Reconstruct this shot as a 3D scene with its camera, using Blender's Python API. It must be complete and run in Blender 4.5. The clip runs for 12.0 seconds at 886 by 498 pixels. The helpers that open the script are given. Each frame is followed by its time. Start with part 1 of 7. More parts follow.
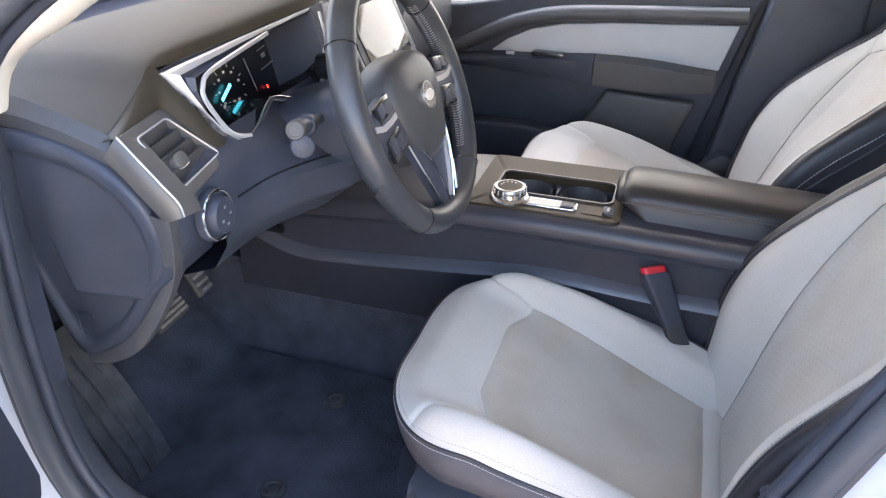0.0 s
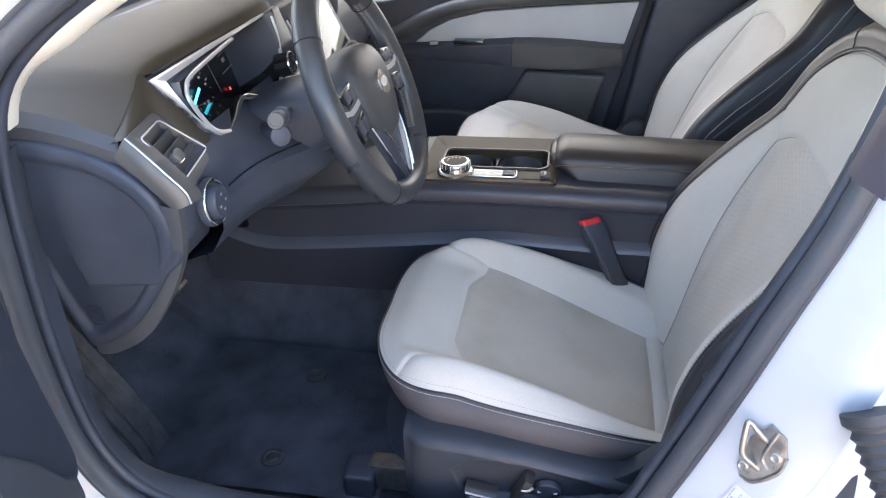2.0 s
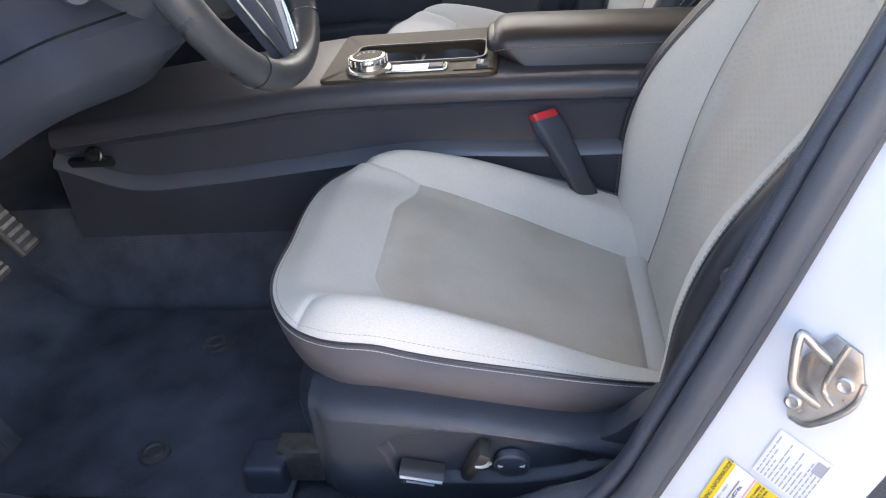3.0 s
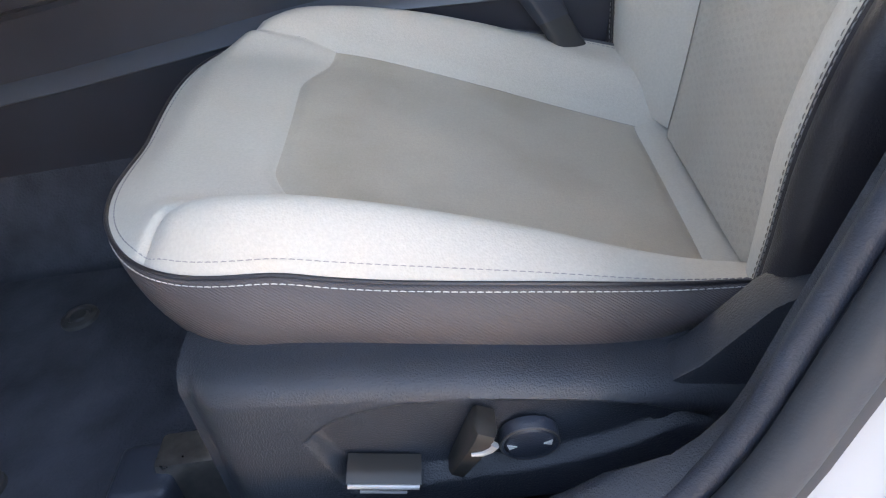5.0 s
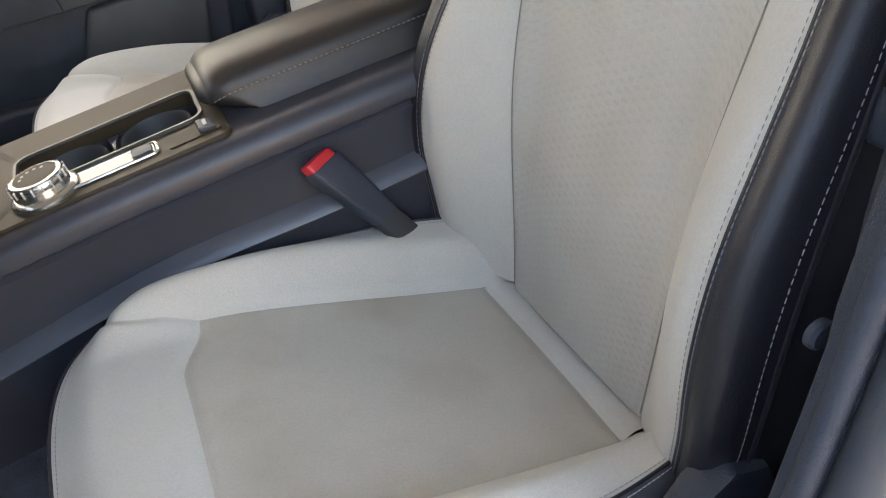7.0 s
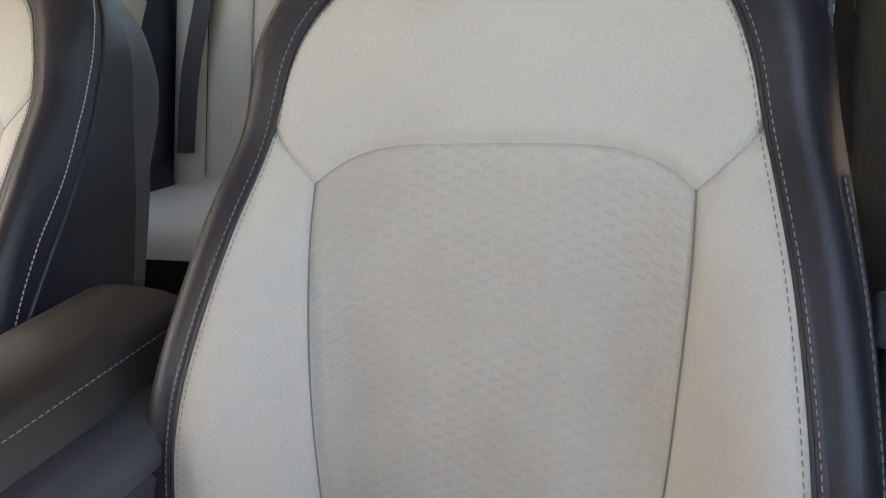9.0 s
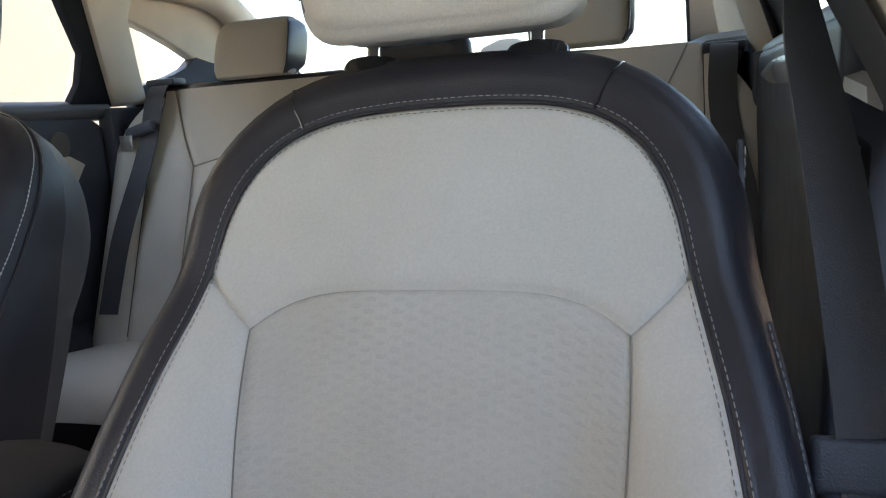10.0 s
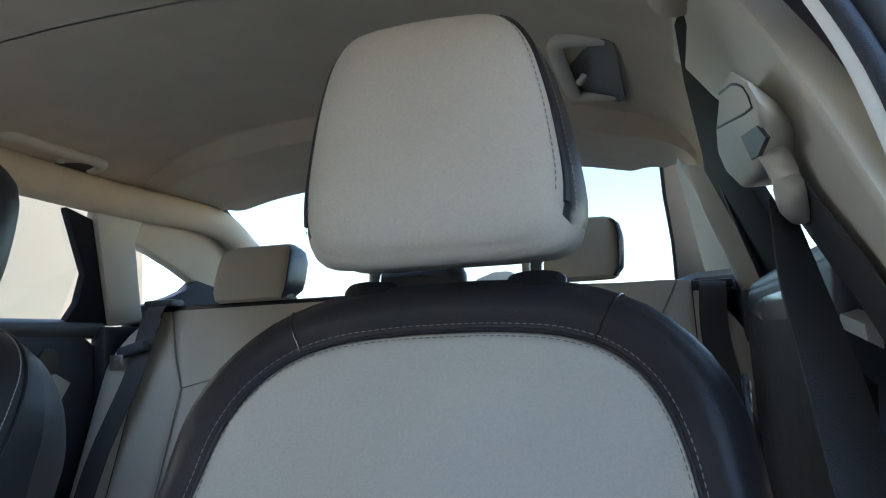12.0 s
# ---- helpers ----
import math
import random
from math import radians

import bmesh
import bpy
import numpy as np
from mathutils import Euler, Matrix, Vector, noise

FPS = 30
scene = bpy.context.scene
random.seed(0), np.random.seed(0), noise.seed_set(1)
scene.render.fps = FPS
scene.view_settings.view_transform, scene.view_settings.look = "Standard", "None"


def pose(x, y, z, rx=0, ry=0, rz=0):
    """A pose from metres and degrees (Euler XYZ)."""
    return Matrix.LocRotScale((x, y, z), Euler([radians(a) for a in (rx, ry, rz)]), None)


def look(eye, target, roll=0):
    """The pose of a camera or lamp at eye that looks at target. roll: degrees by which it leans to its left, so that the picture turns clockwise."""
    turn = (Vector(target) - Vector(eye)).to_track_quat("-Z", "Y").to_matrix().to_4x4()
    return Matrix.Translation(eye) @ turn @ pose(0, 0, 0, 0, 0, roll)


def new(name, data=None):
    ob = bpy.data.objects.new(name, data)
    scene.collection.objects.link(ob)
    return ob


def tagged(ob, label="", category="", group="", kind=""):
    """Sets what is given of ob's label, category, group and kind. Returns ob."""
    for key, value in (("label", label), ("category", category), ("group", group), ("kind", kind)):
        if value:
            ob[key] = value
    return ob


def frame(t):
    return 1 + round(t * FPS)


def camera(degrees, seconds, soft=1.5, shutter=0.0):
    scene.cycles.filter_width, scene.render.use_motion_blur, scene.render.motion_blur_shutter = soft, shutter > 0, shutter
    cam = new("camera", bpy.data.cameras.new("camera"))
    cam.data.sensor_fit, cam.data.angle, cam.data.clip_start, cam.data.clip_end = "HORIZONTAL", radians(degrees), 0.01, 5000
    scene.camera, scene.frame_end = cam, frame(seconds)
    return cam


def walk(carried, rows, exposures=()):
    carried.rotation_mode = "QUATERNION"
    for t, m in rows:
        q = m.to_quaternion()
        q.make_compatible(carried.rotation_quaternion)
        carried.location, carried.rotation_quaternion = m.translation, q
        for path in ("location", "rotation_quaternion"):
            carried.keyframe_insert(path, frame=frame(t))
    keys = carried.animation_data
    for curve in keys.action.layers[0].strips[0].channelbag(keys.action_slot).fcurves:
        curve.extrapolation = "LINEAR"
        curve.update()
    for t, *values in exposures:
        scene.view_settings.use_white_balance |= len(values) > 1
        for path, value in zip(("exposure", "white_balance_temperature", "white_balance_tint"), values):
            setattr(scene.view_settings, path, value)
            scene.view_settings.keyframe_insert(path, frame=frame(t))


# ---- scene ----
cam = camera(60.0, 12.0, soft=1.15)

PATH = [
    (0, (0.277, -0.924, 0.927), (-0.24, 0.75, -0.037), 0.9),
    (0.5, (0.263, -1.011, 0.948), (-0.149, 0.698, -0.006), 0.1),
    (1, (0.245, -1.067, 0.957), (-0.108, 0.66, 0.011), -0.3),
    (1.5, (0.25, -1.099, 0.956), (-0.09, 0.634, 0.015), -1.1),
    (2, (0.252, -1.073, 0.95), (-0.075, 0.644, -0.021), -2.2),
    (2.5, (0.284, -0.962, 0.866), (-0.01, 0.74, -0.142), -4.0),
    (3, (0.272, -0.837, 0.723), (0.026, 0.852, -0.319), -6.0),
    (3.5, (0.258, -0.72, 0.61), (0.061, 0.942, -0.485), -7.9),
    (5.5, (0.23, -0.595, 0.491), (0.117, 1.038, -0.659), -11.4),
    (6, (0.233, -0.619, 0.499), (0.148, 1.013, -0.654), -13.4),
    (6.5, (0.217, -0.611, 0.583), (0.328, 0.974, -0.632), -15.6),
    (7, (0.196, -0.518, 0.681), (0.598, 1.034, -0.514), -17.9),
    (7.5, (0.13, -0.398, 0.711), (0.997, 0.981, -0.45), -16.7),
    (7.7, (0.122, -0.334, 0.72), (1.131, 0.941, -0.444), -15.5),
    (9.3, (0.055, -0.19, 0.661), (1.813, 0.513, 0.017), -6.0),
    (9.5, (0.054, -0.188, 0.66), (1.852, 0.475, 0.089), -5.5),
    (10, (0.052, -0.186, 0.646), (1.927, 0.425, 0.308), -4.1),
    (10.5, (0.048, -0.184, 0.651), (1.951, 0.41, 0.482), -3.5),
    (11, (0.05, -0.183, 0.648), (1.963, 0.403, 0.653), -3.0),
    (11.5, (0.056, -0.179, 0.649), (1.967, 0.395, 0.771), -2.8),
    (12, (0.059, -0.177, 0.644), (1.963, 0.383, 0.894), -2.5),
]
EXPOSURES = [(0, 3.5, 7400, 20), (0.6, 3.4, 7300, 19), (1.5, 3.32, 7200, 18), (2.5, 3.36, 7250, 17), (3.5, 3.46, 7950, 18), (5.5, 3.4, 8150, 15), (6.5, 3.38, 8500, 15), (7.5, 3.36, 8550, 15), (9.5, 3.22, 7950, 16), (10.5, 2.72, 7150, 13), (11.5, 2.5, 6600, 11), (12, 2.35, 6400, 9)]
walk(cam, [(t, look(eye, target, roll)) for t, eye, target, roll in PATH], EXPOSURES)

import functools


# ---- world, sun, exposure ----
C = 0.375            # the car's middle plane; the driver's seat stands on y = 0
world = bpy.data.worlds.new("world")
scene.world = world
world.use_nodes = True
wn = world.node_tree
sky = wn.nodes.new("ShaderNodeTexSky")
sky.sky_type, sky.sun_disc = "NISHITA", False
sky.sun_elevation, sky.sun_rotation = radians(25), radians(347)
sky.air_density, sky.dust_density = 1.0, 1.5
wn.nodes["Background"].inputs[1].default_value = 0.15
wn.links.new(sky.outputs[0], wn.nodes["Background"].inputs[0])
sun_data = bpy.data.lights.new("sun", "SUN")
sun_data.energy, sun_data.angle, sun_data.color = 2.5, radians(1.0), (1.0, 0.93, 0.84)
sun = new("sun", sun_data)
sun.matrix_world = look((0, 0, 30), (0, 0, 0)) @ pose(0, 0, 0)
sun.rotation_euler = Vector((0.20, -0.88, -0.42)).to_track_quat("-Z", "Y").to_euler()



# ---- materials ----
def material(name, colour, rough=0.5, metal=0.0, grain=0.0, grain_size=0.002, mottle=0.0, mottle_size=0.08, spec=0.5,
             coat=0.0, emit=0.0, vary=0.0, rough_vary=0.0):
    m = bpy.data.materials.new(name)
    m.use_nodes = True
    nt = m.node_tree
    b = nt.nodes["Principled BSDF"]
    b.inputs["Roughness"].default_value, b.inputs["Metallic"].default_value = rough, metal
    b.inputs["Specular IOR Level"].default_value = spec
    b.inputs["Coat Weight"].default_value = coat
    co = nt.nodes.new("ShaderNodeTexCoord")
    base = nt.nodes.new("ShaderNodeRGB")
    base.outputs[0].default_value = (*colour, 1)
    last = base.outputs[0]
    if mottle:
        n = nt.nodes.new("ShaderNodeTexNoise")
        n.inputs["Scale"].default_value, n.inputs["Detail"].default_value = 1 / mottle_size, 5
        r = nt.nodes.new("ShaderNodeMapRange")
        r.inputs[1].default_value, r.inputs[2].default_value = 0.25, 0.75
        r.inputs[3].default_value, r.inputs[4].default_value = 1 - mottle, 1 + mottle
        mix = nt.nodes.new("ShaderNodeVectorMath")
        mix.operation = "SCALE"
        nt.links.new(co.outputs["Object"], n.inputs["Vector"])
        nt.links.new(n.outputs[0], r.inputs[0])
        nt.links.new(last, mix.inputs[0])
        nt.links.new(r.outputs[0], mix.inputs["Scale"])
        last = mix.outputs[0]
        if rough_vary:
            rr = nt.nodes.new("ShaderNodeMapRange")
            rr.inputs[1].default_value, rr.inputs[2].default_value = 0.25, 0.75
            rr.inputs[3].default_value, rr.inputs[4].default_value = rough - rough_vary, rough + rough_vary
            nt.links.new(n.outputs[0], rr.inputs[0])
            nt.links.new(rr.outputs[0], b.inputs["Roughness"])
    if grain:
        v = nt.nodes.new("ShaderNodeTexNoise")
        v.inputs["Scale"].default_value, v.inputs["Detail"].default_value = 1 / grain_size, 3
        bump = nt.nodes.new("ShaderNodeBump")
        bump.inputs["Strength"].default_value, bump.inputs["Distance"].default_value = grain, grain_size * 0.6
        nt.links.new(co.outputs["Object"], v.inputs["Vector"])
        nt.links.new(v.outputs[0], bump.inputs["Height"])
        nt.links.new(bump.outputs[0], b.inputs["Normal"])
    nt.links.new(last, b.inputs["Base Color"])
    if emit:
        b.inputs["Emission Color"].default_value = (*colour, 1)
        b.inputs["Emission Strength"].default_value = emit
    return m


def fabric(name, colour, pattern=False, soil=0.0):
    """A woven cloth; with a pattern, rows of short pressed dashes; with soil, a brownish worn bloom."""
    m = material(name, colour, 0.85, spec=0.25)
    nt = m.node_tree
    b = nt.nodes["Principled BSDF"]
    b.inputs["Sheen Weight"].default_value = 0.15
    co = nt.nodes.new("ShaderNodeTexCoord")
    src = b.inputs["Base Color"].links[0].from_socket
    n = nt.nodes.new("ShaderNodeTexNoise")
    n.inputs["Scale"].default_value, n.inputs["Detail"].default_value = 9, 6
    ramp = nt.nodes.new("ShaderNodeMapRange")
    ramp.inputs[1].default_value, ramp.inputs[2].default_value = 0.42, 0.72
    ramp.inputs[3].default_value, ramp.inputs[4].default_value = 0.0, soil
    mix = nt.nodes.new("ShaderNodeMix")
    mix.data_type = "RGBA"
    mix.inputs[7].default_value = (colour[0] * 0.62, colour[1] * 0.55, colour[2] * 0.45, 1)
    nt.links.new(co.outputs["Object"], n.inputs["Vector"])
    nt.links.new(n.outputs[0], ramp.inputs[0])
    nt.links.new(ramp.outputs[0], mix.inputs[0])
    nt.links.new(mix.outputs[2], b.inputs["Base Color"])
    fleck = nt.nodes.new("ShaderNodeTexNoise")
    fleck.inputs["Scale"].default_value, fleck.inputs["Detail"].default_value = 420, 4
    shade = nt.nodes.new("ShaderNodeMapRange")
    shade.inputs[1].default_value, shade.inputs[2].default_value = 0.3, 0.7
    shade.inputs[3].default_value, shade.inputs[4].default_value = 0.95, 1.045
    flecked = nt.nodes.new("ShaderNodeVectorMath")
    flecked.operation = "SCALE"
    nt.links.new(co.outputs["Object"], fleck.inputs["Vector"])
    nt.links.new(fleck.outputs[0], shade.inputs[0])
    nt.links.new(src, flecked.inputs[0])
    nt.links.new(shade.outputs[0], flecked.inputs["Scale"])
    nt.links.new(flecked.outputs[0], mix.inputs[6])
    weave = nt.nodes.new("ShaderNodeTexVoronoi")
    weave.inputs["Scale"].default_value = 650
    nt.links.new(co.outputs["Object"], weave.inputs["Vector"])
    bump = nt.nodes.new("ShaderNodeBump")
    bump.inputs["Strength"].default_value, bump.inputs["Distance"].default_value = 0.32, 0.0006
    nt.links.new(weave.outputs[0], bump.inputs["Height"])
    nt.links.new(bump.outputs[0], b.inputs["Normal"])
    if pattern:
        sep = nt.nodes.new("ShaderNodeSeparateXYZ")
        nt.links.new(co.outputs["UV"], sep.inputs[0])
        warp = nt.nodes.new("ShaderNodeTexNoise")
        warp.inputs["Scale"].default_value, warp.inputs["Detail"].default_value = 160, 2
        nt.links.new(co.outputs["UV"], warp.inputs["Vector"])

        def math_node(kind, a, b=None):
            n_ = nt.nodes.new("ShaderNodeMath")
            n_.operation = kind
            for i_, v_ in enumerate((a, b)):
                if v_ is None:
                    continue
                if isinstance(v_, (int, float)):
                    n_.inputs[i_].default_value = v_
                else:
                    nt.links.new(v_, n_.inputs[i_])
            return n_.outputs[0]
        wob = math_node("MULTIPLY", warp.outputs[0], 2.2)
        su = math_node("SINE", math_node("ADD", math_node("MULTIPLY", sep.outputs[0], 2 * math.pi / 0.022), wob))
        sv = math_node("SINE", math_node("ADD", math_node("MULTIPLY", sep.outputs[1], 2 * math.pi / 0.0092), wob))
        prod = math_node("MULTIPLY", su, sv)
        cell = nt.nodes.new("ShaderNodeMapRange")
        cell.interpolation_type = "SMOOTHSTEP"
        cell.inputs[1].default_value, cell.inputs[2].default_value = 0.10, 0.60
        nt.links.new(prod, cell.inputs[0])
        worn = nt.nodes.new("ShaderNodeTexNoise")
        worn.inputs["Scale"].default_value = 7
        nt.links.new(co.outputs["UV"], worn.inputs["Vector"])
        keep = nt.nodes.new("ShaderNodeMapRange")
        keep.inputs[1].default_value, keep.inputs[2].default_value = 0.3, 0.7
        keep.inputs[3].default_value, keep.inputs[4].default_value = 0.15, 1.0
        nt.links.new(worn.outputs[0], keep.inputs[0])
        cells = math_node("MULTIPLY", cell.outputs[0], keep.outputs[0])
        bump2 = nt.nodes.new("ShaderNodeBump")
        bump2.inputs["Strength"].default_value, bump2.inputs["Distance"].default_value = 0.35, 0.0006
        bump2.invert = True
        nt.links.new(cells, bump2.inputs["Height"])
        nt.links.new(bump.outputs[0], bump2.inputs["Normal"])
        nt.links.new(bump2.outputs[0], b.inputs["Normal"])
        tint = nt.nodes.new("ShaderNodeMix")
        tint.data_type = "RGBA"
        amount = nt.nodes.new("ShaderNodeMath")
        amount.operation = "MULTIPLY"
        amount.inputs[1].default_value = 0.25
        nt.links.new(cells, amount.inputs[0])
        nt.links.new(amount.outputs[0], tint.inputs[0])
        nt.links.new(mix.outputs[2], tint.inputs[6])
        tint.inputs[7].default_value = (colour[0] * 0.62, colour[1] * 0.62, colour[2] * 0.62, 1)
        nt.links.new(tint.outputs[2], b.inputs["Base Color"])
    return m


def glass_material(name, colour=(0.96, 0.98, 0.98)):
    m = bpy.data.materials.new(name)
    m.use_nodes = True
    nt = m.node_tree
    nt.nodes.remove(nt.nodes["Principled BSDF"])
    t, g, mix = nt.nodes.new("ShaderNodeBsdfTransparent"), nt.nodes.new("ShaderNodeBsdfGlossy"), nt.nodes.new("ShaderNodeMixShader")
    t.inputs[0].default_value = (*colour, 1)
    g.inputs["Roughness"].default_value = 0.02
    mix.inputs[0].default_value = 0.05
    nt.links.new(t.outputs[0], mix.inputs[1])
    nt.links.new(g.outputs[0], mix.inputs[2])
    nt.links.new(mix.outputs[0], nt.nodes["Material Output"].inputs[0])
    return m


M_LIGHT = fabric("light grey cloth", (0.585, 0.552, 0.497), soil=0.14)
M_SEAT_INSERT = fabric("worn grey cloth", (0.515, 0.468, 0.398), soil=0.42)
M_BACK_INSERT = fabric("dashed grey cloth", (0.535, 0.50, 0.445), pattern=True, soil=0.25)
M_INLAY = material("cool grey door vinyl", (0.50, 0.525, 0.55), 0.6, grain=0.3, grain_size=0.0014, mottle=0.05, spec=0.3)
M_LEATHER = material("dark brown leatherette", (0.027, 0.025, 0.031), 0.35, grain=0.5, grain_size=0.0012, mottle=0.15)
M_VALANCE = material("dark taupe leatherette", (0.082, 0.073, 0.078), 0.46, mottle=0.10)
twill = M_VALANCE.node_tree
twill_co, twill_wave, twill_bump = twill.nodes.new("ShaderNodeTexCoord"), twill.nodes.new("ShaderNodeTexWave"), twill.nodes.new("ShaderNodeBump")
twill_wave.bands_direction = "DIAGONAL"
twill_wave.inputs["Scale"].default_value, twill_wave.inputs["Distortion"].default_value, twill_wave.inputs["Detail Scale"].default_value = 230, 2.5, 3
twill_bump.inputs["Strength"].default_value, twill_bump.inputs["Distance"].default_value = 0.45, 0.0006
twill.links.new(twill_co.outputs["Object"], twill_wave.inputs["Vector"])
twill.links.new(twill_wave.outputs["Fac"], twill_bump.inputs["Height"])
twill.links.new(twill_bump.outputs[0], twill.nodes["Principled BSDF"].inputs["Normal"])
M_ARMREST = material("dark brown armrest skin", (0.034, 0.028, 0.026), 0.38, spec=0.45, grain=0.35, grain_size=0.0012, mottle=0.12)
M_SHIELD = material("black speckled plastic", (0.037, 0.042, 0.054), 0.38, grain=0.9, grain_size=0.0013, mottle=0.15, mottle_size=0.05, rough_vary=0.05)
M_STITCH = material("pale thread", (0.6, 0.58, 0.56), 0.8)
M_THREAD = material("brown-grey thread", (0.27, 0.24, 0.205), 0.85)
M_STITCH_DIM = material("grey thread", (0.3, 0.29, 0.29), 0.8)
M_PLASTIC = material("black grained plastic", (0.042, 0.049, 0.068), 0.43, grain=0.5, grain_size=0.0015, mottle=0.2, mottle_size=0.05, rough_vary=0.06)
M_DASH_TOP = material("brown-black dash skin", (0.040, 0.032, 0.022), 0.58, spec=0.3, grain=0.35, grain_size=0.0014, mottle=0.12)
M_PLASTIC_SOFT = material("soft dark dash skin", (0.072, 0.073, 0.078), 0.42, grain=0.3, grain_size=0.0014, mottle=0.15)
M_GLOSS = material("gloss black plastic", (0.018, 0.018, 0.02), 0.12, coat=0.3)
M_BRONZE = material("bronze black console plate", (0.052, 0.037, 0.022), 0.50, mottle=0.12, spec=0.16)
M_CONSOLE = material("black soft console skin", (0.045, 0.047, 0.060), 0.36, grain=0.3, grain_size=0.0014, mottle=0.12)
M_SILVER = material("satin silver trim", (0.56, 0.55, 0.55), 0.32, metal=0.45, mottle=0.05)
M_TAUPE_METAL = material("satin taupe trim", (0.105, 0.098, 0.092), 0.42, metal=0.2, mottle=0.08)
M_TAUPE_DARK = material("dark taupe plastic", (0.075, 0.071, 0.068), 0.42, grain=0.2, grain_size=0.0014, mottle=0.08)
M_SWITCH = material("dark bronze switch", (0.035, 0.032, 0.031), 0.42, metal=0.0, mottle=0.08)
M_SATIN = material("satin chrome", (0.62, 0.60, 0.57), 0.22, metal=0.9, mottle=0.05)
M_LEDGE = material("ledge skin with painted highlight", (0.085, 0.092, 0.112), 0.32, grain=0.15, grain_size=0.0014, mottle=0.08)
# dark door top lightened to grey-blue, painting in the sky's reflection
M_DOOR_TOP = material("door top with painted sky sheen", (0.25, 0.275, 0.31), 0.22, spec=0.8, mottle=0.06)
M_CHROME = material("chrome", (0.8, 0.8, 0.8), 0.08, metal=1.0)
M_CARPET = material("charcoal carpet", (0.068, 0.073, 0.090), 0.95, grain=1.0, grain_size=0.004, mottle=0.45, mottle_size=0.09, spec=0.1)
M_CARPET2 = material("charcoal floor carpet", (0.062, 0.067, 0.083), 0.95, grain=1.0, grain_size=0.003, mottle=0.3, mottle_size=0.05, spec=0.1)
M_RUBBER = material("black rubber", (0.05, 0.05, 0.053), 0.55, grain=0.2, grain_size=0.002, mottle=0.2)
M_SEAL = material("dark grey rubber seal", (0.056, 0.061, 0.073), 0.5, grain=0.15, grain_size=0.002, mottle=0.12)
M_PAINT = material("white car paint", (0.50, 0.525, 0.555), 0.28, coat=0.6, mottle=0.02)
M_STEEL = material("scuffed steel", (0.42, 0.39, 0.36), 0.35, metal=0.9, mottle=0.25, mottle_size=0.012, rough_vary=0.1)
M_RED = material("red plastic", (0.62, 0.03, 0.04), 0.35)
M_PURPLE = material("purple-black rubber", (0.055, 0.045, 0.065), 0.5, grain=0.2, grain_size=0.002, mottle=0.15)
M_CREAM = material("pale headliner cloth", (0.70, 0.605, 0.485), 0.9, grain=0.5, grain_size=0.002, mottle=0.06, spec=0.2)
M_CREAM_PLASTIC = material("pale grained plastic", (0.70, 0.66, 0.58), 0.55, grain=0.3, grain_size=0.0012, mottle=0.05)
M_WEB = material("black webbing", (0.06, 0.06, 0.066), 0.7, grain=0.9, grain_size=0.0016, mottle=0.1)
M_PEDAL = material("ribbed pedal rubber", (0.07, 0.068, 0.066), 0.6, mottle=0.3, mottle_size=0.02)
M_PEDAL_RIB = material("worn pedal metal", (0.32, 0.31, 0.30), 0.45, metal=0.6, mottle=0.3, mottle_size=0.01)
M_DEAD = material("scuffed foot rest plastic", (0.052, 0.054, 0.060), 0.5, grain=0.4, grain_size=0.003, mottle=0.5, mottle_size=0.03)
M_LABEL = material("white label", (0.60, 0.61, 0.62), 0.5)
M_YELLOW = material("yellow label", (0.66, 0.46, 0.015), 0.5)
M_INK = material("black ink", (0.03, 0.03, 0.03), 0.6)
M_INK_GREY = material("grey ink", (0.22, 0.22, 0.23), 0.6)
M_INK_PALE = material("pale grey ink", (0.30, 0.30, 0.32), 0.6)
M_PINK = material("pink rule", (0.75, 0.25, 0.3), 0.6)
M_FRAME = material("matt black window frame", (0.016, 0.017, 0.021), 0.75, spec=0.15, grain=0.3, grain_size=0.0015, mottle=0.1)
M_GLASS = glass_material("window glass")
M_GLASS_REAR = glass_material("blue-green tinted rear glass", (0.76, 0.82, 0.83))
M_DIAL = material("instrument face", (0.008, 0.008, 0.011), 0.3)
M_CYAN = material("cyan needle light", (0.03, 0.55, 0.75), 0.5, emit=0.6)
M_WARN = material("red warning light", (0.9, 0.04, 0.03), 0.5, emit=0.7)
M_MARK = material("lit white marking", (0.38, 0.38, 0.38), 0.5, emit=0.03)
M_SCREEN = material("glossy touch screen", (0.02, 0.02, 0.022), 0.06, coat=0.5)
M_EMBLEM = material("emblem ring", (0.65, 0.6, 0.55), 0.25, metal=0.8)
M_STUCCO = material("beige stucco", (0.64, 0.50, 0.36), 0.9, grain=0.5, grain_size=0.02, mottle=0.06, mottle_size=0.8)
M_GROUND = material("pale concrete paving", (0.50, 0.455, 0.385), 0.9, grain=0.5, grain_size=0.02, mottle=0.15, mottle_size=0.7)


# ---- mesh helpers ----
def part(name, bm, mat, parent=None, label="", smooth=True, sharp=40):
    me = bpy.data.meshes.new(name)
    bmesh.ops.recalc_face_normals(bm, faces=bm.faces)
    bm.to_mesh(me)
    bm.free()
    me.materials.append(mat)
    if smooth:
        me.polygons.foreach_set("use_smooth", [True] * len(me.polygons))
        me.set_sharp_from_angle(angle=radians(sharp))
    ob = new(name, me)
    if parent is not None:
        ob.parent = parent
    if label:
        ob["label"] = label
    return ob


def thing(name, label, category, at=(0, 0, 0), group="", kind=""):
    ob = new(name)
    ob.empty_display_size = 0.05
    ob.location = at
    return tagged(ob, label, category, group, kind)


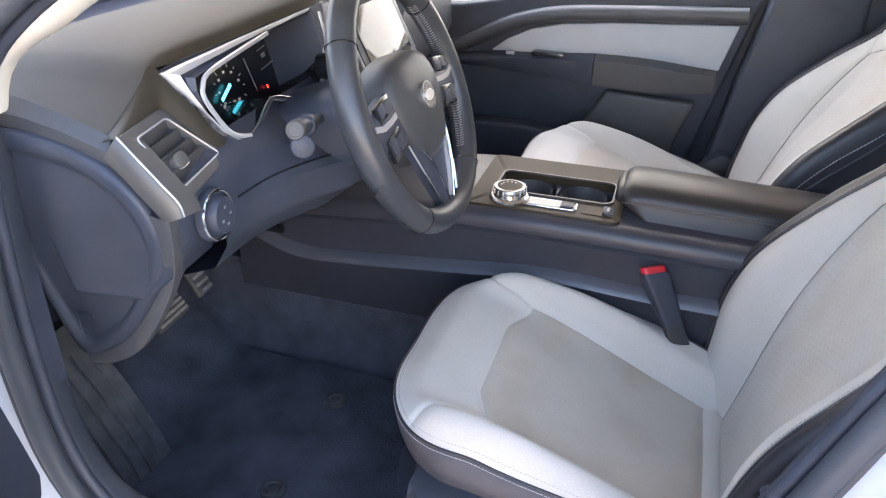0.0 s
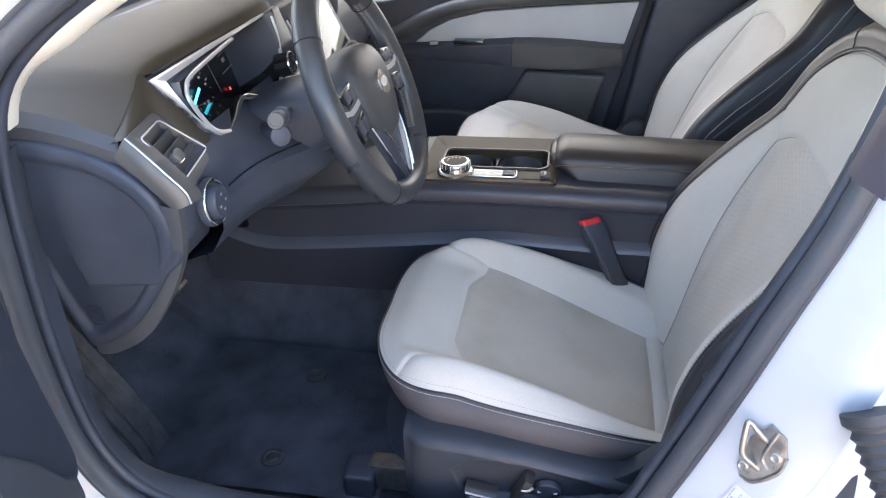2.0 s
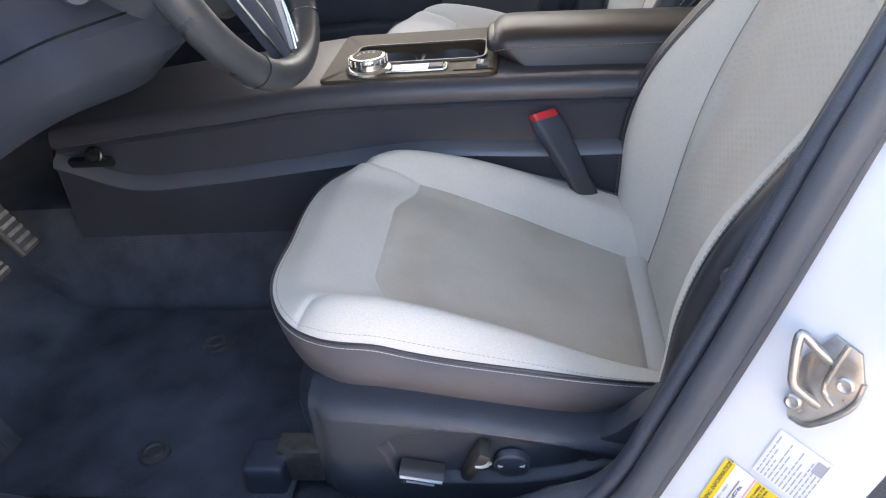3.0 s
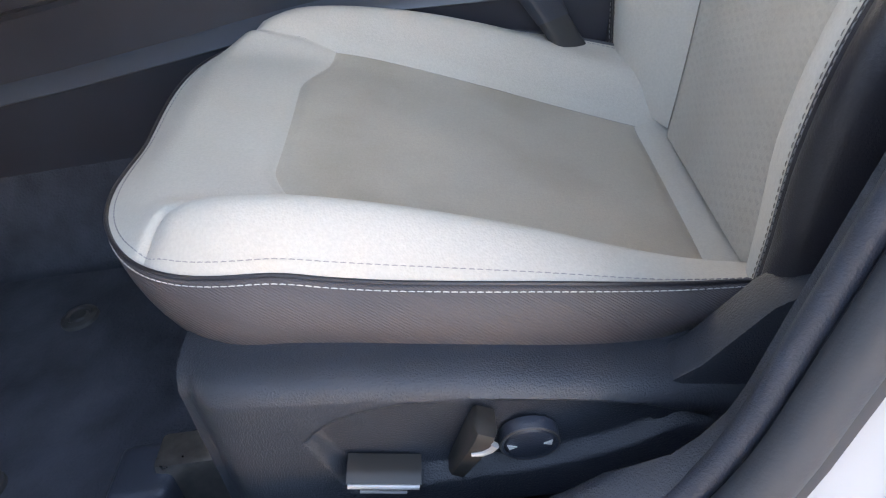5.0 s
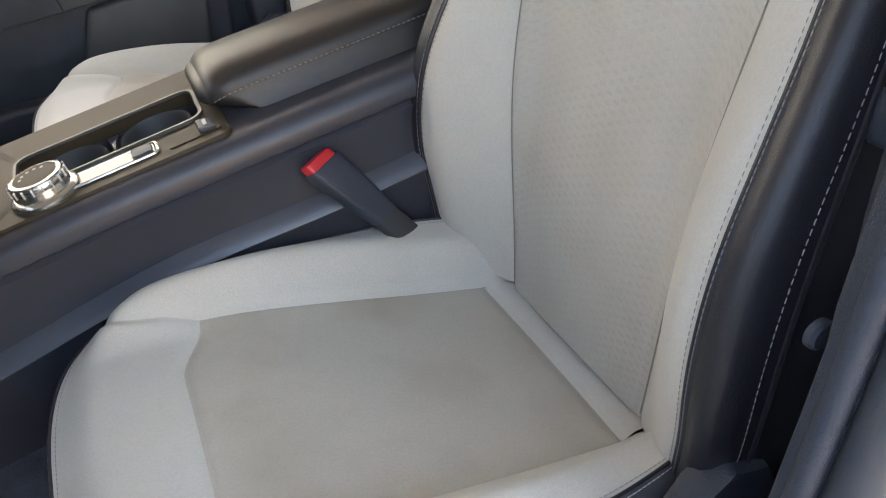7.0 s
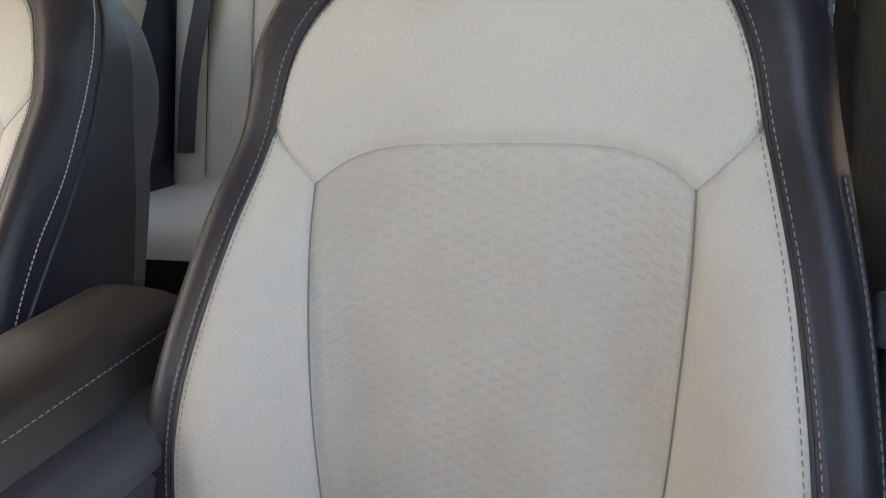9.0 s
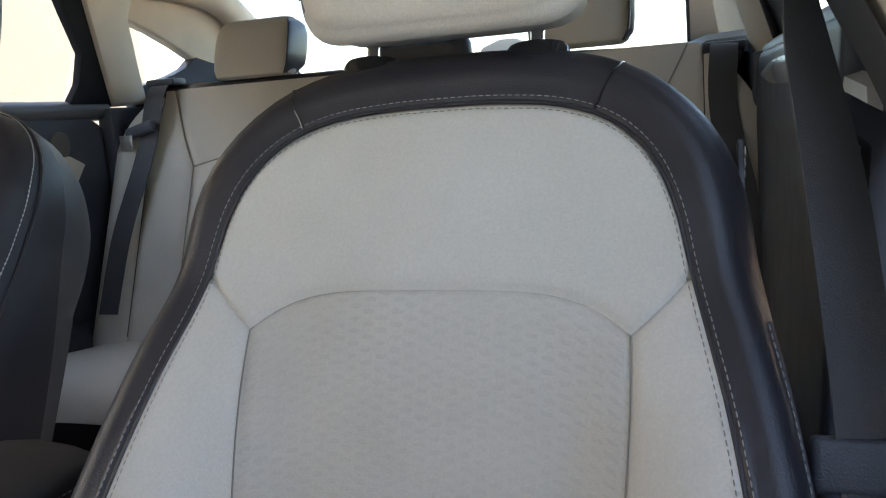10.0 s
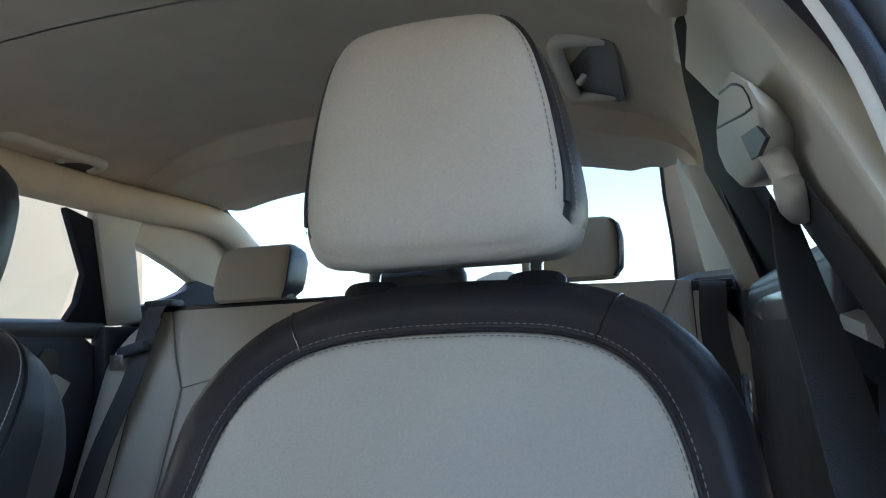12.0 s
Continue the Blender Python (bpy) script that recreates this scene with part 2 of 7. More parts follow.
def cosine(n):
    return [0.5 - 0.5 * math.cos(math.pi * i / n) for i in range(n + 1)]


def lerp(a, b, t):
    return a + (b - a) * t


def smooth_step(a, b, x):
    t = min(1, max(0, (x - a) / (b - a)))
    return t * t * (3 - 2 * t)


def curve_at(pts, x):
    """Piecewise smooth value at x through (x, value) pairs."""
    if x <= pts[0][0]:
        return pts[0][1]
    for i in range(len(pts) - 1):
        (x0, v0), (x1, v1) = pts[i], pts[i + 1]
        if x <= x1:
            m0 = (v1 - pts[i - 1][1]) / (x1 - pts[i - 1][0]) if i else (v1 - v0) / (x1 - x0)
            m1 = (pts[i + 2][1] - v0) / (pts[i + 2][0] - x0) if i + 2 < len(pts) else (v1 - v0) / (x1 - x0)
            d = x1 - x0
            t = (x - x0) / d
            return ((2 * t ** 3 - 3 * t ** 2 + 1) * v0 + (t ** 3 - 2 * t ** 2 + t) * d * m0
                    + (-2 * t ** 3 + 3 * t ** 2) * v1 + (t ** 3 - t ** 2) * d * m1)
    return pts[-1][1]


def spline(pts, n, closed=False):
    """n points evenly along a smooth curve through pts."""
    P = [Vector(p) for p in pts]
    k = len(P)
    fine = []
    segs = k if closed else k - 1
    for i in range(segs):
        if closed:
            a, b, c, d = P[(i - 1) % k], P[i], P[(i + 1) % k], P[(i + 2) % k]
        else:
            b, c = P[i], P[i + 1]
            a = P[i - 1] if i else b * 2 - c
            d = P[i + 2] if i + 2 < k else c * 2 - b
        for j in range(12):
            t = j / 12
            fine.append(0.5 * (2 * b + (c - a) * t + (2 * a - 5 * b + 4 * c - d) * t ** 2 + (3 * b - a - 3 * c + d) * t ** 3))
    fine.append(P[0] if closed else P[-1])
    run = [0.0]
    for p, q in zip(fine, fine[1:]):
        run.append(run[-1] + (q - p).length)
    out, j = [], 0
    count = n if closed else n - 1
    for i in range(n):
        s = run[-1] * i / count
        while j < len(run) - 2 and run[j + 1] < s:
            j += 1
        out.append(fine[j].lerp(fine[j + 1], (s - run[j]) / max(1e-9, run[j + 1] - run[j])))
    return out


def grid(f, us, vs, close_v=False, uv=None):
    bm = bmesh.new()
    rows = [[bm.verts.new(f(u, v)) for v in vs] for u in us]
    n = len(vs)
    layer = bm.loops.layers.uv.new("UVMap") if uv else None
    for i in range(len(us) - 1):
        for j in range(n if close_v else n - 1):
            k = (j + 1) % n
            try:
                face = bm.faces.new((rows[i][j], rows[i + 1][j], rows[i + 1][k], rows[i][k]))
            except ValueError:
                continue
            if uv:
                for loop, (a, b) in zip(face.loops, ((i, j), (i + 1, j), (i + 1, k), (i, k))):
                    loop[layer].uv = uv(us[a], vs[b])
    return bm


def loft(rings, caps=True, closed=True):
    """A skin over rings of points, each with as many points."""
    bm = bmesh.new()
    R = [[bm.verts.new(p) for p in ring] for ring in rings]
    n = len(R[0])
    for a, b in zip(R, R[1:]):
        for j in range(n if closed else n - 1):
            k = (j + 1) % n
            bm.faces.new((a[j], b[j], b[k], a[k]))
    if caps and closed:
        bm.faces.new(R[0])
        bm.faces.new(R[-1][::-1])
    return bm


def tube(pts, radius, sides=10, closed=False, squash=1.0, up=(0, 0, 1)):
    pts = [Vector(p) for p in pts]
    rings = []
    n = len(pts)
    for i, p in enumerate(pts):
        a = pts[(i - 1) % n] if closed or i else p
        b = pts[(i + 1) % n] if closed or i < n - 1 else p
        t = (b - a).normalized()
        side = t.cross(Vector(up))
        if side.length < 1e-4:
            side = t.cross(Vector((1, 0, 0)))
        side.normalize()
        over = side.cross(t)
        r = radius(i / (n - 1)) if callable(radius) else radius
        rings.append([p + side * (r * math.cos(q)) + over * (r * squash * math.sin(q)) for q in
                      (2 * math.pi * j / sides for j in range(sides))])
    if closed:
        rings.append(rings[0])
        bm = bmesh.new()
        R = [[bm.verts.new(q) for q in ring] for ring in rings[:-1]]
        R.append(R[0])
        for a, b in zip(R, R[1:]):
            for j in range(sides):
                bm.faces.new((a[j], b[j], b[(j + 1) % sides], a[(j + 1) % sides]))
        return bm
    return loft(rings)


def box(cx, cy, cz, sx, sy, sz, bevel=0.0, m=None, segments=2):
    bm = bmesh.new()
    bmesh.ops.create_cube(bm, size=1, matrix=Matrix.Diagonal((sx, sy, sz, 1)))
    if bevel:
        bmesh.ops.bevel(bm, geom=bm.edges[:], offset=bevel, segments=segments, affect="EDGES", profile=0.6)
    bmesh.ops.transform(bm, matrix=Matrix.Translation((cx, cy, cz)) @ (m or Matrix()), verts=bm.verts[:])
    return bm


def prism(outline, axis, a, b, bevel=0.0, segments=2):
    """An outline of (p, q) drawn out along an axis from a to b. axis y: (x, z); axis x: (y, z); axis z: (x, y)."""
    def at(p, q, d):
        return {"y": (p, d, q), "x": (d, p, q), "z": (p, q, d)}[axis]
    bm = bmesh.new()
    lo = [bm.verts.new(at(p, q, a)) for p, q in outline]
    hi = [bm.verts.new(at(p, q, b)) for p, q in outline]
    n = len(outline)
    bm.faces.new(lo)
    bm.faces.new(hi[::-1])
    for i in range(n):
        bm.faces.new((lo[i], hi[i], hi[(i + 1) % n], lo[(i + 1) % n]))
    if bevel:
        bmesh.ops.recalc_face_normals(bm, faces=bm.faces)
        sharp = [e for e in bm.edges if len(e.link_faces) == 2 and e.calc_face_angle(0) > 0.5]
        bmesh.ops.bevel(bm, geom=sharp, offset=bevel, segments=segments, affect="EDGES", profile=0.6, clamp_overlap=True)
    return bm


def round_rect(w, h, r, n=6, cx=0.0, cy=0.0):
    out = []
    for sx, sy, a0 in ((1, 1, 0), (-1, 1, 90), (-1, -1, 180), (1, -1, 270)):
        for i in range(n + 1):
            a = radians(a0 + 90 * i / n)
            out.append((cx + sx * (w / 2 - r) + r * math.cos(a), cy + sy * (h / 2 - r) + r * math.sin(a)))
    return out


def disc(m, radius, depth, sides=32, bevel=0.0, top=None):
    """A turned disc along local z from 0 to depth, at the pose m."""
    prof = [(0, 0), (radius, 0), (radius, depth - bevel), (radius - bevel, depth), (0, depth)] if top is None else top
    bm = bmesh.new()
    rings = []
    for r, z in prof:
        if r == 0:
            rings.append([bm.verts.new(m @ Vector((0, 0, z)))])
        else:
            rings.append([bm.verts.new(m @ Vector((r * math.cos(2 * math.pi * j / sides), r * math.sin(2 * math.pi * j / sides), z)))
                          for j in range(sides)])
    for a, b in zip(rings, rings[1:]):
        for j in range(sides):
            k = (j + 1) % sides
            if len(a) == 1:
                bm.faces.new((a[0], b[k], b[j]))
            elif len(b) == 1:
                bm.faces.new((a[j], a[k], b[0]))
            else:
                bm.faces.new((a[j], a[k], b[k], b[j]))
    return bm


def stitches(pts, step=0.0062, length=0.0042, r=0.00055, up=(0, 0, 1)):
    """Short raised threads along a line of points."""
    line = spline(pts, max(2, len(pts)))
    total = sum((q - p).length for p, q in zip(line, line[1:]))
    even = spline(pts, max(3, int(total / step)))
    bm = bmesh.new()
    for p, q in zip(even, even[1:]):
        d = (q - p).normalized()
        side = d.cross(Vector(up)).normalized() * r
        over = side.cross(d).normalized() * r
        mid = (p + q) / 2
        a, b = mid - d * length / 2, mid + d * length / 2
        ra = [bm.verts.new(a + s) for s in (side, over, -side, -over)]
        rm = [bm.verts.new(mid + s * 1.35 + over * 0.5) for s in (side, over, -side, -over)]
        rb = [bm.verts.new(b + s) for s in (side, over, -side, -over)]
        for u, w in ((ra, rm), (rm, rb)):
            for j in range(4):
                bm.faces.new((u[j], w[j], w[(j + 1) % 4], u[(j + 1) % 4]))
        bm.faces.new(ra)
        bm.faces.new(rb[::-1])
    return bm


def text_mesh(words, size, m, mat, parent, name="lettering", extrude=0.0002):
    cu = bpy.data.curves.new(name, "FONT")
    cu.body, cu.size, cu.extrude = words, size, extrude
    tmp = bpy.data.objects.new(name, cu)
    scene.collection.objects.link(tmp)
    dg = bpy.context.evaluated_depsgraph_get()
    me = bpy.data.meshes.new_from_object(tmp.evaluated_get(dg))
    bpy.data.objects.remove(tmp)
    me.transform(m)
    me.materials.clear()
    me.materials.append(mat)
    ob = new(name, me)
    ob.parent = parent
    return ob


# ---- front seats ----
def cushion_half(x):
    """Half the cushion's width; the front corners are round."""
    if x < 0.10:
        return 0.2225 * max(0.0, 1 - (min(0.150, 0.10 - x) / 0.150) ** 2.7) ** (1 / 2.7)
    return curve_at(((0.08, 0.222), (0.10, 0.2225), (0.22, 0.228), (0.34, 0.222), (0.44, 0.20)), x)


def cushion_edge():
    """The piped edge, from the door side's rear corner round the front to the other side."""
    side = [(x, -cushion_half(x), curve_at(((0.06, 0.2325), (0.086, 0.230), (0.145, 0.2165), (0.206, 0.206), (0.274, 0.193), (0.351, 0.174), (0.44, 0.148)), x)) for x in [lerp(0.47, 0.10, i / 12) for i in range(13)]]
    nose = []
    for i in range(1, 13):
        a = math.pi / 2 * i / 12
        x = 0.10 - 0.150 * math.sin(a) ** (2 / 2.7)
        nose.append((x, -0.2225 * max(0.0, math.cos(a)) ** (2 / 2.7), curve_at(((0.0, 0.229), (0.35, 0.232), (0.6, 0.236), (0.8, 0.233), (1.0, 0.224)), i / 12)))
    half = side + nose
    return spline(half + [(x, -y, z) for x, y, z in reversed(half[:-1])], 181)


EDGE = cushion_edge()
CORNER = (0.107, 0.147)          # where the insert meets the bolster and the front panel


def insert_half(x):
    return curve_at(((0.06, 0.14), (0.107, 0.147), (0.25, 0.142), (0.43, 0.132)), x)


def insert_front(y):
    return 0.076 + 0.031 * smooth_step(0.075, 0.16, abs(y))


EDGE_CORNER = min(range(91), key=lambda i: (EDGE[i].x - 0.013) ** 2 + (EDGE[i].y + 0.195) ** 2)
_c = EDGE[EDGE_CORNER]
CORNER_SEAM = spline([(CORNER[0], -CORNER[1], 0), (0.078, -0.157, 0), (0.050, -0.163, 0), (0.028, -0.173, 0), (0.016, -0.186, 0), (_c.x, _c.y, 0)], 25)
SEAMS = [p for p in CORNER_SEAM]
SEAMS += [Vector((x, -insert_half(x), 0)) for x in [lerp(0.107, 0.402, i / 60) for i in range(61)]]
SEAMS += [Vector((insert_front(y), -y, 0)) for y in [0.147 * i / 30 for i in range(31)]]
SEAMS += [Vector((0.402 - 0.004 * (y / 0.13) ** 2, -y, 0)) for y in [0.133 * i / 24 for i in range(25)]]


def segments(pts):
    a = np.array([p[:] for p in pts])
    return a[:-1], a[1:] - a[:-1]


EDGE_SEGS = segments(EDGE[:92])
SEAM_SEGS = [segments(run) for run in (CORNER_SEAM, SEAMS[25:86], SEAMS[86:117], SEAMS[117:])]


def nearest(segs, x, y):
    """The way to the nearest place on a line, in plan, and that place's height."""
    a, d = segs
    t = np.clip(((x - a[:, 0]) * d[:, 0] + (y - a[:, 1]) * d[:, 1]) / (d[:, 0] ** 2 + d[:, 1] ** 2 + 1e-12), 0, 1)
    gap = (a[:, 0] + d[:, 0] * t - x) ** 2 + (a[:, 1] + d[:, 1] * t - y) ** 2
    i = int(gap.argmin())
    return math.sqrt(gap[i]), float(a[i, 2] + d[i, 2] * t[i])


@functools.lru_cache(None)
def cushion_z(x, y):
    """Height of the seat cushion's cover: a hollow between swelling sides, rolled over at its piped edge, dipping at its seams."""
    a = abs(y)
    w = max(0.17, cushion_half(max(x, 0.0)))
    mid = curve_at(((-0.05, 0.231), (0.0, 0.240), (0.08, 0.224), (0.2, 0.180), (0.32, 0.130), (0.44, 0.080)), x)
    crest = curve_at(((-0.05, 0.236), (-0.01, 0.247), (0.03, 0.262), (0.08, 0.267), (0.166, 0.249), (0.254, 0.217), (0.31, 0.190), (0.37, 0.160), (0.44, 0.128)), x)
    full = mid + 0.004 * min(1, a / 0.12) ** 2
    if a > 0.12:
        full = lerp(full, crest, smooth_step(0.12, w - 0.030, a) ** 1.2)
    d, edge = nearest(EDGE_SEGS, x, -a)
    t = min(1.0, d / 0.050)
    z = lerp(edge, full, (1 - (1 - t) ** 2.3) if full > edge else t)
    ds = min(nearest(run, x, -a)[0] for run in SEAM_SEGS)
    return z - 0.0045 * math.exp(-(ds / 0.0055) ** 2) * min(1, d / 0.01 + 0.2)


def along(pts, n):
    """n points evenly along a line of straight pieces."""
    run = [0.0]
    for p, q in zip(pts, pts[1:]):
        run.append(run[-1] + (q - p).length)
    out, j = [], 0
    for i in range(n):
        t = run[-1] * i / (n - 1)
        while j < len(run) - 2 and run[j + 1] < t:
            j += 1
        out.append(pts[j].lerp(pts[j + 1], (t - run[j]) / max(1e-9, run[j + 1] - run[j])))
    return out


def patch(left, right, near, far, lift):
    """A cover between four lines (left and right run the same way, from near to far)."""
    n, m = len(left), len(near)
    def at(i, j):
        u, v = i / (n - 1), j / (m - 1)
        p = left[i].lerp(right[i], v) + near[j].lerp(far[j], u)
        c = (left[0].lerp(left[-1], u)).lerp(right[0].lerp(right[-1], u), v)
        q = p - c
        return lift(q)
    return grid(at, list(range(n)), list(range(m)))


def sink(p, d, depth=0.0045, width=0.006):
    """Lets a cover dip towards its seams: d is the way to the nearest seam."""
    return p - depth * math.exp(-(d / width) ** 2)


BACK = {"tilt": 0.0, "back": 0.0, "lift": 0.0}


def back_axes():
    turn = Matrix.Rotation(radians(BACK["tilt"]), 3, "Y")
    return turn @ Vector((0.339, 0, 0.941)).normalized(), turn @ Vector((-0.941, 0, 0.339)).normalized()


def back_point(h, y, n):
    up, out = back_axes()
    return Vector((0.43 + BACK["back"], y, 0.10 + BACK["lift"])) + up * h + out * n


def back_n(h, y):
    wing = curve_at(((0.0, 0.040), (0.03, 0.050), (0.08, 0.063), (0.14, 0.078), (0.2, 0.082), (0.25, 0.076), (0.31, 0.058), (0.38, 0.033), (0.457, 0.006), (0.6, 0.0)), h)
    lumbar = 0.012 * math.exp(-((h - 0.16) / 0.12) ** 2)
    roll = -0.022 * smooth_step(0.5, 0.63, h)
    return lumbar * (1 - smooth_step(0.08, 0.16, abs(y))) + wing * smooth_step(0.10, 0.21, abs(y)) + roll


def light_half(h):
    return curve_at(((0.0, 0.206), (0.1, 0.224), (0.2, 0.226), (0.28, 0.220), (0.36, 0.209), (0.457, 0.188)), h)


def back_insert_half(h):
    return curve_at(((0.0, 0.118), (0.1, 0.126), (0.25, 0.140), (0.36, 0.147), (0.43, 0.147)), h)


def insert_top(y):
    return 0.414 + 0.032 * (1 - (abs(y) / 0.147) ** 4.6)


def dark_outline():
    """The seam between the light cover and the dark surround, from one foot over the top to the other."""
    side = [(light_half(h), h) for h in (0.0, 0.06, 0.12, 0.18, 0.24, 0.30, 0.36, 0.41, 0.457)]
    over = [(0.178, 0.505), (0.161, 0.545), (0.133, 0.574), (0.094, 0.590), (0.045, 0.596)]
    half = [Vector((-y, h, 0)) for y, h in side + over]
    line = spline(half + [Vector((0, 0.597, 0))] + [Vector((-p.x, p.y, 0)) for p in reversed(half)], 109)
    return [(p.y, p.x) for p in line]


def build_seat(name, label, y0, x0=0.0, power=True, tilt=0.0, z0=0.0, back=0.0, lift=0.0):
    BACK.update(tilt=tilt, back=back, lift=lift)
    BACK_U, BACK_N = back_axes()
    seat = thing(name, label, "car seat", (0.2 + x0, y0, z0), group="front seats")
    off = Vector((0.2, 0, 0))

    def put(pname, bm, mat, parent=seat, plabel=""):
        bmesh.ops.translate(bm, vec=-off, verts=bm.verts[:])
        return part(pname, bm, mat, parent, plabel)

    def cover(p):
        return (p.x, p.y, cushion_z(p.x, p.y))

    flip = Matrix.Diagonal((1, -1, 1))
    front_line = [Vector((insert_front(y), y, 0)) for y in [lerp(-0.147, 0.147, i / 36) for i in range(37)]]
    rear_line = [Vector((0.402 - 0.004 * (y / 0.13) ** 2, y, 0)) for y in [lerp(-insert_half(0.402), insert_half(0.402), i / 36) for i in range(37)]]
    in_side = [Vector((x, -insert_half(x), 0)) for x in [lerp(0.107, 0.398, c) for c in cosine(34)]]
    put("cushion_insert", patch(in_side, [flip @ p for p in in_side], front_line, rear_line, cover), M_SEAT_INSERT, plabel="worn grey cloth seat panel with brownish soiling")
    put("rear_roll", grid(lambda v, u: (lambda p: (p.x, p.y, cushion_z(p.x, p.y) + 0.006 * math.sin(math.pi * u)))(
        Vector((lerp(0.402 - 0.004 * v * v, 0.468, u), v * (insert_half(0.42) + 0.001), 0))), [2 * c - 1 for c in cosine(24)], cosine(10)), M_LIGHT)
    long_in = along([Vector((x, -insert_half(x), 0)) for x in [lerp(0.107, 0.47, i / 60) for i in range(61)]], 41)
    long_out = along([Vector((p.x, p.y, 0)) for p in reversed(EDGE[:EDGE_CORNER + 1])], 41)
    seam_line = along(CORNER_SEAM, 25)
    rear_end = [long_in[-1].lerp(long_out[-1], j / 24) for j in range(25)]
    for turn in (Matrix.Identity(3), flip):
        put("cushion_bolster", patch([turn @ p for p in long_in], [turn @ p for p in long_out], [turn @ p for p in seam_line], [turn @ p for p in rear_end], cover), M_LIGHT)
    back_line = along([p for p in reversed(CORNER_SEAM)] + front_line[1:-1] + [flip @ p for p in CORNER_SEAM], 81)
    nose_line = along([Vector((p.x, p.y, 0)) for p in EDGE[EDGE_CORNER:181 - EDGE_CORNER]], 81)
    put("front_panel", grid(lambda i, c: cover(back_line[i].lerp(nose_line[i], c)), list(range(81)), cosine(22)), M_LIGHT)

    # the dark leatherette skirt round both sides and the nose
    path = EDGE
    rings, n = [], len(path)
    for i, p in enumerate(path):
        t = path[min(n - 1, i + 1)] - path[max(0, i - 1)]
        t.z = 0
        t.normalize()
        out = Vector((-t.y, t.x, 0))
        if out.dot(Vector((p.x - 0.2, p.y, 0))) < 0:
            out = -out
        zb = curve_at(((-0.05, 0.138), (0.0, 0.148), (0.05, 0.156), (0.1, 0.158), (0.2, 0.138), (0.27, 0.129), (0.31, 0.132), (0.36, 0.140), (0.44, 0.132)), p.x)
        zb = min(zb, p.z - 0.006)
        ring = []
        for q in (0.0, 0.02, 0.06, 0.11, 0.17, 0.26, 0.38, 0.5, 0.62, 0.74, 0.87, 1.0):
            bulge = 0.0012 * min(1, q / 0.02) + 0.012 * math.sin(math.pi * min(1, q * 0.88) ** 0.8) * smooth_step(-0.06, 0.09, p.x) - 0.001 * math.exp(-((q - 0.06) / 0.02) ** 2)
            ring.append(Vector((p.x + 0.030 * q ** 1.6 * smooth_step(0.11, -0.02, p.x), p.y * (1 - 0.05 * q ** 2 * smooth_step(0.08, 0.0, p.x)), lerp(p.z, zb, q))) + out * bulge)
        ring += [ring[-1] - out * 0.008 + Vector((0, 0, -0.003)), ring[-1] - out * 0.03 + Vector((0, 0, -0.004))]
        rings.append(ring)
    put("skirt", loft(rings, caps=False, closed=False), M_VALANCE, plabel="dark taupe leatherette side skirt")
    put("piping", tube([p + Vector((0, 0, 0.0006)) for p in path], 0.0017, 6), M_LEATHER)
    outward = [(r[2] - Vector((0.2, 0, r[2].z))).normalized() for r in rings]
    put("stitching", stitches([r[1].lerp(r[2], 0.55) + o * 0.0008 for r, o in zip(rings, outward)][::2], step=0.0052, length=0.0040, r=0.00036), M_STITCH)
    inset = []
    for i in range(0, n, 2):
        o = Vector((path[i].x - 0.2, path[i].y, 0)).normalized()
        q = path[i] - o * 0.0060
        inset.append(Vector((q.x, q.y, cushion_z(q.x, q.y) + 0.0004)))
    put("stitching", stitches(inset, step=0.0052, length=0.0036, r=0.00034), M_STITCH_DIM)
    under = [(p.x, p.y * 0.97) for p in path]
    put("cushion_base", prism(under[::6], "z", 0.045, 0.068), M_PLASTIC)

    # backrest covers
    put("backrest_insert", grid(lambda v, u: (
        lambda y, h: back_point(h, y, sink(back_n(h, y), min((1 - abs(v)) * 0.14, (1 - u) * 0.3))))(
        v * back_insert_half(lerp(0, insert_top(v * 0.147), u)), lerp(-0.005, insert_top(v * 0.147), u)),
        [2 * c - 1 for c in cosine(30)], cosine(40),
        uv=lambda v, u: (v * 0.14, u * 0.43)), M_BACK_INSERT, plabel="grey backrest panel with pressed dashes")

    arc = [Vector((y, insert_top(y), 0)) for y in [lerp(-0.147, 0.147, i / 40) for i in range(41)]]
    ends = []
    for i in range(1, 11):
        h = lerp(0.414, 0.457, i / 10)
        ends.append(Vector((lerp(back_insert_half(h), light_half(h), i / 10), h, 0)))
    low_line = along([Vector((-p.x, p.y, 0)) for p in reversed(ends)] + arc + ends, 81)
    top_line = along([Vector((y, h, 0)) for h, y in dark_outline() if h >= 0.4569], 81)

    def upper(i, c):
        """The panel above the insert; its ends follow the slanting seams."""
        p = low_line[i].lerp(top_line[i], c)
        return back_point(p.y, p.x, sink(back_n(p.y, p.x), min((p - low_line[i]).length, (p - top_line[i]).length), 0.0035, 0.005))
    put("upper_panel", grid(upper, list(range(81)), cosine(26)), M_LIGHT)
    for s in (1, -1):
        def wing(p, u):
            top = lerp(0.414, 0.457, p)
            h = lerp(0.0, top, u)
            y = lerp(back_insert_half(h), light_half(h), p)
            return back_point(h, s * y, sink(back_n(h, y), min(p * 0.08, (1 - u) * 0.4)))
        put("backrest_bolster", grid(wing, cosine(18), cosine(40)), M_LIGHT)
        put("bolster_seam", tube([wing(0, i / 30) + BACK_N * 0.0012 for i in range(31)], 0.0007, 5, up=BACK_N), M_THREAD)

    # dark surround
    line = dark_outline()
    seam = [back_point(h, y, back_n(h, y)) for h, y in line]
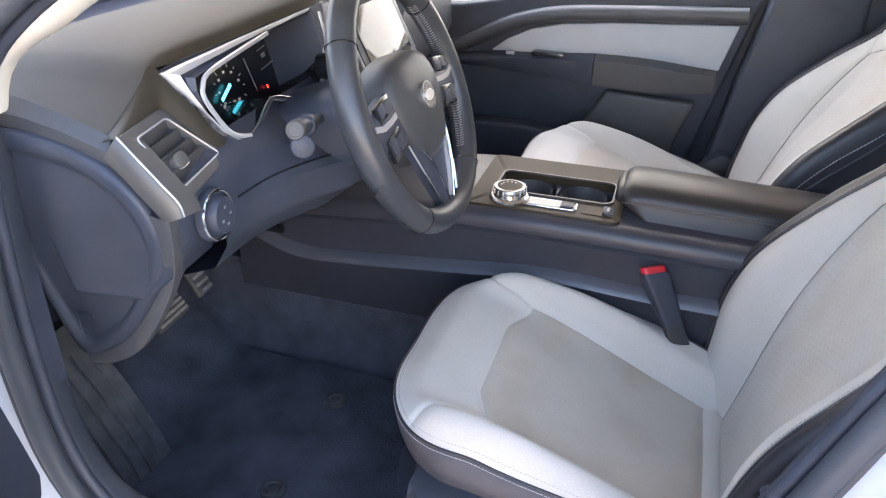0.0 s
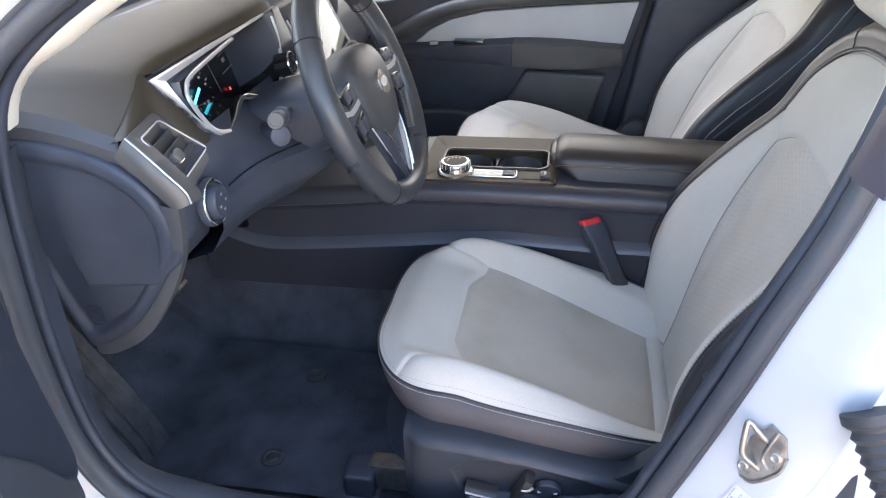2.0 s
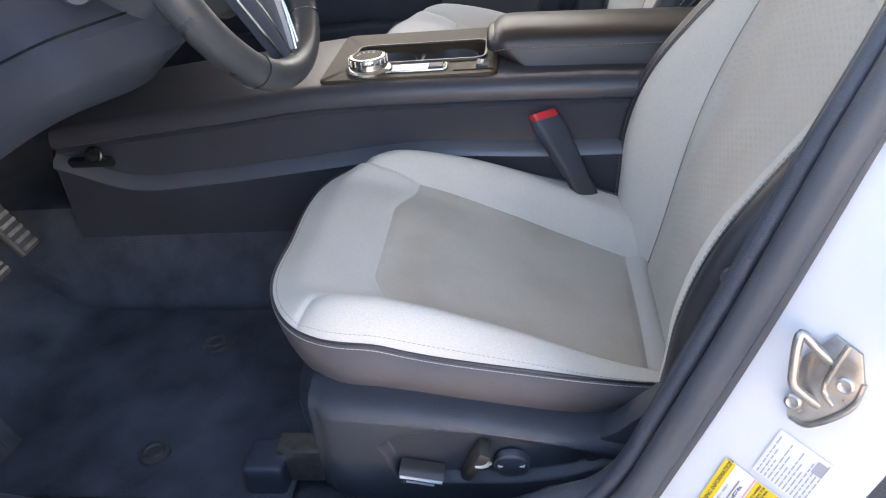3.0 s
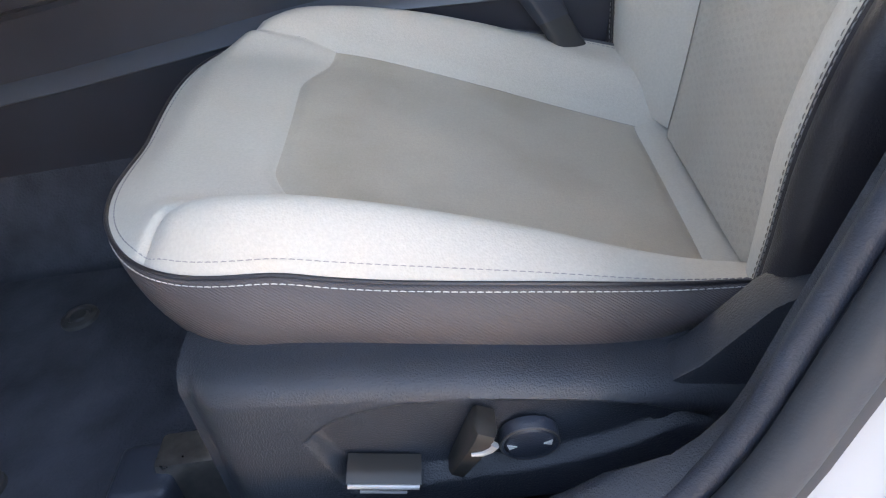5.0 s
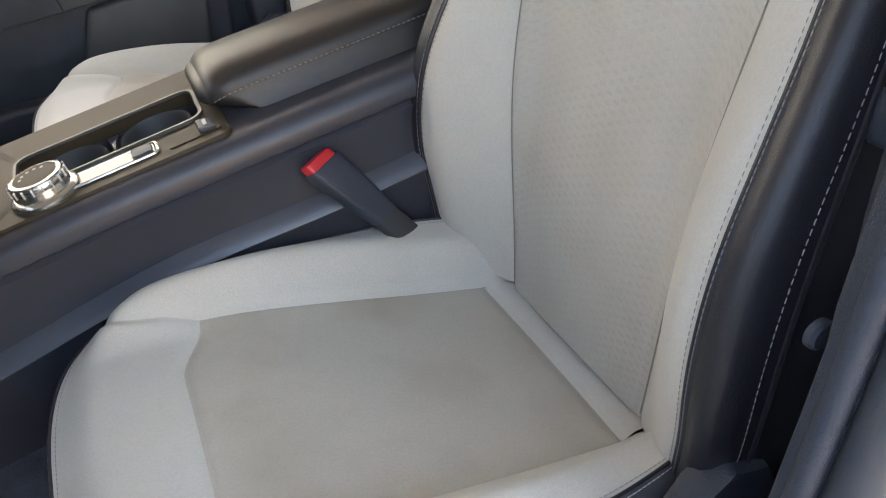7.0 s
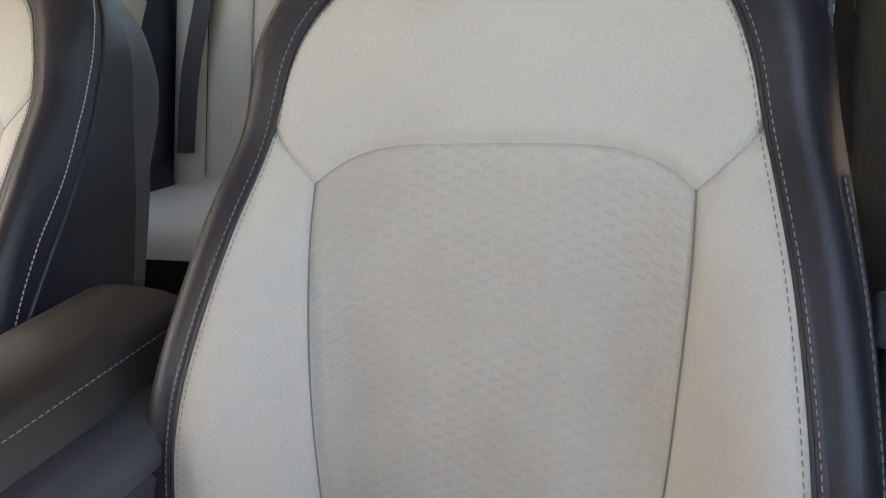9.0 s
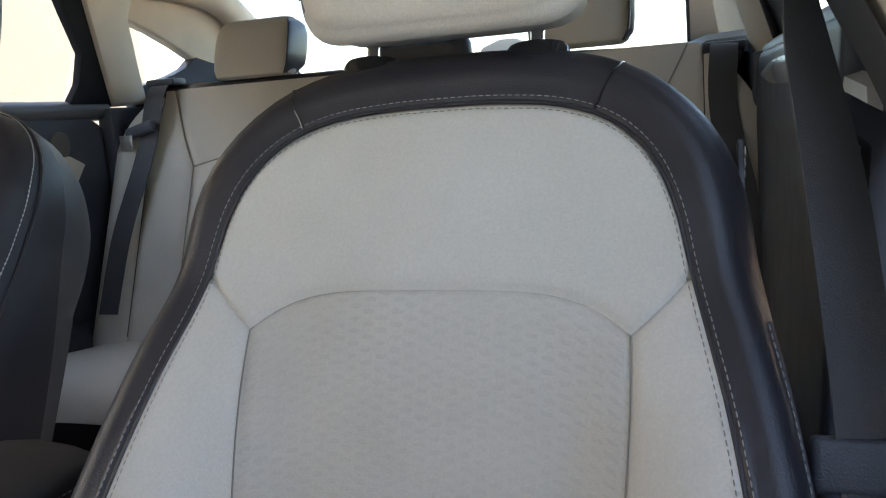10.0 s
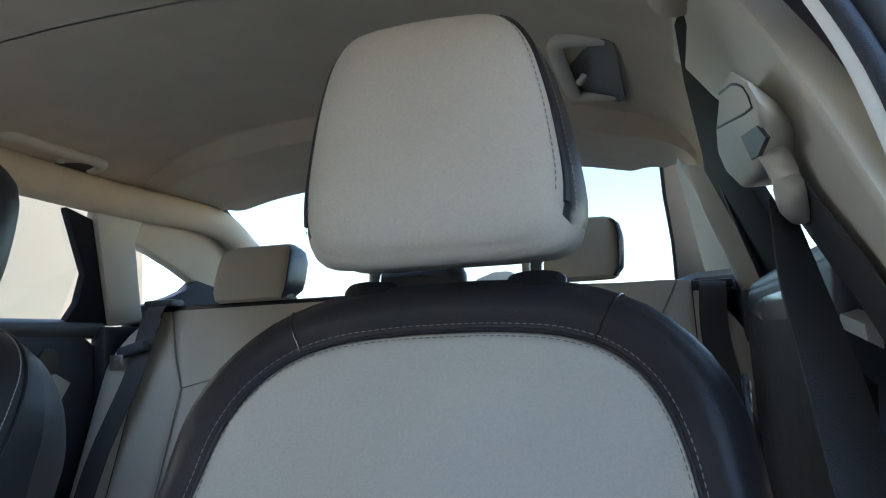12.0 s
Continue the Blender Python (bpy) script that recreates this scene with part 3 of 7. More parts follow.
    flat_ = [Vector((y, h)) for h, y in line]
    k = len(line)
    rings = []
    for i, ((h, y), p) in enumerate(zip(line, flat_)):
        t = (flat_[min(k - 1, i + 1)] - flat_[max(0, i - 1)]).normalized()
        out = Vector((t.y, -t.x))
        if out.dot(p - Vector((0, 0.25))) < 0:
            out = -out
        wide = curve_at(((0.0, 0.040), (0.12, 0.044), (0.3, 0.044), (0.457, 0.047), (0.53, 0.053), (0.57, 0.054), (0.62, 0.058)), h)
        base = back_n(h, y)
        low = smooth_step(0.50, 0.40, h)
        ring = []
        for w, d in ((0.0, -0.004), (0.03, 0.0015), (0.10, 0.003), (0.16, 0.0022), (0.3, 0.005), (0.45, 0.005), (0.60, 0.002), (0.72, -0.004), (0.78, -0.0075), (0.84, -0.010), (0.92, -0.020), (0.99, -0.042), (1.02, -0.066), (1.0, -0.092), (0.985, -0.096), (0.94, -0.125), (0.82, -0.145), (0.55, -0.152)):
            f = p + out * (wide * w)
            thin = 1 - 0.30 * smooth_step(0.48, 0.62, h) if d < -0.05 else 1
            fall = lerp(smooth_step(0.3, 1.0, w), smooth_step(0.70, 1.05, w), low)
            ring.append(back_point(f.y, f.x, lerp(base, min(base, 0.0), fall) + d * thin))
        rings.append(ring)
    put("surround", loft([r[:14] for r in rings], caps=False, closed=False), M_LEATHER, plabel="dark brown leatherette backrest surround")
    put("rear_side_panel", loft([r[13:] for r in rings], caps=False, closed=False), M_PLASTIC_SOFT)
    put("back_shell", grid(lambda i, t: rings[int(i)][-1].lerp(rings[k - 1 - int(i)][-1], t) - BACK_N * (0.012 * math.sin(math.pi * t)),
                           list(range(k // 2 + 1)), [j / 10 for j in range(11)]), M_PLASTIC)
    put("stitching", stitches([r[1].lerp(r[2], 0.75) + BACK_N * 0.0005 for r in rings], step=0.0058, length=0.0038, r=0.00034, up=BACK_N), M_STITCH_DIM)
    inner = []
    for (h, y), p in zip(line, flat_):
        q = p + (Vector((0, 0.25)) - p).normalized() * 0.0055
        inner.append(back_point(q.y, q.x, back_n(q.y, q.x) + 0.0006))
    put("stitching", stitches(inner, r=0.00034, step=0.0058, length=0.0036, up=BACK_N), M_THREAD)
    put("piping", tube([p + BACK_N * 0.0002 for p in seam], 0.0018, 6, up=BACK_N), M_LEATHER)
    third = int(k * (0.30 if power else 0.46))
    for side, run in ((-1, rings[:third]), (1, rings[-third:][::-1])):
        def on_rings(shift):
            """A line along the surround's side, which on the passenger's seat drifts outwards as it climbs."""
            out_line = []
            for i, r in enumerate(run):
                w = (9.0 if power else lerp(8.6, 11.9, smooth_step(0.1, 1.0, i / third))) + shift
                out_line.append(r[int(w)].lerp(r[int(w) + 1], w - int(w)))
            return out_line
        put("side_piping", tube([p + BACK_N * 0.0010 for p in on_rings(0.0)], 0.0024, 6, up=BACK_N), M_LEATHER)
        put("stitching", stitches([p + BACK_N * 0.0008 + Vector((0, side * 0.0008, 0)) for p in on_rings(-0.6)], r=0.0004 if power else 0.0007, up=BACK_N), M_STITCH_DIM if power else M_STITCH)
    for i in (int(k * 0.42), int(k * 0.58)):
        # short seams across the surround's shoulders
        put("shoulder_seam", tube([r_ + BACK_N * 0.0005 for r_ in rings[i][1:13]], 0.0008, 5, up=BACK_N), M_GLOSS)
    tagp, door = (rings[int(k * 0.362)], -1) if power else (rings[k - 1 - int(k * 0.362)], 1)
    put("airbag_tag", box(*(tagp[11] + Vector((0, door * 0.002, 0))), 0.015, 0.004, 0.040, 0.001, Euler((0, radians(20 + tilt), 0)).to_matrix().to_4x4()), M_PLASTIC, plabel="small dark woven tag with pale writing")
    for j in range(4):
        put("tag_writing", box(*(tagp[11] + Vector((-0.003 + 0.0034 * (j - 1.5), door * 0.0045, 0.0125 - 0.0085 * j))), 0.009, 0.0008, 0.0055, 0, Euler((0, radians(20 + tilt), 0)).to_matrix().to_4x4()), M_STITCH)

    # head restraint
    half_pad = [(0.0, 0.659), (0.06, 0.659), (0.095, 0.662), (0.113, 0.676), (0.120, 0.702), (0.1195, 0.745), (0.115, 0.79), (0.107, 0.830), (0.092, 0.857), (0.069, 0.868), (0.03, 0.872), (0.0, 0.873)]
    pad_line = spline([Vector((y, h, 0)) for y, h in half_pad] + [Vector((-y, h, 0)) for y, h in reversed(half_pad[1:-1])], 80, closed=True)

    def pad_ring(scale, n):
        """One ring of the pad: boxy at its sides, rolled over at top and bottom."""
        roll = min(scale, 1 - 2.0 * max(0, n - 0.006) ** 2 / 0.05 - 6 * max(0, n - 0.046) ** 2 / 0.01)
        drop = scale * 1.30 if n > 0.034 else scale * (1 + 0.30 * smooth_step(-0.02, 0.034, n))
        high = [lerp(0.765, p.y, drop if p.y < 0.765 else max(roll if scale > 0.5 else scale, 0.0)) for p in pad_line]
        up_ = [(h - 0.67) / 0.20 for h in high]
        return [back_point(h, p.x * scale * (1 - 0.10 * u) - 0.002 + 0.013 * u, n + 0.012 * (h - 0.664) / 0.23) for p, h, u in zip(pad_line, high, up_)]
    layers = [(0.35, -0.062), (0.72, -0.060), (0.90, -0.052), (0.97, -0.040), (1.0, -0.020), (1.0, 0.0), (0.975, 0.013), (0.937, 0.026), (0.907, 0.034), (0.893, 0.0355), (0.886, 0.039), (0.865, 0.044), (0.82, 0.0485), (0.72, 0.0525), (0.55, 0.0550), (0.3, 0.0561), (0.12, 0.0564), (0.008, 0.0565)]
    def pad_piece(side):
        """The pad's light middle (0) or one of its dark sides (1, -1), of one and the same shape."""
        bm = loft([pad_ring(*q) for q in layers])
        bm.faces.index_update()
        flank = {80 * a + j for a in range(2, 9) for j in range(80) if min(pad_line[j].y, pad_line[(j + 1) % 80].y) > 0.674 and (side * pad_line[j].x > 0.088 and side * pad_line[(j + 1) % 80].x > 0.088 or not side and min(abs(pad_line[j].x), abs(pad_line[(j + 1) % 80].x)) > 0.088)}
        bmesh.ops.delete(bm, geom=[f for f in bm.faces if (f.index in flank) != bool(side)], context="FACES")
        return bm
    put("head_pad", pad_piece(0), M_LIGHT, plabel="light grey head restraint pad")
    for s in (1, -1):
        put("pad_side", pad_piece(s), M_LEATHER, plabel="dark leatherette side of the head restraint")
    upright = [i for i, p in enumerate(pad_line) if p.x > 0.070 and p.y > 0.684]
    for s in (1, -1):
        turn = [i if s > 0 else (80 - i) % 80 for i in upright]
        piped, face_line, side_line = pad_ring(0.902, 0.0350), pad_ring(0.855, 0.0455), pad_ring(0.943, 0.0252)
        put("head_piping", tube([piped[i] + BACK_N * 0.0008 for i in turn], 0.0030, 8, up=BACK_N), M_LEATHER)
        put("head_stitching", stitches([face_line[i] + BACK_N * 0.0006 for i in turn], step=0.0058, length=0.0036, r=0.0004, up=BACK_N), M_STITCH_DIM)
        put("head_stitching", stitches([side_line[i] + Vector((0, s * 0.0006, 0)) for i in turn], step=0.005, length=0.003, r=0.0005, up=(0, 1, 0)), M_STITCH_DIM)
    for s in (1, -1):
        a, b = back_point(0.60, s * 0.072, -0.046), back_point(0.70, s * 0.072, -0.034)
        put("post", tube([a, a.lerp(b, 0.5), b], 0.0058, 14, up=(0, 1, 0)), M_CHROME, plabel="chrome head restraint post")
        put("sleeve", loft([[back_point(0.640 + hh, s * 0.072 + rr * math.cos(q) * 1.75, -0.038 + rr * math.sin(q)) for q in
                             (2 * math.pi * j / 20 for j in range(20))] for hh, rr in ((-0.024, 0.0145), (0.004, 0.0150), (0.008, 0.0135), (0.009, 0.007))]), M_GLOSS)

    # plastic side shield with switches on the door side
    def recess(x, z):
        """How deep the switch panel is sunk at a place on the shield."""
        top = curve_at(((0.098, 0.134), (0.115, 0.147), (0.134, 0.154), (0.174, 0.157), (0.221, 0.151), (0.262, 0.143), (0.308, 0.131), (0.35, 0.112)), x)
        low = curve_at(((0.09, 0.080), (0.2, 0.082), (0.25, 0.084), (0.30, 0.094), (0.34, 0.112)), x)
        gap = min((top - z) * 0.95, (z - low) * 0.8, (x - 0.100 - 0.35 * max(0, 0.135 - z)) * 0.9)
        return 0.011 * smooth_step(-0.001, 0.0075, gap)

    def shield(u, q):
        x = lerp(0.032, 0.43, u)
        ridge = curve_at(((0.03, 0.182), (0.1, 0.180), (0.2, 0.166), (0.3, 0.146), (0.43, 0.12)), x)
        head = [(-0.222, ridge + 0.016), (-0.232, ridge + 0.003), (-0.250, ridge + 0.003), (-0.264, ridge + 0.001), (-0.271, ridge - 0.004), (-0.2745, ridge - 0.010)]
        if q < 6:
            y, z = head[q]
        elif q < 62:
            z = lerp(ridge - 0.012, 0.056, (q - 6) / 55)
            y = -0.275 + (recess(x, z) if power else 0.0)
        else:
            y, z = ((-0.271, 0.050), (-0.26, 0.046), (-0.235, 0.042))[q - 62]
        pull = 0.022 * math.exp(-u / 0.035)
        return (x - (0.006 if u == 0 else 0), y + pull, max(z, 0.045))
    put("side_shield", grid(shield, [lerp(0, 0.75, i / 150) for i in range(151)] + [0.80, 0.86, 0.93, 1.0], list(range(65))), M_SHIELD, plabel="black grained plastic seat shield")
    if power:
        lay = Euler((0, radians(12), 0)).to_matrix().to_4x4()
        slide = put("seat_slider", loft([[Vector((0.1435, -0.268, 0.1025)) + lay @ Vector((x, -d, z)) for d, z in ((0.0, 0.006), (0.012, 0.006), (0.017, 0.004), (0.0205, 0.0005), (0.020, -0.002), (0.016, -0.0065), (0.0, -0.007))]
                                         for x in (-0.0235, -0.0225, 0.0225, 0.0235)]), M_SWITCH)
        put("slider_strip", tube([Vector((0.1435, -0.268, 0.1025)) + lay @ Vector((x, -0.0213, 0.0)) for x in (-0.0225, 0, 0.0225)], 0.0017, 8), M_SILVER, slide)
        put("slider_lip", tube([Vector((0.1435, -0.268, 0.1025)) + lay @ Vector((x, -0.0172, -0.0102)) for x in (-0.015, 0, 0.015)], 0.0012, 8), M_SILVER, slide)
        tilt_m = Euler((0, radians(29), 0)).to_matrix().to_4x4()
        lever = put("recline_lever", loft([[Vector((0.201, -0.268, 0.116)) + tilt_m @ Vector((w * x, -d * y, z)) for x, y in ((-1, 0), (-1, 0.75), (-0.7, 1), (0.7, 1), (1, 0.75), (1, 0))]
                                           for z, w, d in ((-0.0275, 0.0035, 0.010), (-0.024, 0.0055, 0.014), (0.0, 0.007, 0.020), (0.018, 0.0078, 0.023), (0.024, 0.0075, 0.021), (0.0265, 0.006, 0.014))]), M_SWITCH)
        put("lever_cap", tube([Vector((0.201, -0.268, 0.116)) + tilt_m @ Vector((x, -0.0225, z)) for x, z in ((0.0074, 0.020), (0.0066, 0.015), (0.003, 0.010), (-0.003, 0.007))], lambda t: 0.0026 - 0.0014 * t, 8, up=(0, 1, 0)), M_SILVER, lever)
        face = pose(0.238, -0.2650, 0.1085, 101, 0, 0)
        knob = put("lumbar_switch", disc(face, 0.0, 0, 36, top=[(0, 0), (0.0192, 0), (0.0192, 0.008), (0.0182, 0.0095), (0.0165, 0.0085), (0.0155, 0.0095), (0, 0.0108)]), M_PLASTIC)
        for a_ in (8, 172):
            q = face @ Vector((0.0115 * math.cos(radians(a_)), 0.0115 * math.sin(radians(a_)), 0.0105))
            s_ = 1 if a_ < 90 else -1
            put("arrow_mark", prism([(q.x - s_ * 0.003, q.z), (q.x + s_ * 0.003, q.z + 0.0022), (q.x + s_ * 0.002, q.z - 0.0018)], "y", q.y - 0.0006, q.y + 0.0004), M_STITCH, knob)
        put("switch_ring", tube([face @ Vector((0.0186 * math.cos(q), 0.0186 * math.sin(q), 0.0088)) for q in (2 * math.pi * j / 40 for j in range(40))], 0.0008, 6, closed=True, up=(0, 1, 0)), M_TAUPE_METAL, knob)
    # recliner arm rising from the shield to the backrest's foot
    arm = [(0.30, 0.125), (0.345, 0.150), (0.385, 0.188), (0.41, 0.20), (0.44, 0.185), (0.45, 0.13), (0.43, 0.09), (0.33, 0.09)]
    put("recliner_cover", prism(arm, "y", -0.268, -0.236, 0.006), M_SHIELD)
    put("recliner_cover", prism(arm, "y", 0.236, 0.268, 0.006), M_SHIELD)
    for s in (1, -1):
        put("seat_rail", box(0.18, s * 0.19, 0.03 - z0 / 2, 0.46, 0.035, 0.05 + z0, 0.005), M_STEEL)
        put("rail_cover", box(-0.062, s * 0.20, 0.022 - z0, 0.05, 0.055, 0.05, 0.008, segments=3), M_PLASTIC)
    put("seat_frame", box(0.19, 0, 0.060, 0.34, 0.42, 0.044, 0.008), M_PLASTIC)
    return seat


driver_seat = build_seat("driver_seat", "light grey cloth car seat with dark brown leatherette edges, pale stitching", 0.0)


# ---- the car's shell: floor, sill, pillars, roof ----
def structure(name, label, category):
    return thing(name, label, category, kind="structure")


floor = structure("floor", "charcoal carpeted car floor with raised centre tunnel", "car floor")


def floor_z(x, y):
    front = 0.42 * smooth_step(-0.42, -1.0, x) ** 1.0 if x < -0.42 else 0.0
    tunnel = 0.17 * (1 - smooth_step(0.12, 0.20, abs(y - C)))
    kick = 0.10 * smooth_step(-0.26, -0.36, y) + 0.10 * smooth_step(C + 0.63, C + 0.73, y)
    rear = 0.20 * smooth_step(0.97, 1.05, x)
    return -0.012 + max(front, tunnel, rear) + kick


part("carpet", grid(lambda x, y: (x, y, floor_z(x, y)), [lerp(-1.0, 1.75, i / 70) for i in range(71)], [lerp(-0.38, 1.13, j / 60) for j in range(61)]), M_CARPET2, floor)

mat_thing = thing("floor_mat", "charcoal carpet floor mat with dusty scuffs", "floor mat", (-0.3, -0.05, 0))


def mat_point(u, v):
    x = lerp(-0.62, -0.03, u)
    y = lerp(-0.235, 0.165 - 0.02 * u, v)
    return (x + 0.3, y + 0.05, max(0, floor_z(x, 0.0)) + 0.006 + 0.0016 * noise.noise(Vector((x * 14, y * 14, 0))))


part("mat_surface", grid(mat_point, cosine(40), cosine(30)), M_CARPET, mat_thing)
for bx, by in ((-0.228, 0.062), (-0.232, -0.165)):
    part("mat_fastener", disc(pose(bx + 0.3, by + 0.05, 0.006), 0.02, 0.005, 24, top=[(0, 0), (0.021, 0), (0.020, 0.004), (0.014, 0.006), (0.011, 0.0035), (0.009, 0.006), (0, 0.0068)]), M_RUBBER, mat_thing, "black round mat fastener")

# driver's sill and door-opening seal
SEAL_PATH = [(0.20, -0.300, 1.000), (-0.05, -0.340, 0.915), (-0.20, -0.366, 0.845), (-0.31, -0.376, 0.778), (-0.372, -0.38, 0.715), (-0.40, -0.38, 0.63), (-0.414, -0.38, 0.50), (-0.418, -0.38, 0.36), (-0.404, -0.38, 0.22),
             (-0.36, -0.38, 0.13), (-0.28, -0.38, 0.092), (-0.15, -0.38, 0.076), (0.1, -0.38, 0.072), (0.244, -0.3756, 0.0868), (0.306, -0.3696, 0.1184), (0.347, -0.3646, 0.167), (0.376, -0.3612, 0.231), (0.421, -0.3592, 0.346), (0.470, -0.3556, 0.48),
             (0.521, -0.35, 0.62), (0.568, -0.325, 0.80), (0.60, -0.28, 0.93), (0.565, -0.258, 0.995), (0.47, -0.262, 1.025)]
seal = structure("door_seal", "grey rubber door-opening seal", "door seal")
seal_pts = spline(SEAL_PATH, 150, closed=True)
part("rubber_bead", tube(seal_pts, 0.0135, 12, closed=True, up=(0, 1, 0)), M_SEAL, seal)
part("rubber_lip", tube([p + Vector((0, 0.018, 0)) + Vector((0.15 - p.x, 0, 0.42 - p.z)).normalized() * 0.013 for p in seal_pts], 0.008, 10, closed=True, up=(0, 1, 0)), M_PLASTIC, seal)

# inner trim that runs just inside the seal
trim_in = structure("pillar_trim", "black plastic pillar and sill trim inside the door opening", "pillar trim")
low_rings, high_rings = [], []
for p in seal_pts + seal_pts[:1]:
    inward = Vector((0.10 - p.x, 0, 0.42 - p.z)).normalized()
    rear_side = smooth_step(0.28, 0.36, p.x)
    front_side = smooth_step(-0.30, -0.38, p.x)
    low = smooth_step(0.40, 0.37, p.z)
    deep = lerp(0.05, lerp(0.03, 0.022, low), rear_side)
    wide = lerp(0.030, 0.012, max(rear_side, front_side))
    ring = [p + Vector((0, 0.010, 0)) + inward * 0.006, p + Vector((0, 0.020, 0)) + inward * (0.012 + wide * 0.35), p + Vector((0, 0.030, 0)) + inward * (0.010 + wide * 0.65),
            p + Vector((0, 0.3 * deep + 0.025, 0)) + inward * (wide + 0.004), p + Vector((0, 0.7 * deep + 0.012, 0)) + inward * (wide + 0.004), p + Vector((0, deep + 0.002, 0)) + inward * wide, p + Vector((0, deep, 0)) - inward * 0.02]
    (high_rings if p.z > 0.672 else low_rings).append((p, ring))
first = max(range(len(low_rings) - 1), key=lambda i: (low_rings[i + 1][0] - low_rings[i][0]).length)
order = low_rings if (low_rings[first + 1][0] - low_rings[first][0]).length < 0.1 else low_rings[first + 1:] + low_rings[:first + 1]
part("lower_trim", loft([r for _, r in order], caps=False, closed=False), M_SHIELD, trim_in)
gap = max(range(len(high_rings) - 1), key=lambda i: (high_rings[i + 1][0] - high_rings[i][0]).length)
order = high_rings if (high_rings[gap + 1][0] - high_rings[gap][0]).length < 0.1 else high_rings[gap + 1:] + high_rings[1:gap + 1]
part("upper_trim", loft([r for _, r in order], caps=False, closed=False), M_CREAM_PLASTIC, trim_in, "pale plastic upper pillar trim")

# white painted body round the opening
body = structure("body_side", "white painted car body round the door opening", "car body")
rings = []
for p in seal_pts + seal_pts[:1]:
    away = -Vector((0.10 - p.x, 0, 0.42 - p.z)).normalized()
    prof = ((0.004, 0.006), (-0.004, 0.014), (-0.014, 0.026), (-0.026, 0.042), (-0.040, 0.060), (-0.054, 0.078), (-0.060, 0.096), (-0.056, 0.112), (-0.036, 0.122), (-0.014, 0.134), (0.004, 0.16), (0.012, 0.20), (0.012, 0.26))
    rings.append([p + Vector((0, dy, 0)) + away * d for dy, d in prof])
part("door_jamb", loft(rings, caps=False, closed=False), M_PAINT, body)
part("seal_flange", loft([[r[0] + Vector((0, -0.006, 0)), r[0].lerp(r[1], 0.6) + Vector((0, -0.007, 0)), r[1].lerp(r[2], 0.2) + Vector((0, -0.003, 0)), r[1].lerp(r[2], 0.2) + Vector((0, 0.002, 0))] for r in rings], caps=False, closed=False), M_SEAL, seal)
# black piece added over the white pillar, standing in for the door's inner panel
part("door_panel_filler", prism([(-0.80, 0.10), (-0.45, 0.135), (-0.455, 0.25), (-0.462, 0.38), (-0.465, 0.47), (-0.80, 0.44)], "y", -0.425, -0.385, 0.012, 3), M_PLASTIC, body, "added black piece standing in for the door's dark inner panel")
part("rocker_panel", box(0.35, -0.42, -0.10, 2.6, 0.10, 0.20, 0.03, segments=4), M_PAINT, body)

# far-side and rear shells keep the cabin closed
shell = structure("cabin_shell", "plain dark car body behind the trim panels", "car body")
part("kick_wall", box(-0.62, -0.345, 0.30, 0.44, 0.03, 0.66), M_PLASTIC, shell)
part("kick_wall", box(-0.62, 1.10, 0.30, 0.5, 0.03, 0.66), M_PLASTIC, shell)
part("firewall", box(-1.02, C, 0.35, 0.03, 1.5, 0.9), M_PLASTIC, shell)
part("rear_bulkhead", box(1.80, C, 0.35, 0.03, 1.5, 0.74), M_PLASTIC, shell)
part("underbody", box(0.4, C, -0.05, 2.8, 1.5, 0.04), M_PLASTIC, shell)


# ---- console ----
console = thing("centre_console", "black centre console with bronze top plate", "car console", (0.1, C, 0.0))
K = Vector((0.1, C, 0.0))


def kput(name, bm, mat, parent=console, label="", **kw):
    bmesh.ops.translate(bm, vec=-K, verts=bm.verts[:])
    return part(name, bm, mat, parent, label, **kw)


def console_ring(x):
    top = curve_at(((-0.52, 0.30), (-0.36, 0.318), (-0.2, 0.332), (-0.05, 0.346), (0.2, 0.346), (0.6, 0.335)), x)
    led = curve_at(((-0.55, 0.262), (-0.49, 0.245), (-0.38, 0.205), (-0.25, 0.208), (-0.1, 0.222), (0.1, 0.240), (0.3, 0.232), (0.6, 0.23)), x)
    g = top - 0.036
    half = 0.143
    left = [(-half - 0.004, 0.0), (-half - 0.004, led - 0.012), (-half - 0.010, led - 0.004), (-half - 0.006, led + 0.004), (-half + 0.010, led + 0.012), (-half + 0.012, lerp(led, g, 0.6)), (-half + 0.006, g - 0.005), (-half + 0.012, g),
            (-half + 0.003, g + 0.005), (-half + 0.002, g + 0.018), (-half + 0.008, top - 0.006), (-half + 0.018, top - 0.001), (-half + 0.028, top)]
    well = 0.058 if -0.0085 < x < 0.1965 else 0.0
    pts = left + [(-0.0535, top), (-0.053, top - well), (0.037, top - well), (0.0375, top)] + [(-y, z) for y, z in reversed(left)]
    return [(x, C + y, z) for y, z in pts]


stations = sorted([lerp(-0.50, 0.62, i / 60) for i in range(61)] + [-0.009, -0.008, 0.196, 0.197])
kput("console_body", loft([console_ring(x) for x in stations]), M_CONSOLE, label="black soft-grained console sides with a stepped ledge")
# ledge gets a lighter strip of its own, so its highlight is coloured in
ledge = [console_ring(x) for x in [lerp(-0.50, 0.60, i / 50) for i in range(51)]]
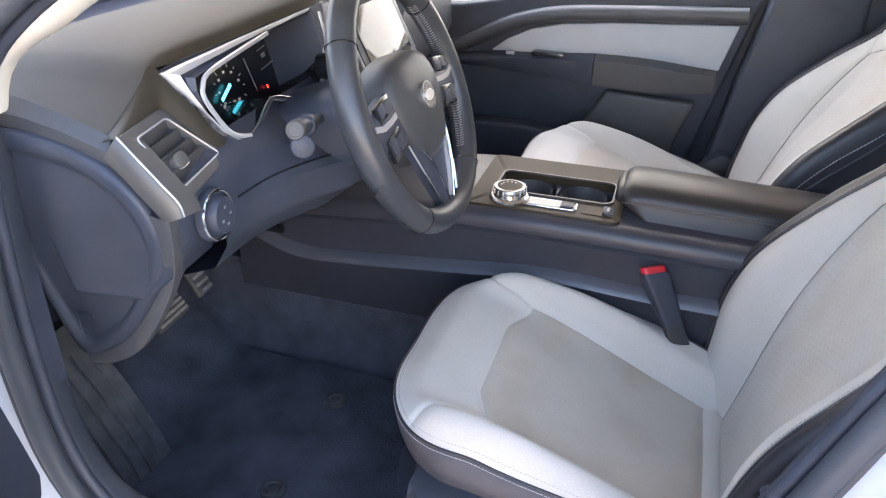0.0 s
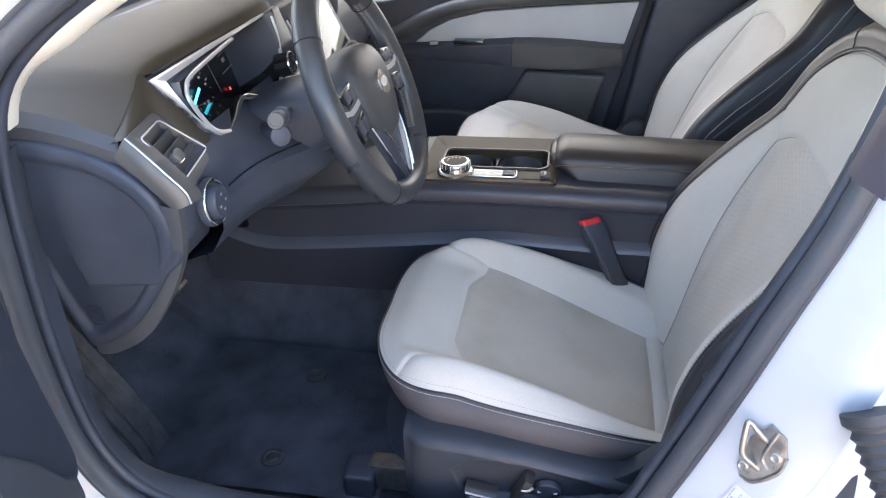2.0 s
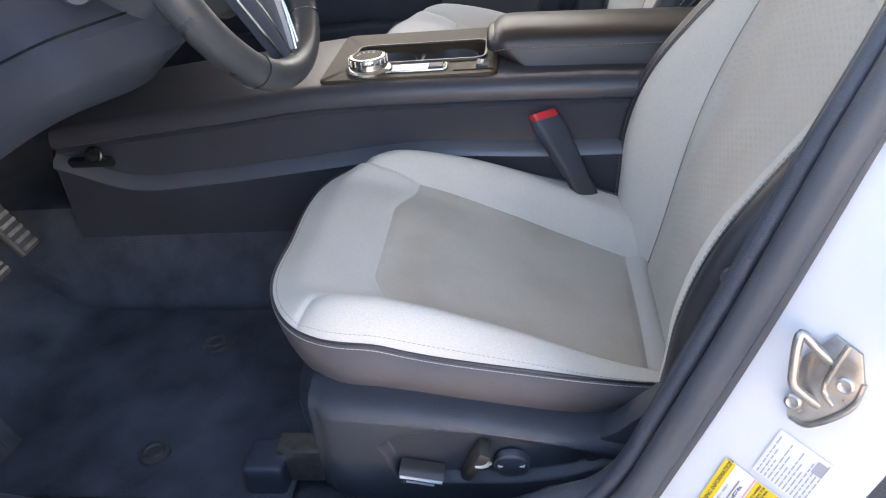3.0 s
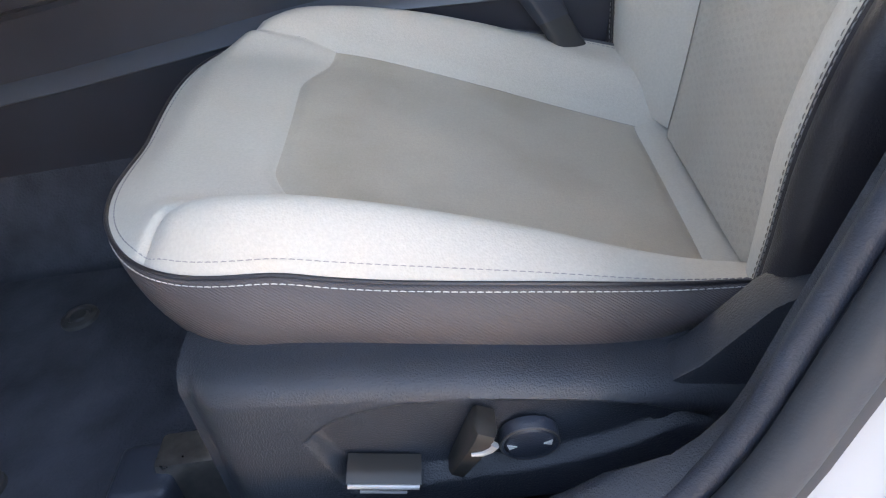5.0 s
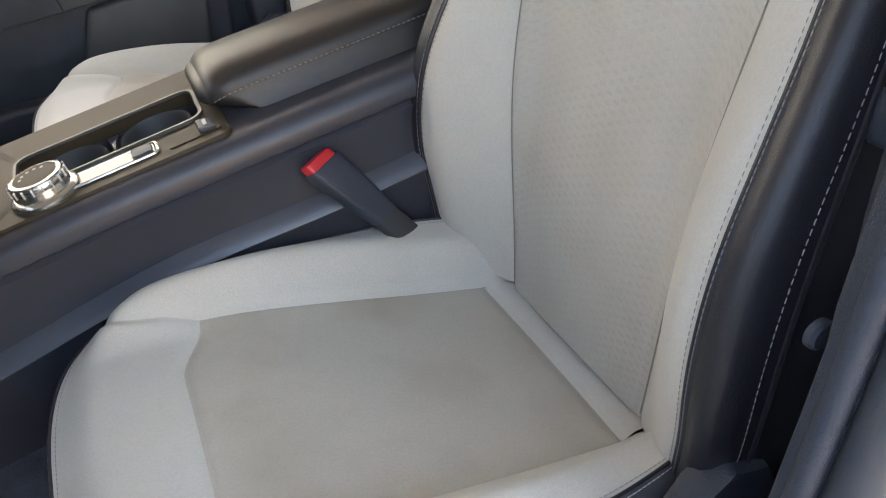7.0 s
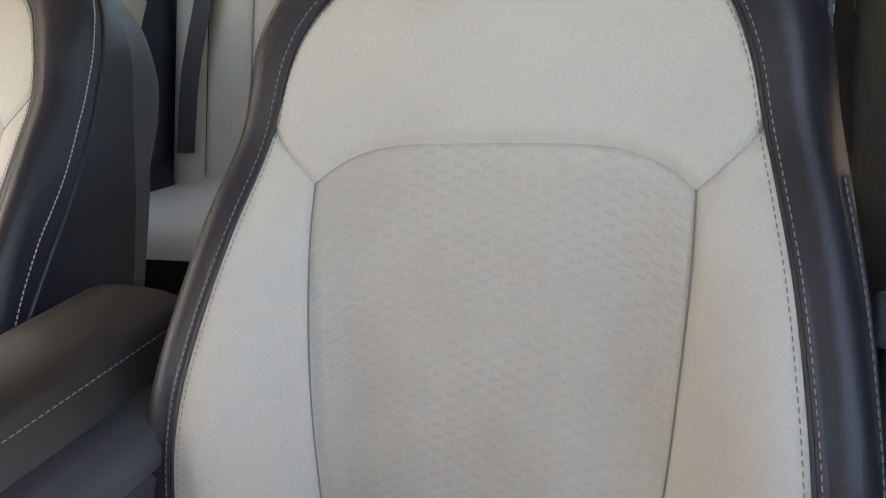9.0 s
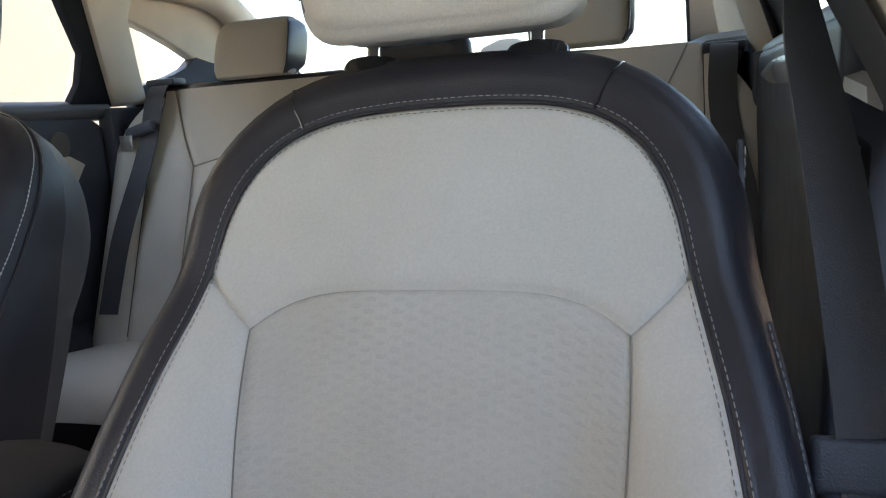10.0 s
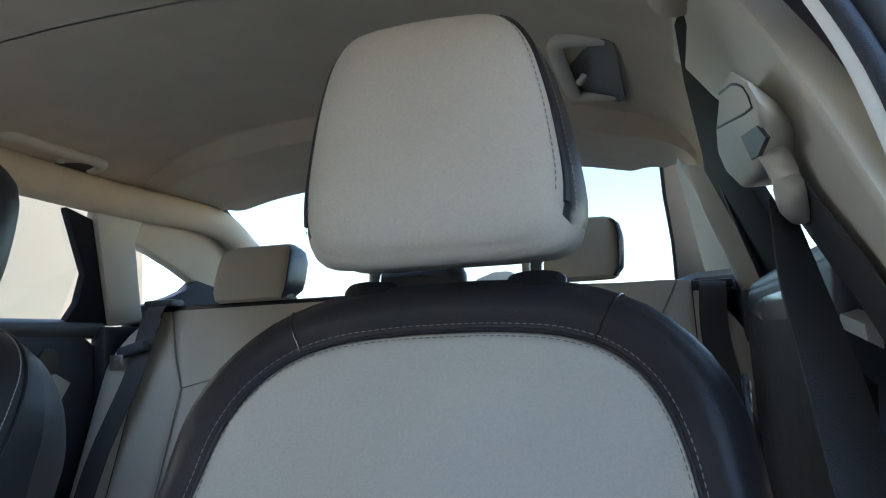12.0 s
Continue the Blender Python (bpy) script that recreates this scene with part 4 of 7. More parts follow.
kput("ledge_strip", loft([[Vector(r[1]) + Vector((0, -0.0012, 0.004)), Vector(r[2]) + Vector((0, -0.0012, 0)), Vector(r[3]) + Vector((0, -0.0008, 0.0012)), Vector(r[4]) + Vector((0, -0.0006, 0.001))] for r in ledge], caps=False, closed=False), M_LEDGE, label="smooth console ledge with its highlight in the colour")
socket = kput("power_socket", disc(pose(-0.425, C - 0.150, 0.262, 70, 0, 0), 0, 0, 28, top=[(0, 0), (0.015, 0), (0.015, 0.004), (0.0125, 0.0055), (0.0105, 0.003), (0.009, 0.007), (0, 0.0075)]), M_GLOSS, label="black power socket with a grey cap")
kput("socket_plate", box(-0.435, C - 0.148, 0.250, 0.075, 0.012, 0.016, 0.004, Euler((radians(20), 0, 0)).to_matrix().to_4x4()), M_GLOSS)
outer_plate, hole = round_rect(0.27, 0.235, 0.012, cx=0.085, cy=C), round_rect(0.207, 0.090, 0.016, cx=0.094, cy=C - 0.008)
plate_bm = bmesh.new()
PR = [[plate_bm.verts.new((x, y, z)) for x, y in o] for o, z in ((outer_plate, 0.342), (outer_plate, 0.3495), ([(lerp(0.085, x, 0.993), lerp(C, y, 0.993)) for x, y in outer_plate], 0.3505), (hole, 0.3505), (hole, 0.336))]
for ra, rb in zip(PR, PR[1:]):
    for i in range(len(ra)):
        j = (i + 1) % len(ra)
        plate_bm.faces.new((ra[i], ra[j], rb[j], rb[i]))
plate = kput("top_plate", plate_bm, M_BRONZE, label="bronze-black satin console plate")
# cup holder tray
tray_out = round_rect(0.215, 0.098, 0.018, cx=0.094, cy=C - 0.008)
tray_in = round_rect(0.208, 0.091, 0.016, cx=0.094, cy=C - 0.008)
bm = bmesh.new()
for (a, za), (b, zb) in (((tray_out, 0.350), (tray_out, 0.3545)), ((tray_out, 0.3545), (tray_in, 0.3545)), ((tray_in, 0.3545), (tray_in, 0.3512))):
    A = [bm.verts.new((x, y, za)) for x, y in a]
    B = [bm.verts.new((x, y, zb)) for x, y in b]
    for i in range(len(a)):
        j = (i + 1) % len(a)
        bm.faces.new((A[i], A[j], B[j], B[i]))
kput("tray_rim", bm, M_TAUPE_METAL, label="satin metal tray rim")
for cx in (0.045, 0.145):
    kput("cup_holder", disc(pose(cx, C - 0.008, 0.289), 0, 0, 40, top=[(0.0, 0.002), (0.034, 0.002), (0.0375, 0.006), (0.0395, 0.05), (0.0415, 0.053), (0.0428, 0.05), (0.0428, 0.0)]), M_RUBBER)
kput("cup_divider", prism([(0.087, C - 0.050), (0.103, C - 0.050), (0.098, C - 0.03), (0.0965, C - 0.008), (0.098, C + 0.014), (0.103, C + 0.034), (0.087, C + 0.034), (0.092, C + 0.014), (0.0935, C - 0.008), (0.092, C - 0.03)], "z", 0.289, 0.338, 0.002), M_PLASTIC)
# rotary selector
dial = kput("gear_dial", disc(pose(0.022, 0.297, 0.3505), 0, 0, 48, top=[(0, 0), (0.036, 0), (0.036, 0.004), (0.033, 0.007), (0.0295, 0.0075), (0.0285, 0.014), (0.0295, 0.0155), (0.0295, 0.0205), (0.027, 0.0235), (0.0235, 0.024), (0.0225, 0.0228), (0, 0.0228)]), M_SATIN, label="satin chrome rotary gear dial")
kput("dial_face", disc(pose(0.022, 0.297, 0.3732), 0.0220, 0.0012, 36), M_BRONZE, dial)
for q in range(5):
    a = radians(60 + 30 * q)
    kput("dial_mark", box(0.022 + 0.015 * math.cos(a), 0.297 + 0.015 * math.sin(a), 0.3746, 0.003, 0.003, 0.0006), M_MARK, dial)
for q in range(36):
    a = 2 * math.pi * q / 36
    kput("dial_knurl", box(0, 0, 0, 0.0016, 0.0012, 0.008, 0, Matrix.Translation((0.022 + 0.0297 * math.cos(a), 0.297 + 0.0297 * math.sin(a), 0.3685)) @ Matrix.Rotation(a, 4, "Z")), M_SILVER, dial) if q % 2 == 0 else None
rimb = round_rect(0.10, 0.03, 0.006, cx=0.092, cy=0.293)
kput("button_bezel", tube([(x, y, 0.352) for x, y in rimb], 0.0020, 8, closed=True), M_SATIN)
kput("button_panel", prism(round_rect(0.094, 0.024, 0.004, cx=0.092, cy=0.293), "z", 0.3505, 0.3525), M_GLOSS)
kput("park_button", box(0.126, 0.293, 0.3535, 0.022, 0.020, 0.004, 0.0012), M_PLASTIC)
kput("brake_switch_well", prism(round_rect(0.058, 0.034, 0.004, cx=0.182, cy=0.290), "z", 0.3505, 0.3518), M_BRONZE)
kput("brake_switch", box(0.197, 0.290, 0.3535, 0.018, 0.026, 0.006, 0.0015, Euler((0, radians(12), 0)).to_matrix().to_4x4()), M_PLASTIC)
kput("switch_mark", box(0.197, 0.290, 0.3575, 0.004, 0.014, 0.0008), M_MARK)


def arm_ring(u):
    """The padded armrest lid, bluff and undercut at its nose."""
    x = lerp(0.214, 0.56, u)
    half = 0.088 - 0.010 * math.exp(-u / 0.02)
    top = 0.394 - 0.012 * math.exp(-u / 0.03) - 0.012 * u
    lo = 0.337
    prof = []
    for y, z, back in ((-0.98, 0.06, 0.0), (-0.80, 0.50, 0.0), (-0.80, 0.58, 0.0), (-0.77, 0.74, 0.0), (-0.68, 0.90, 0.0), (-0.42, 1.03, 0.0), (0, 1.10, 0.0)):
        prof.append((y, z))
    full = prof + [(-y, z) for y, z in reversed(prof[:-1])] + [(0.97, 0.02), (0.80, 0.0), (-0.80, 0.0), (-0.97, 0.02)]
    return [(x + 0.055 * max(0, 0.55 - z) / 0.55 * math.exp(-u / 0.16), C + half * y, lerp(lo, top, z)) for y, z in full]


arm_nose = [[(x - d, lerp(C, y, w), lerp(0.366, z, w)) for x, y, z in arm_ring(0.0)] for d, w in ((0.012, 0.55), (0.010, 0.78), (0.006, 0.92), (0.002, 0.985))]
arm = kput("armrest", loft(arm_nose + [arm_ring(u) for u in cosine(30)]), M_ARMREST, label="dark brown padded armrest with stitched edge")
for s in (0, 1):
    pts = [Vector(arm_ring(u)[2 if s == 0 else 10]) + Vector((0, -0.0008 if s == 0 else 0.0008, 0)) for u in cosine(30)[1:-1]]
    kput("stitching", stitches(pts, r=0.0005), M_STITCH_DIM, arm)

# seat-belt buckle between seat and console
buckle = thing("seat_belt_buckle", "black seat belt buckle with red release button", "seat belt buckle", (0.2877, 0.221, 0.2890))
axis_w = Vector((0.79, 0.61, -0.03)).normalized()
axis_u = Vector((-0.44, 0.12, 0.89)).normalized()
lean = Matrix((axis_w.cross(axis_u).normalized(), axis_w, axis_u)).transposed().to_4x4()
body_ = loft([[lean @ Vector((x * t, y * w, z)) for x, y in round_rect(1.0, 1.0, 0.22, 4)] for z, t, w in ((-0.098, 0.018, 0.036), (-0.060, 0.022, 0.042), (-0.012, 0.024, 0.048), (-0.003, 0.023, 0.048), (0.0, 0.021, 0.046))])
part("buckle_body", body_, M_PLASTIC, buckle)
part("release_button", loft([[lean @ Vector((x * t, y * w, z)) for x, y in round_rect(1.0, 1.0, 0.25, 4)] for z, t, w in ((-0.004, 0.018, 0.042), (0.008, 0.018, 0.042), (0.011, 0.015, 0.039))]), M_RED, buckle, "red release button")
part("button_slot", box(*(lean @ Vector((-0.0078, 0, 0.006))), 0.0035, 0.032, 0.006, 0.001, lean), M_STITCH_DIM, buckle)
part("buckle_stalk", loft([[lean @ Vector((x * 0.014, y * 0.036, z)) for x, y in round_rect(1.0, 1.0, 0.2, 3)] for z in (-0.19, -0.096)]), M_RUBBER, buckle)


# ---- dashboard ----
dash = thing("dashboard", "dark soft-skinned dashboard with silver and black trim", "dashboard", (-0.4, C, 0.5))
DK = Vector((-0.4, C, 0.5))


def dput(name, bm, mat, parent=dash, label="", **kw):
    bmesh.ops.translate(bm, vec=-DK, verts=bm.verts[:])
    return part(name, bm, mat, parent, label, **kw)


CN = Vector((0.963, -0.034, 0.267)).normalized()      # the way the instrument cluster faces


def hood_edge(y):
    """The dash pad's rear edge: over the vent, the cluster, the middle and the passenger's side."""
    x = curve_at(((-0.34, -0.272), (-0.32, -0.272), (-0.29, -0.276), (-0.25, -0.282), (-0.216, -0.286), (-0.09, -0.266), (0.13, -0.250), (0.20, -0.275), (0.30, -0.30), (0.6, -0.31), (1.08, -0.33)), y)
    z = curve_at(((-0.34, 0.640), (-0.32, 0.645), (-0.29, 0.655), (-0.25, 0.672), (-0.216, 0.690), (-0.09, 0.701), (0.13, 0.706), (0.22, 0.695), (0.4, 0.69), (1.08, 0.66)), y)
    return x, z


def pad(u, y):
    xe, ze = hood_edge(y)
    x = lerp(xe, -0.80, u)
    z = lerp(ze, 0.60, u ** 1.5) + 0.020 * math.sin(math.pi * min(1, u * 1.35)) * (0.4 + 0.6 * math.exp(-((y + 0.05) / 0.3) ** 2))
    if u < 0.03:
        z -= 0.010 * (1 - u / 0.03) ** 2 * smooth_step(-0.225, -0.19, y)
    return (x, y, z)


def pad_y(j):
    return lerp(-0.325, 1.08, j)


dput("top_pad", grid(lambda u, j: pad(u, pad_y(j)), [0, 0.006, 0.015, 0.03] + [0.03 + 0.97 * i / 24 for i in range(1, 25)], [i / 70 for i in range(71)]), M_DASH_TOP, label="dark brown-black soft dash pad")
lip = [hood_edge(pad_y(i / 70)) for i in range(71)]
dput("pad_lip", loft([[(x, pad_y(i / 70), z - 0.010), (x - 0.004, pad_y(i / 70), z - 0.020), (x - 0.03, pad_y(i / 70), z - 0.022)] for i, (x, z) in enumerate(lip)], caps=False, closed=False), M_PLASTIC_SOFT)
# side flank of the pad above the end panel
dput("pad_flank", loft([[(x, y0, z0), (x, y1, z1), (x, y2, z2)] for x, y0, z0, y1, z1, y2, z2 in (
    (-0.80, -0.32, 0.62, -0.328, 0.60, -0.325, 0.585), (-0.60, -0.322, 0.672, -0.332, 0.655, -0.328, 0.63), (-0.42, -0.322, 0.682, -0.336, 0.664, -0.331, 0.645), (-0.36, -0.324, 0.676, -0.338, 0.662, -0.333, 0.643),
    (-0.31, -0.325, 0.664, -0.338, 0.652, -0.334, 0.634), (-0.262, -0.322, 0.646, -0.334, 0.634, -0.332, 0.618))], caps=False, closed=False), M_PLASTIC_SOFT)

# removable end panel and its surrounding strip
end_outline = [(-0.425, 0.640), (-0.39, 0.646), (-0.34, 0.643), (-0.30, 0.633), (-0.262, 0.614), (-0.232, 0.584), (-0.219, 0.543), (-0.231, 0.488), (-0.27, 0.43), (-0.32, 0.37), (-0.37, 0.33), (-0.402, 0.315), (-0.415, 0.34), (-0.43, 0.50)]


def flank_y(z):
    return curve_at(((0.28, -0.278), (0.34, -0.288), (0.45, -0.312), (0.56, -0.330), (0.66, -0.334)), z)


def fan(outline, dome, back, inset=0.010, y_of=None):
    """A pillowed panel over an (x, z) outline, standing on the driver's flank of the dash."""
    cx = sum(p[0] for p in outline) / len(outline)
    cz = sum(p[1] for p in outline) / len(outline)
    line = spline([(x, 0, z) for x, z in outline], 90, closed=True)
    rings = []
    for k, d in ((1.0, -back), (1.0, 0.0), (0.988, -0.004), (0.965, -0.0065), (0.91, -0.0085), (0.86, -0.0075), (0.82, -0.0035), (0.795, -0.001), (0.76, -0.0005), (0.6, -0.001), (0.4, -0.0015), (0.2, -0.002), (0.02, -0.002)):
        ring = []
        for p in line:
            x, z = lerp(cx, p.x, k), lerp(cz, p.z, k)
            ring.append((x, (y_of or flank_y)(z) + (back if d == -back else d), z))
        rings.append(ring)
    return loft(rings)


end_panel = dput("end_panel", fan(end_outline, 0.003, 0.05), M_PLASTIC, label="black grained dash end panel")
for w, h, dx, dz in ((0.020, 0.0012, 0, 0.012), (0.020, 0.0012, 0, -0.012), (0.0012, 0.024, 0.010, 0), (0.0012, 0.024, -0.010, 0), (0.012, 0.0012, 0, -0.017), (0.006, 0.006, 0, 0.004)):
    dput("moulded_mark", box(-0.375 + dx, flank_y(0.385) - 0.0068, 0.385 + dz, w, 0.0012, h), M_PLASTIC, end_panel)
strip_pts = spline([(-0.205, -0.333, 0.568), (-0.212, -0.326, 0.52), (-0.228, -0.315, 0.478), (-0.265, -0.302, 0.415), (-0.32, -0.290, 0.345), (-0.375, -0.282, 0.308), (-0.405, -0.280, 0.300)], 40)
rings = []
for i, p in enumerate(strip_pts):
    t = (strip_pts[min(39, i + 1)] - strip_pts[max(0, i - 1)]).normalized()
    o = Vector((-t.z, 0, t.x))
    if o.x < 0:
        o = -o
    rings.append([p - o * 0.020 + Vector((0, 0.004, 0)), p - o * 0.018 + Vector((0, -0.002, 0)), p - o * 0.006 + Vector((0, -0.004, 0)), p + o * 0.003 + Vector((0, 0.0, 0)), p + o * 0.004 + Vector((0, 0.012, 0)), p - o * 0.012 + Vector((0, 0.05, 0))])
dput("end_strip", loft(rings, caps=False, closed=False), M_PLASTIC_SOFT)

# corner air vent: a flat frame round a four-sided mouth, and a flank strip that runs down beside the end panel
def round_poly(pts, r, n=6):
    """A closed line with rounded corners."""
    P = [Vector(p) for p in pts]
    out = []
    for k, p in enumerate(P):
        a, b = P[k - 1], P[(k + 1) % len(P)]
        a, b = p + (a - p).normalized() * r, p + (b - p).normalized() * r
        for m_ in range(n + 1):
            t = m_ / n
            out.append(a * (1 - t) ** 2 + p * (2 * t * (1 - t)) + b * t ** 2)
    return dense(out, 2)


def dense(a, k=5):
    out = []
    for p, q in zip(a, a[1:] + a[:1]):
        out += [p.lerp(q, i / k) for i in range(k)]
    return out


MOUTH = [Vector(p) for p in ((-0.245, -0.306, 0.640), (-0.261, -0.236, 0.637), (-0.226, -0.198, 0.588), (-0.205, -0.299, 0.591))]
VNn = (MOUTH[1] - MOUTH[0]).cross(MOUTH[0] - MOUTH[3]).normalized()
VNn = VNn if VNn.z > 0 else -VNn


def in_mouth(u, v, d=0.0):
    """A place in the vent's mouth: u across the car, v down it, d out of it."""
    return MOUTH[0].lerp(MOUTH[1], u).lerp(MOUTH[3].lerp(MOUTH[2], u), v) + VNn * d


outer = round_poly([(-0.251, -0.329, 0.650), (-0.272, -0.226, 0.648), (-0.219, -0.185, 0.580), (-0.191, -0.316, 0.579)], 0.010)
inner = round_poly(MOUTH, 0.007)
vent = dput("vent_bezel", loft([[p - VNn * 0.03 for p in outer], [p - VNn * 0.004 for p in outer], [p.lerp(q, 0.08) - VNn * 0.001 for p, q in zip(outer, inner)], [p.lerp(q, 0.8) + VNn * 0.001 for p, q in zip(outer, inner)],
                                [p.lerp(q, 0.95) - VNn * 0.001 for p, q in zip(outer, inner)], [p - VNn * 0.006 for p in inner], [p - VNn * 0.045 for p in inner]], caps=False), M_TAUPE_METAL, label="satin taupe air vent bezel")
dput("vent_duct", loft([[p - VNn * 0.044 for p in inner], [p.lerp(in_mouth(0.5, 0.5), 0.95) - VNn * 0.046 for p in inner]], caps=False), M_GLOSS, vent)
for k in range(4):
    v = (k + 0.45) / 4
    a, b = in_mouth(0.01, v, -0.008), in_mouth(0.99, v, -0.008)
    d = (b - a).normalized()
    lean_ = (d.cross(VNn) * 0.86 - VNn * 0.50).normalized()
    thick_ = d.cross(lean_) * 0.0016
    dput("vent_louvre", loft([[p - lean_ * 0.0105 - thick_, p - lean_ * 0.0105 + thick_, p + lean_ * 0.0085 + thick_, p + lean_ * 0.0105, p + lean_ * 0.0085 - thick_] for p in (a, a.lerp(b, 0.5), b)]), M_TAUPE_DARK, vent)
for u in (0.25, 0.5, 0.75):
    dput("vent_vane", tube([in_mouth(u, 0.02, -0.032), in_mouth(u, 0.98, -0.032)], 0.0022, 6, squash=3.0), M_PLASTIC, vent)
tab_line = [in_mouth(0.36, 0.66, 0.002) + (MOUTH[1] - MOUTH[0]).normalized() * (0.014 * math.copysign(abs(math.cos(q)) ** 0.6, math.cos(q))) + (MOUTH[3] - MOUTH[0]).normalized() * (0.0085 * math.copysign(abs(math.sin(q)) ** 0.6, math.sin(q))) for q in (2 * math.pi * j / 32 for j in range(32))]
tab_mid = in_mouth(0.36, 0.66, 0.002)
dput("vent_tab", loft([[p - VNn * 0.014 for p in tab_line], [p - VNn * 0.002 for p in tab_line], [p.lerp(tab_mid, 0.08) + VNn * 0.0005 for p in tab_line], [p.lerp(tab_mid, 0.6) - VNn * 0.0008 for p in tab_line]]), M_TAUPE_DARK, vent)
dput("tab_edge", tube([p - VNn * 0.003 for p in tab_line[2:15]], 0.0014, 6, up=VNn), M_SATIN, vent)
top_run = spline([(-0.251, -0.329, 0.650), (-0.229, -0.331, 0.630), (-0.207, -0.329, 0.604), (-0.193, -0.325, 0.584), (-0.188, -0.326, 0.570)], 30)
low_run = spline([(-0.268, -0.333, 0.627), (-0.246, -0.337, 0.610), (-0.226, -0.337, 0.588), (-0.213, -0.335, 0.572), (-0.209, -0.334, 0.564)], 30)
dput("bezel_flank", loft([[a + Vector((0, 0.03, -0.006)), a, a.lerp(b, 0.06) + Vector((0, -0.002, 0)), a.lerp(b, 0.5) + Vector((0.001, -0.004, 0)), a.lerp(b, 0.95) + Vector((0, -0.001, 0)), b, b + Vector((0.0, 0.02, 0))] for a, b in zip(top_run, low_run)]), M_TAUPE_METAL, vent)
dput("bezel_edge", tube([p.lerp(q, 0.90) + VNn * 0.0008 for p, q in zip(outer, inner)], 0.0011, 6, closed=True, up=VNn), M_SILVER, vent)
dput("bezel_edge", tube([a + Vector((0.001, -0.001, 0.0006)) for a in top_run], 0.0012, 6), M_SILVER, vent)

edge_l = spline([Vector((hood_edge(y)[0], y, hood_edge(y)[1] - 0.0005)) for y in (-0.330, -0.30, -0.27, -0.24, -0.214)] + [Vector(p) for p in ((-0.266, -0.203, 0.659), (-0.250, -0.189, 0.632), (-0.240, -0.176, 0.605), (-0.231, -0.160, 0.588))], 40)
edge_r = spline([Vector(p) for p in ((-0.252, -0.331, 0.648), (-0.258, -0.30, 0.647), (-0.265, -0.262, 0.646), (-0.270, -0.238, 0.644), (-0.268, -0.226, 0.640), (-0.252, -0.213, 0.620), (-0.236, -0.202, 0.600), (-0.222, -0.192, 0.580))], 40)
dput("pad_corner", grid(lambda i, t: edge_l[i].lerp(edge_r[i], t) + VNn * (0.003 * math.sin(math.pi * t)), list(range(40)), [j / 8 for j in range(9)]), M_DASH_TOP)

# instrument cluster: silver frame, bowl, gauge face
frame_out = [(-0.280, -0.212, 0.680), (-0.264, -0.085, 0.689), (-0.252, 0.06, 0.695), (-0.247, 0.135, 0.696), (-0.235, 0.125, 0.655), (-0.225, 0.100, 0.610), (-0.220, 0.073, 0.588), (-0.224, 0.0, 0.590), (-0.231, -0.057, 0.608), (-0.226, -0.100, 0.588), (-0.224, -0.130, 0.577), (-0.228, -0.155, 0.588), (-0.234, -0.174, 0.605), (-0.251, -0.188, 0.634), (-0.267, -0.202, 0.660)]
frame_in = [(-0.252, -0.184, 0.671), (-0.252, -0.09, 0.681), (-0.248, 0.04, 0.688), (-0.247, 0.122, 0.689), (-0.236, 0.114, 0.655), (-0.227, 0.090, 0.612), (-0.222, 0.066, 0.594), (-0.226, 0.0, 0.596), (-0.233, -0.057, 0.614), (-0.228, -0.100, 0.595), (-0.226, -0.128, 0.584), (-0.229, -0.150, 0.590), (-0.235, -0.166, 0.603), (-0.243, -0.182, 0.628), (-0.249, -0.188, 0.656)]
fo = [Vector(p) for p in frame_out]
fi = [Vector(p) for p in frame_in]


fo, fi = dense(fo, 6), dense(fi, 6)
rim_seat = [p.lerp(q, 0.55) for p, q in zip(fo, fi)]
dput("cluster_hood", loft([[p - CN * 0.02 for p in fo], [p + CN * 0.003 for p in fo], [p + CN * 0.0022 for p in rim_seat], [p.lerp(q, 0.5) - CN * 0.003 for p, q in zip(rim_seat, fi)], fi], caps=False), M_PLASTIC, label="black cluster surround")
lit = list(range(63, len(fo))) + list(range(0, 16))
dput("cluster_frame", loft([[fo[k] - CN * 0.006, fo[k] + CN * 0.0045, fo[k].lerp(rim_seat[k], 0.3) + CN * 0.0058, fo[k].lerp(rim_seat[k], 0.92) + CN * 0.0042, rim_seat[k] + CN * 0.001] for k in lit], caps=False, closed=False), M_SILVER, label="satin silver cluster frame")
deep_ = [p - CN * 0.085 + Vector((0, 0.02, -0.004)) for p in fi]
dput("cluster_bowl", loft([fi, [p.lerp(q, 0.5) for p, q in zip(fi, deep_)], deep_], caps=False), M_GLOSS)
bm = bmesh.new()
bm.faces.new([bm.verts.new(p) for p in deep_])
gauge = dput("gauge_face", bm, M_DIAL, smooth=False)
rim_a = [Vector(p) for p in ((-0.251, -0.027, 0.686), (-0.252, -0.10, 0.679), (-0.252, -0.165, 0.671), (-0.251, -0.181, 0.660), (-0.246, -0.187, 0.645), (-0.236, -0.168, 0.606), (-0.230, -0.152, 0.592), (-0.227, -0.130, 0.585), (-0.229, -0.102, 0.593), (-0.233, -0.06, 0.612), (-0.228, -0.01, 0.598))]
rim_a, rim_b = spline(rim_a[:8], 60), spline(rim_a[7:], 24)
dput("cluster_rim", tube([p + CN * 0.004 for p in rim_b], 0.0014, 8, up=CN), M_SATIN)
dput("cluster_rim", tube([p + CN * 0.006 for p in rim_a], 0.0030, 8, up=CN), M_SILVER, label="bright silver rim")
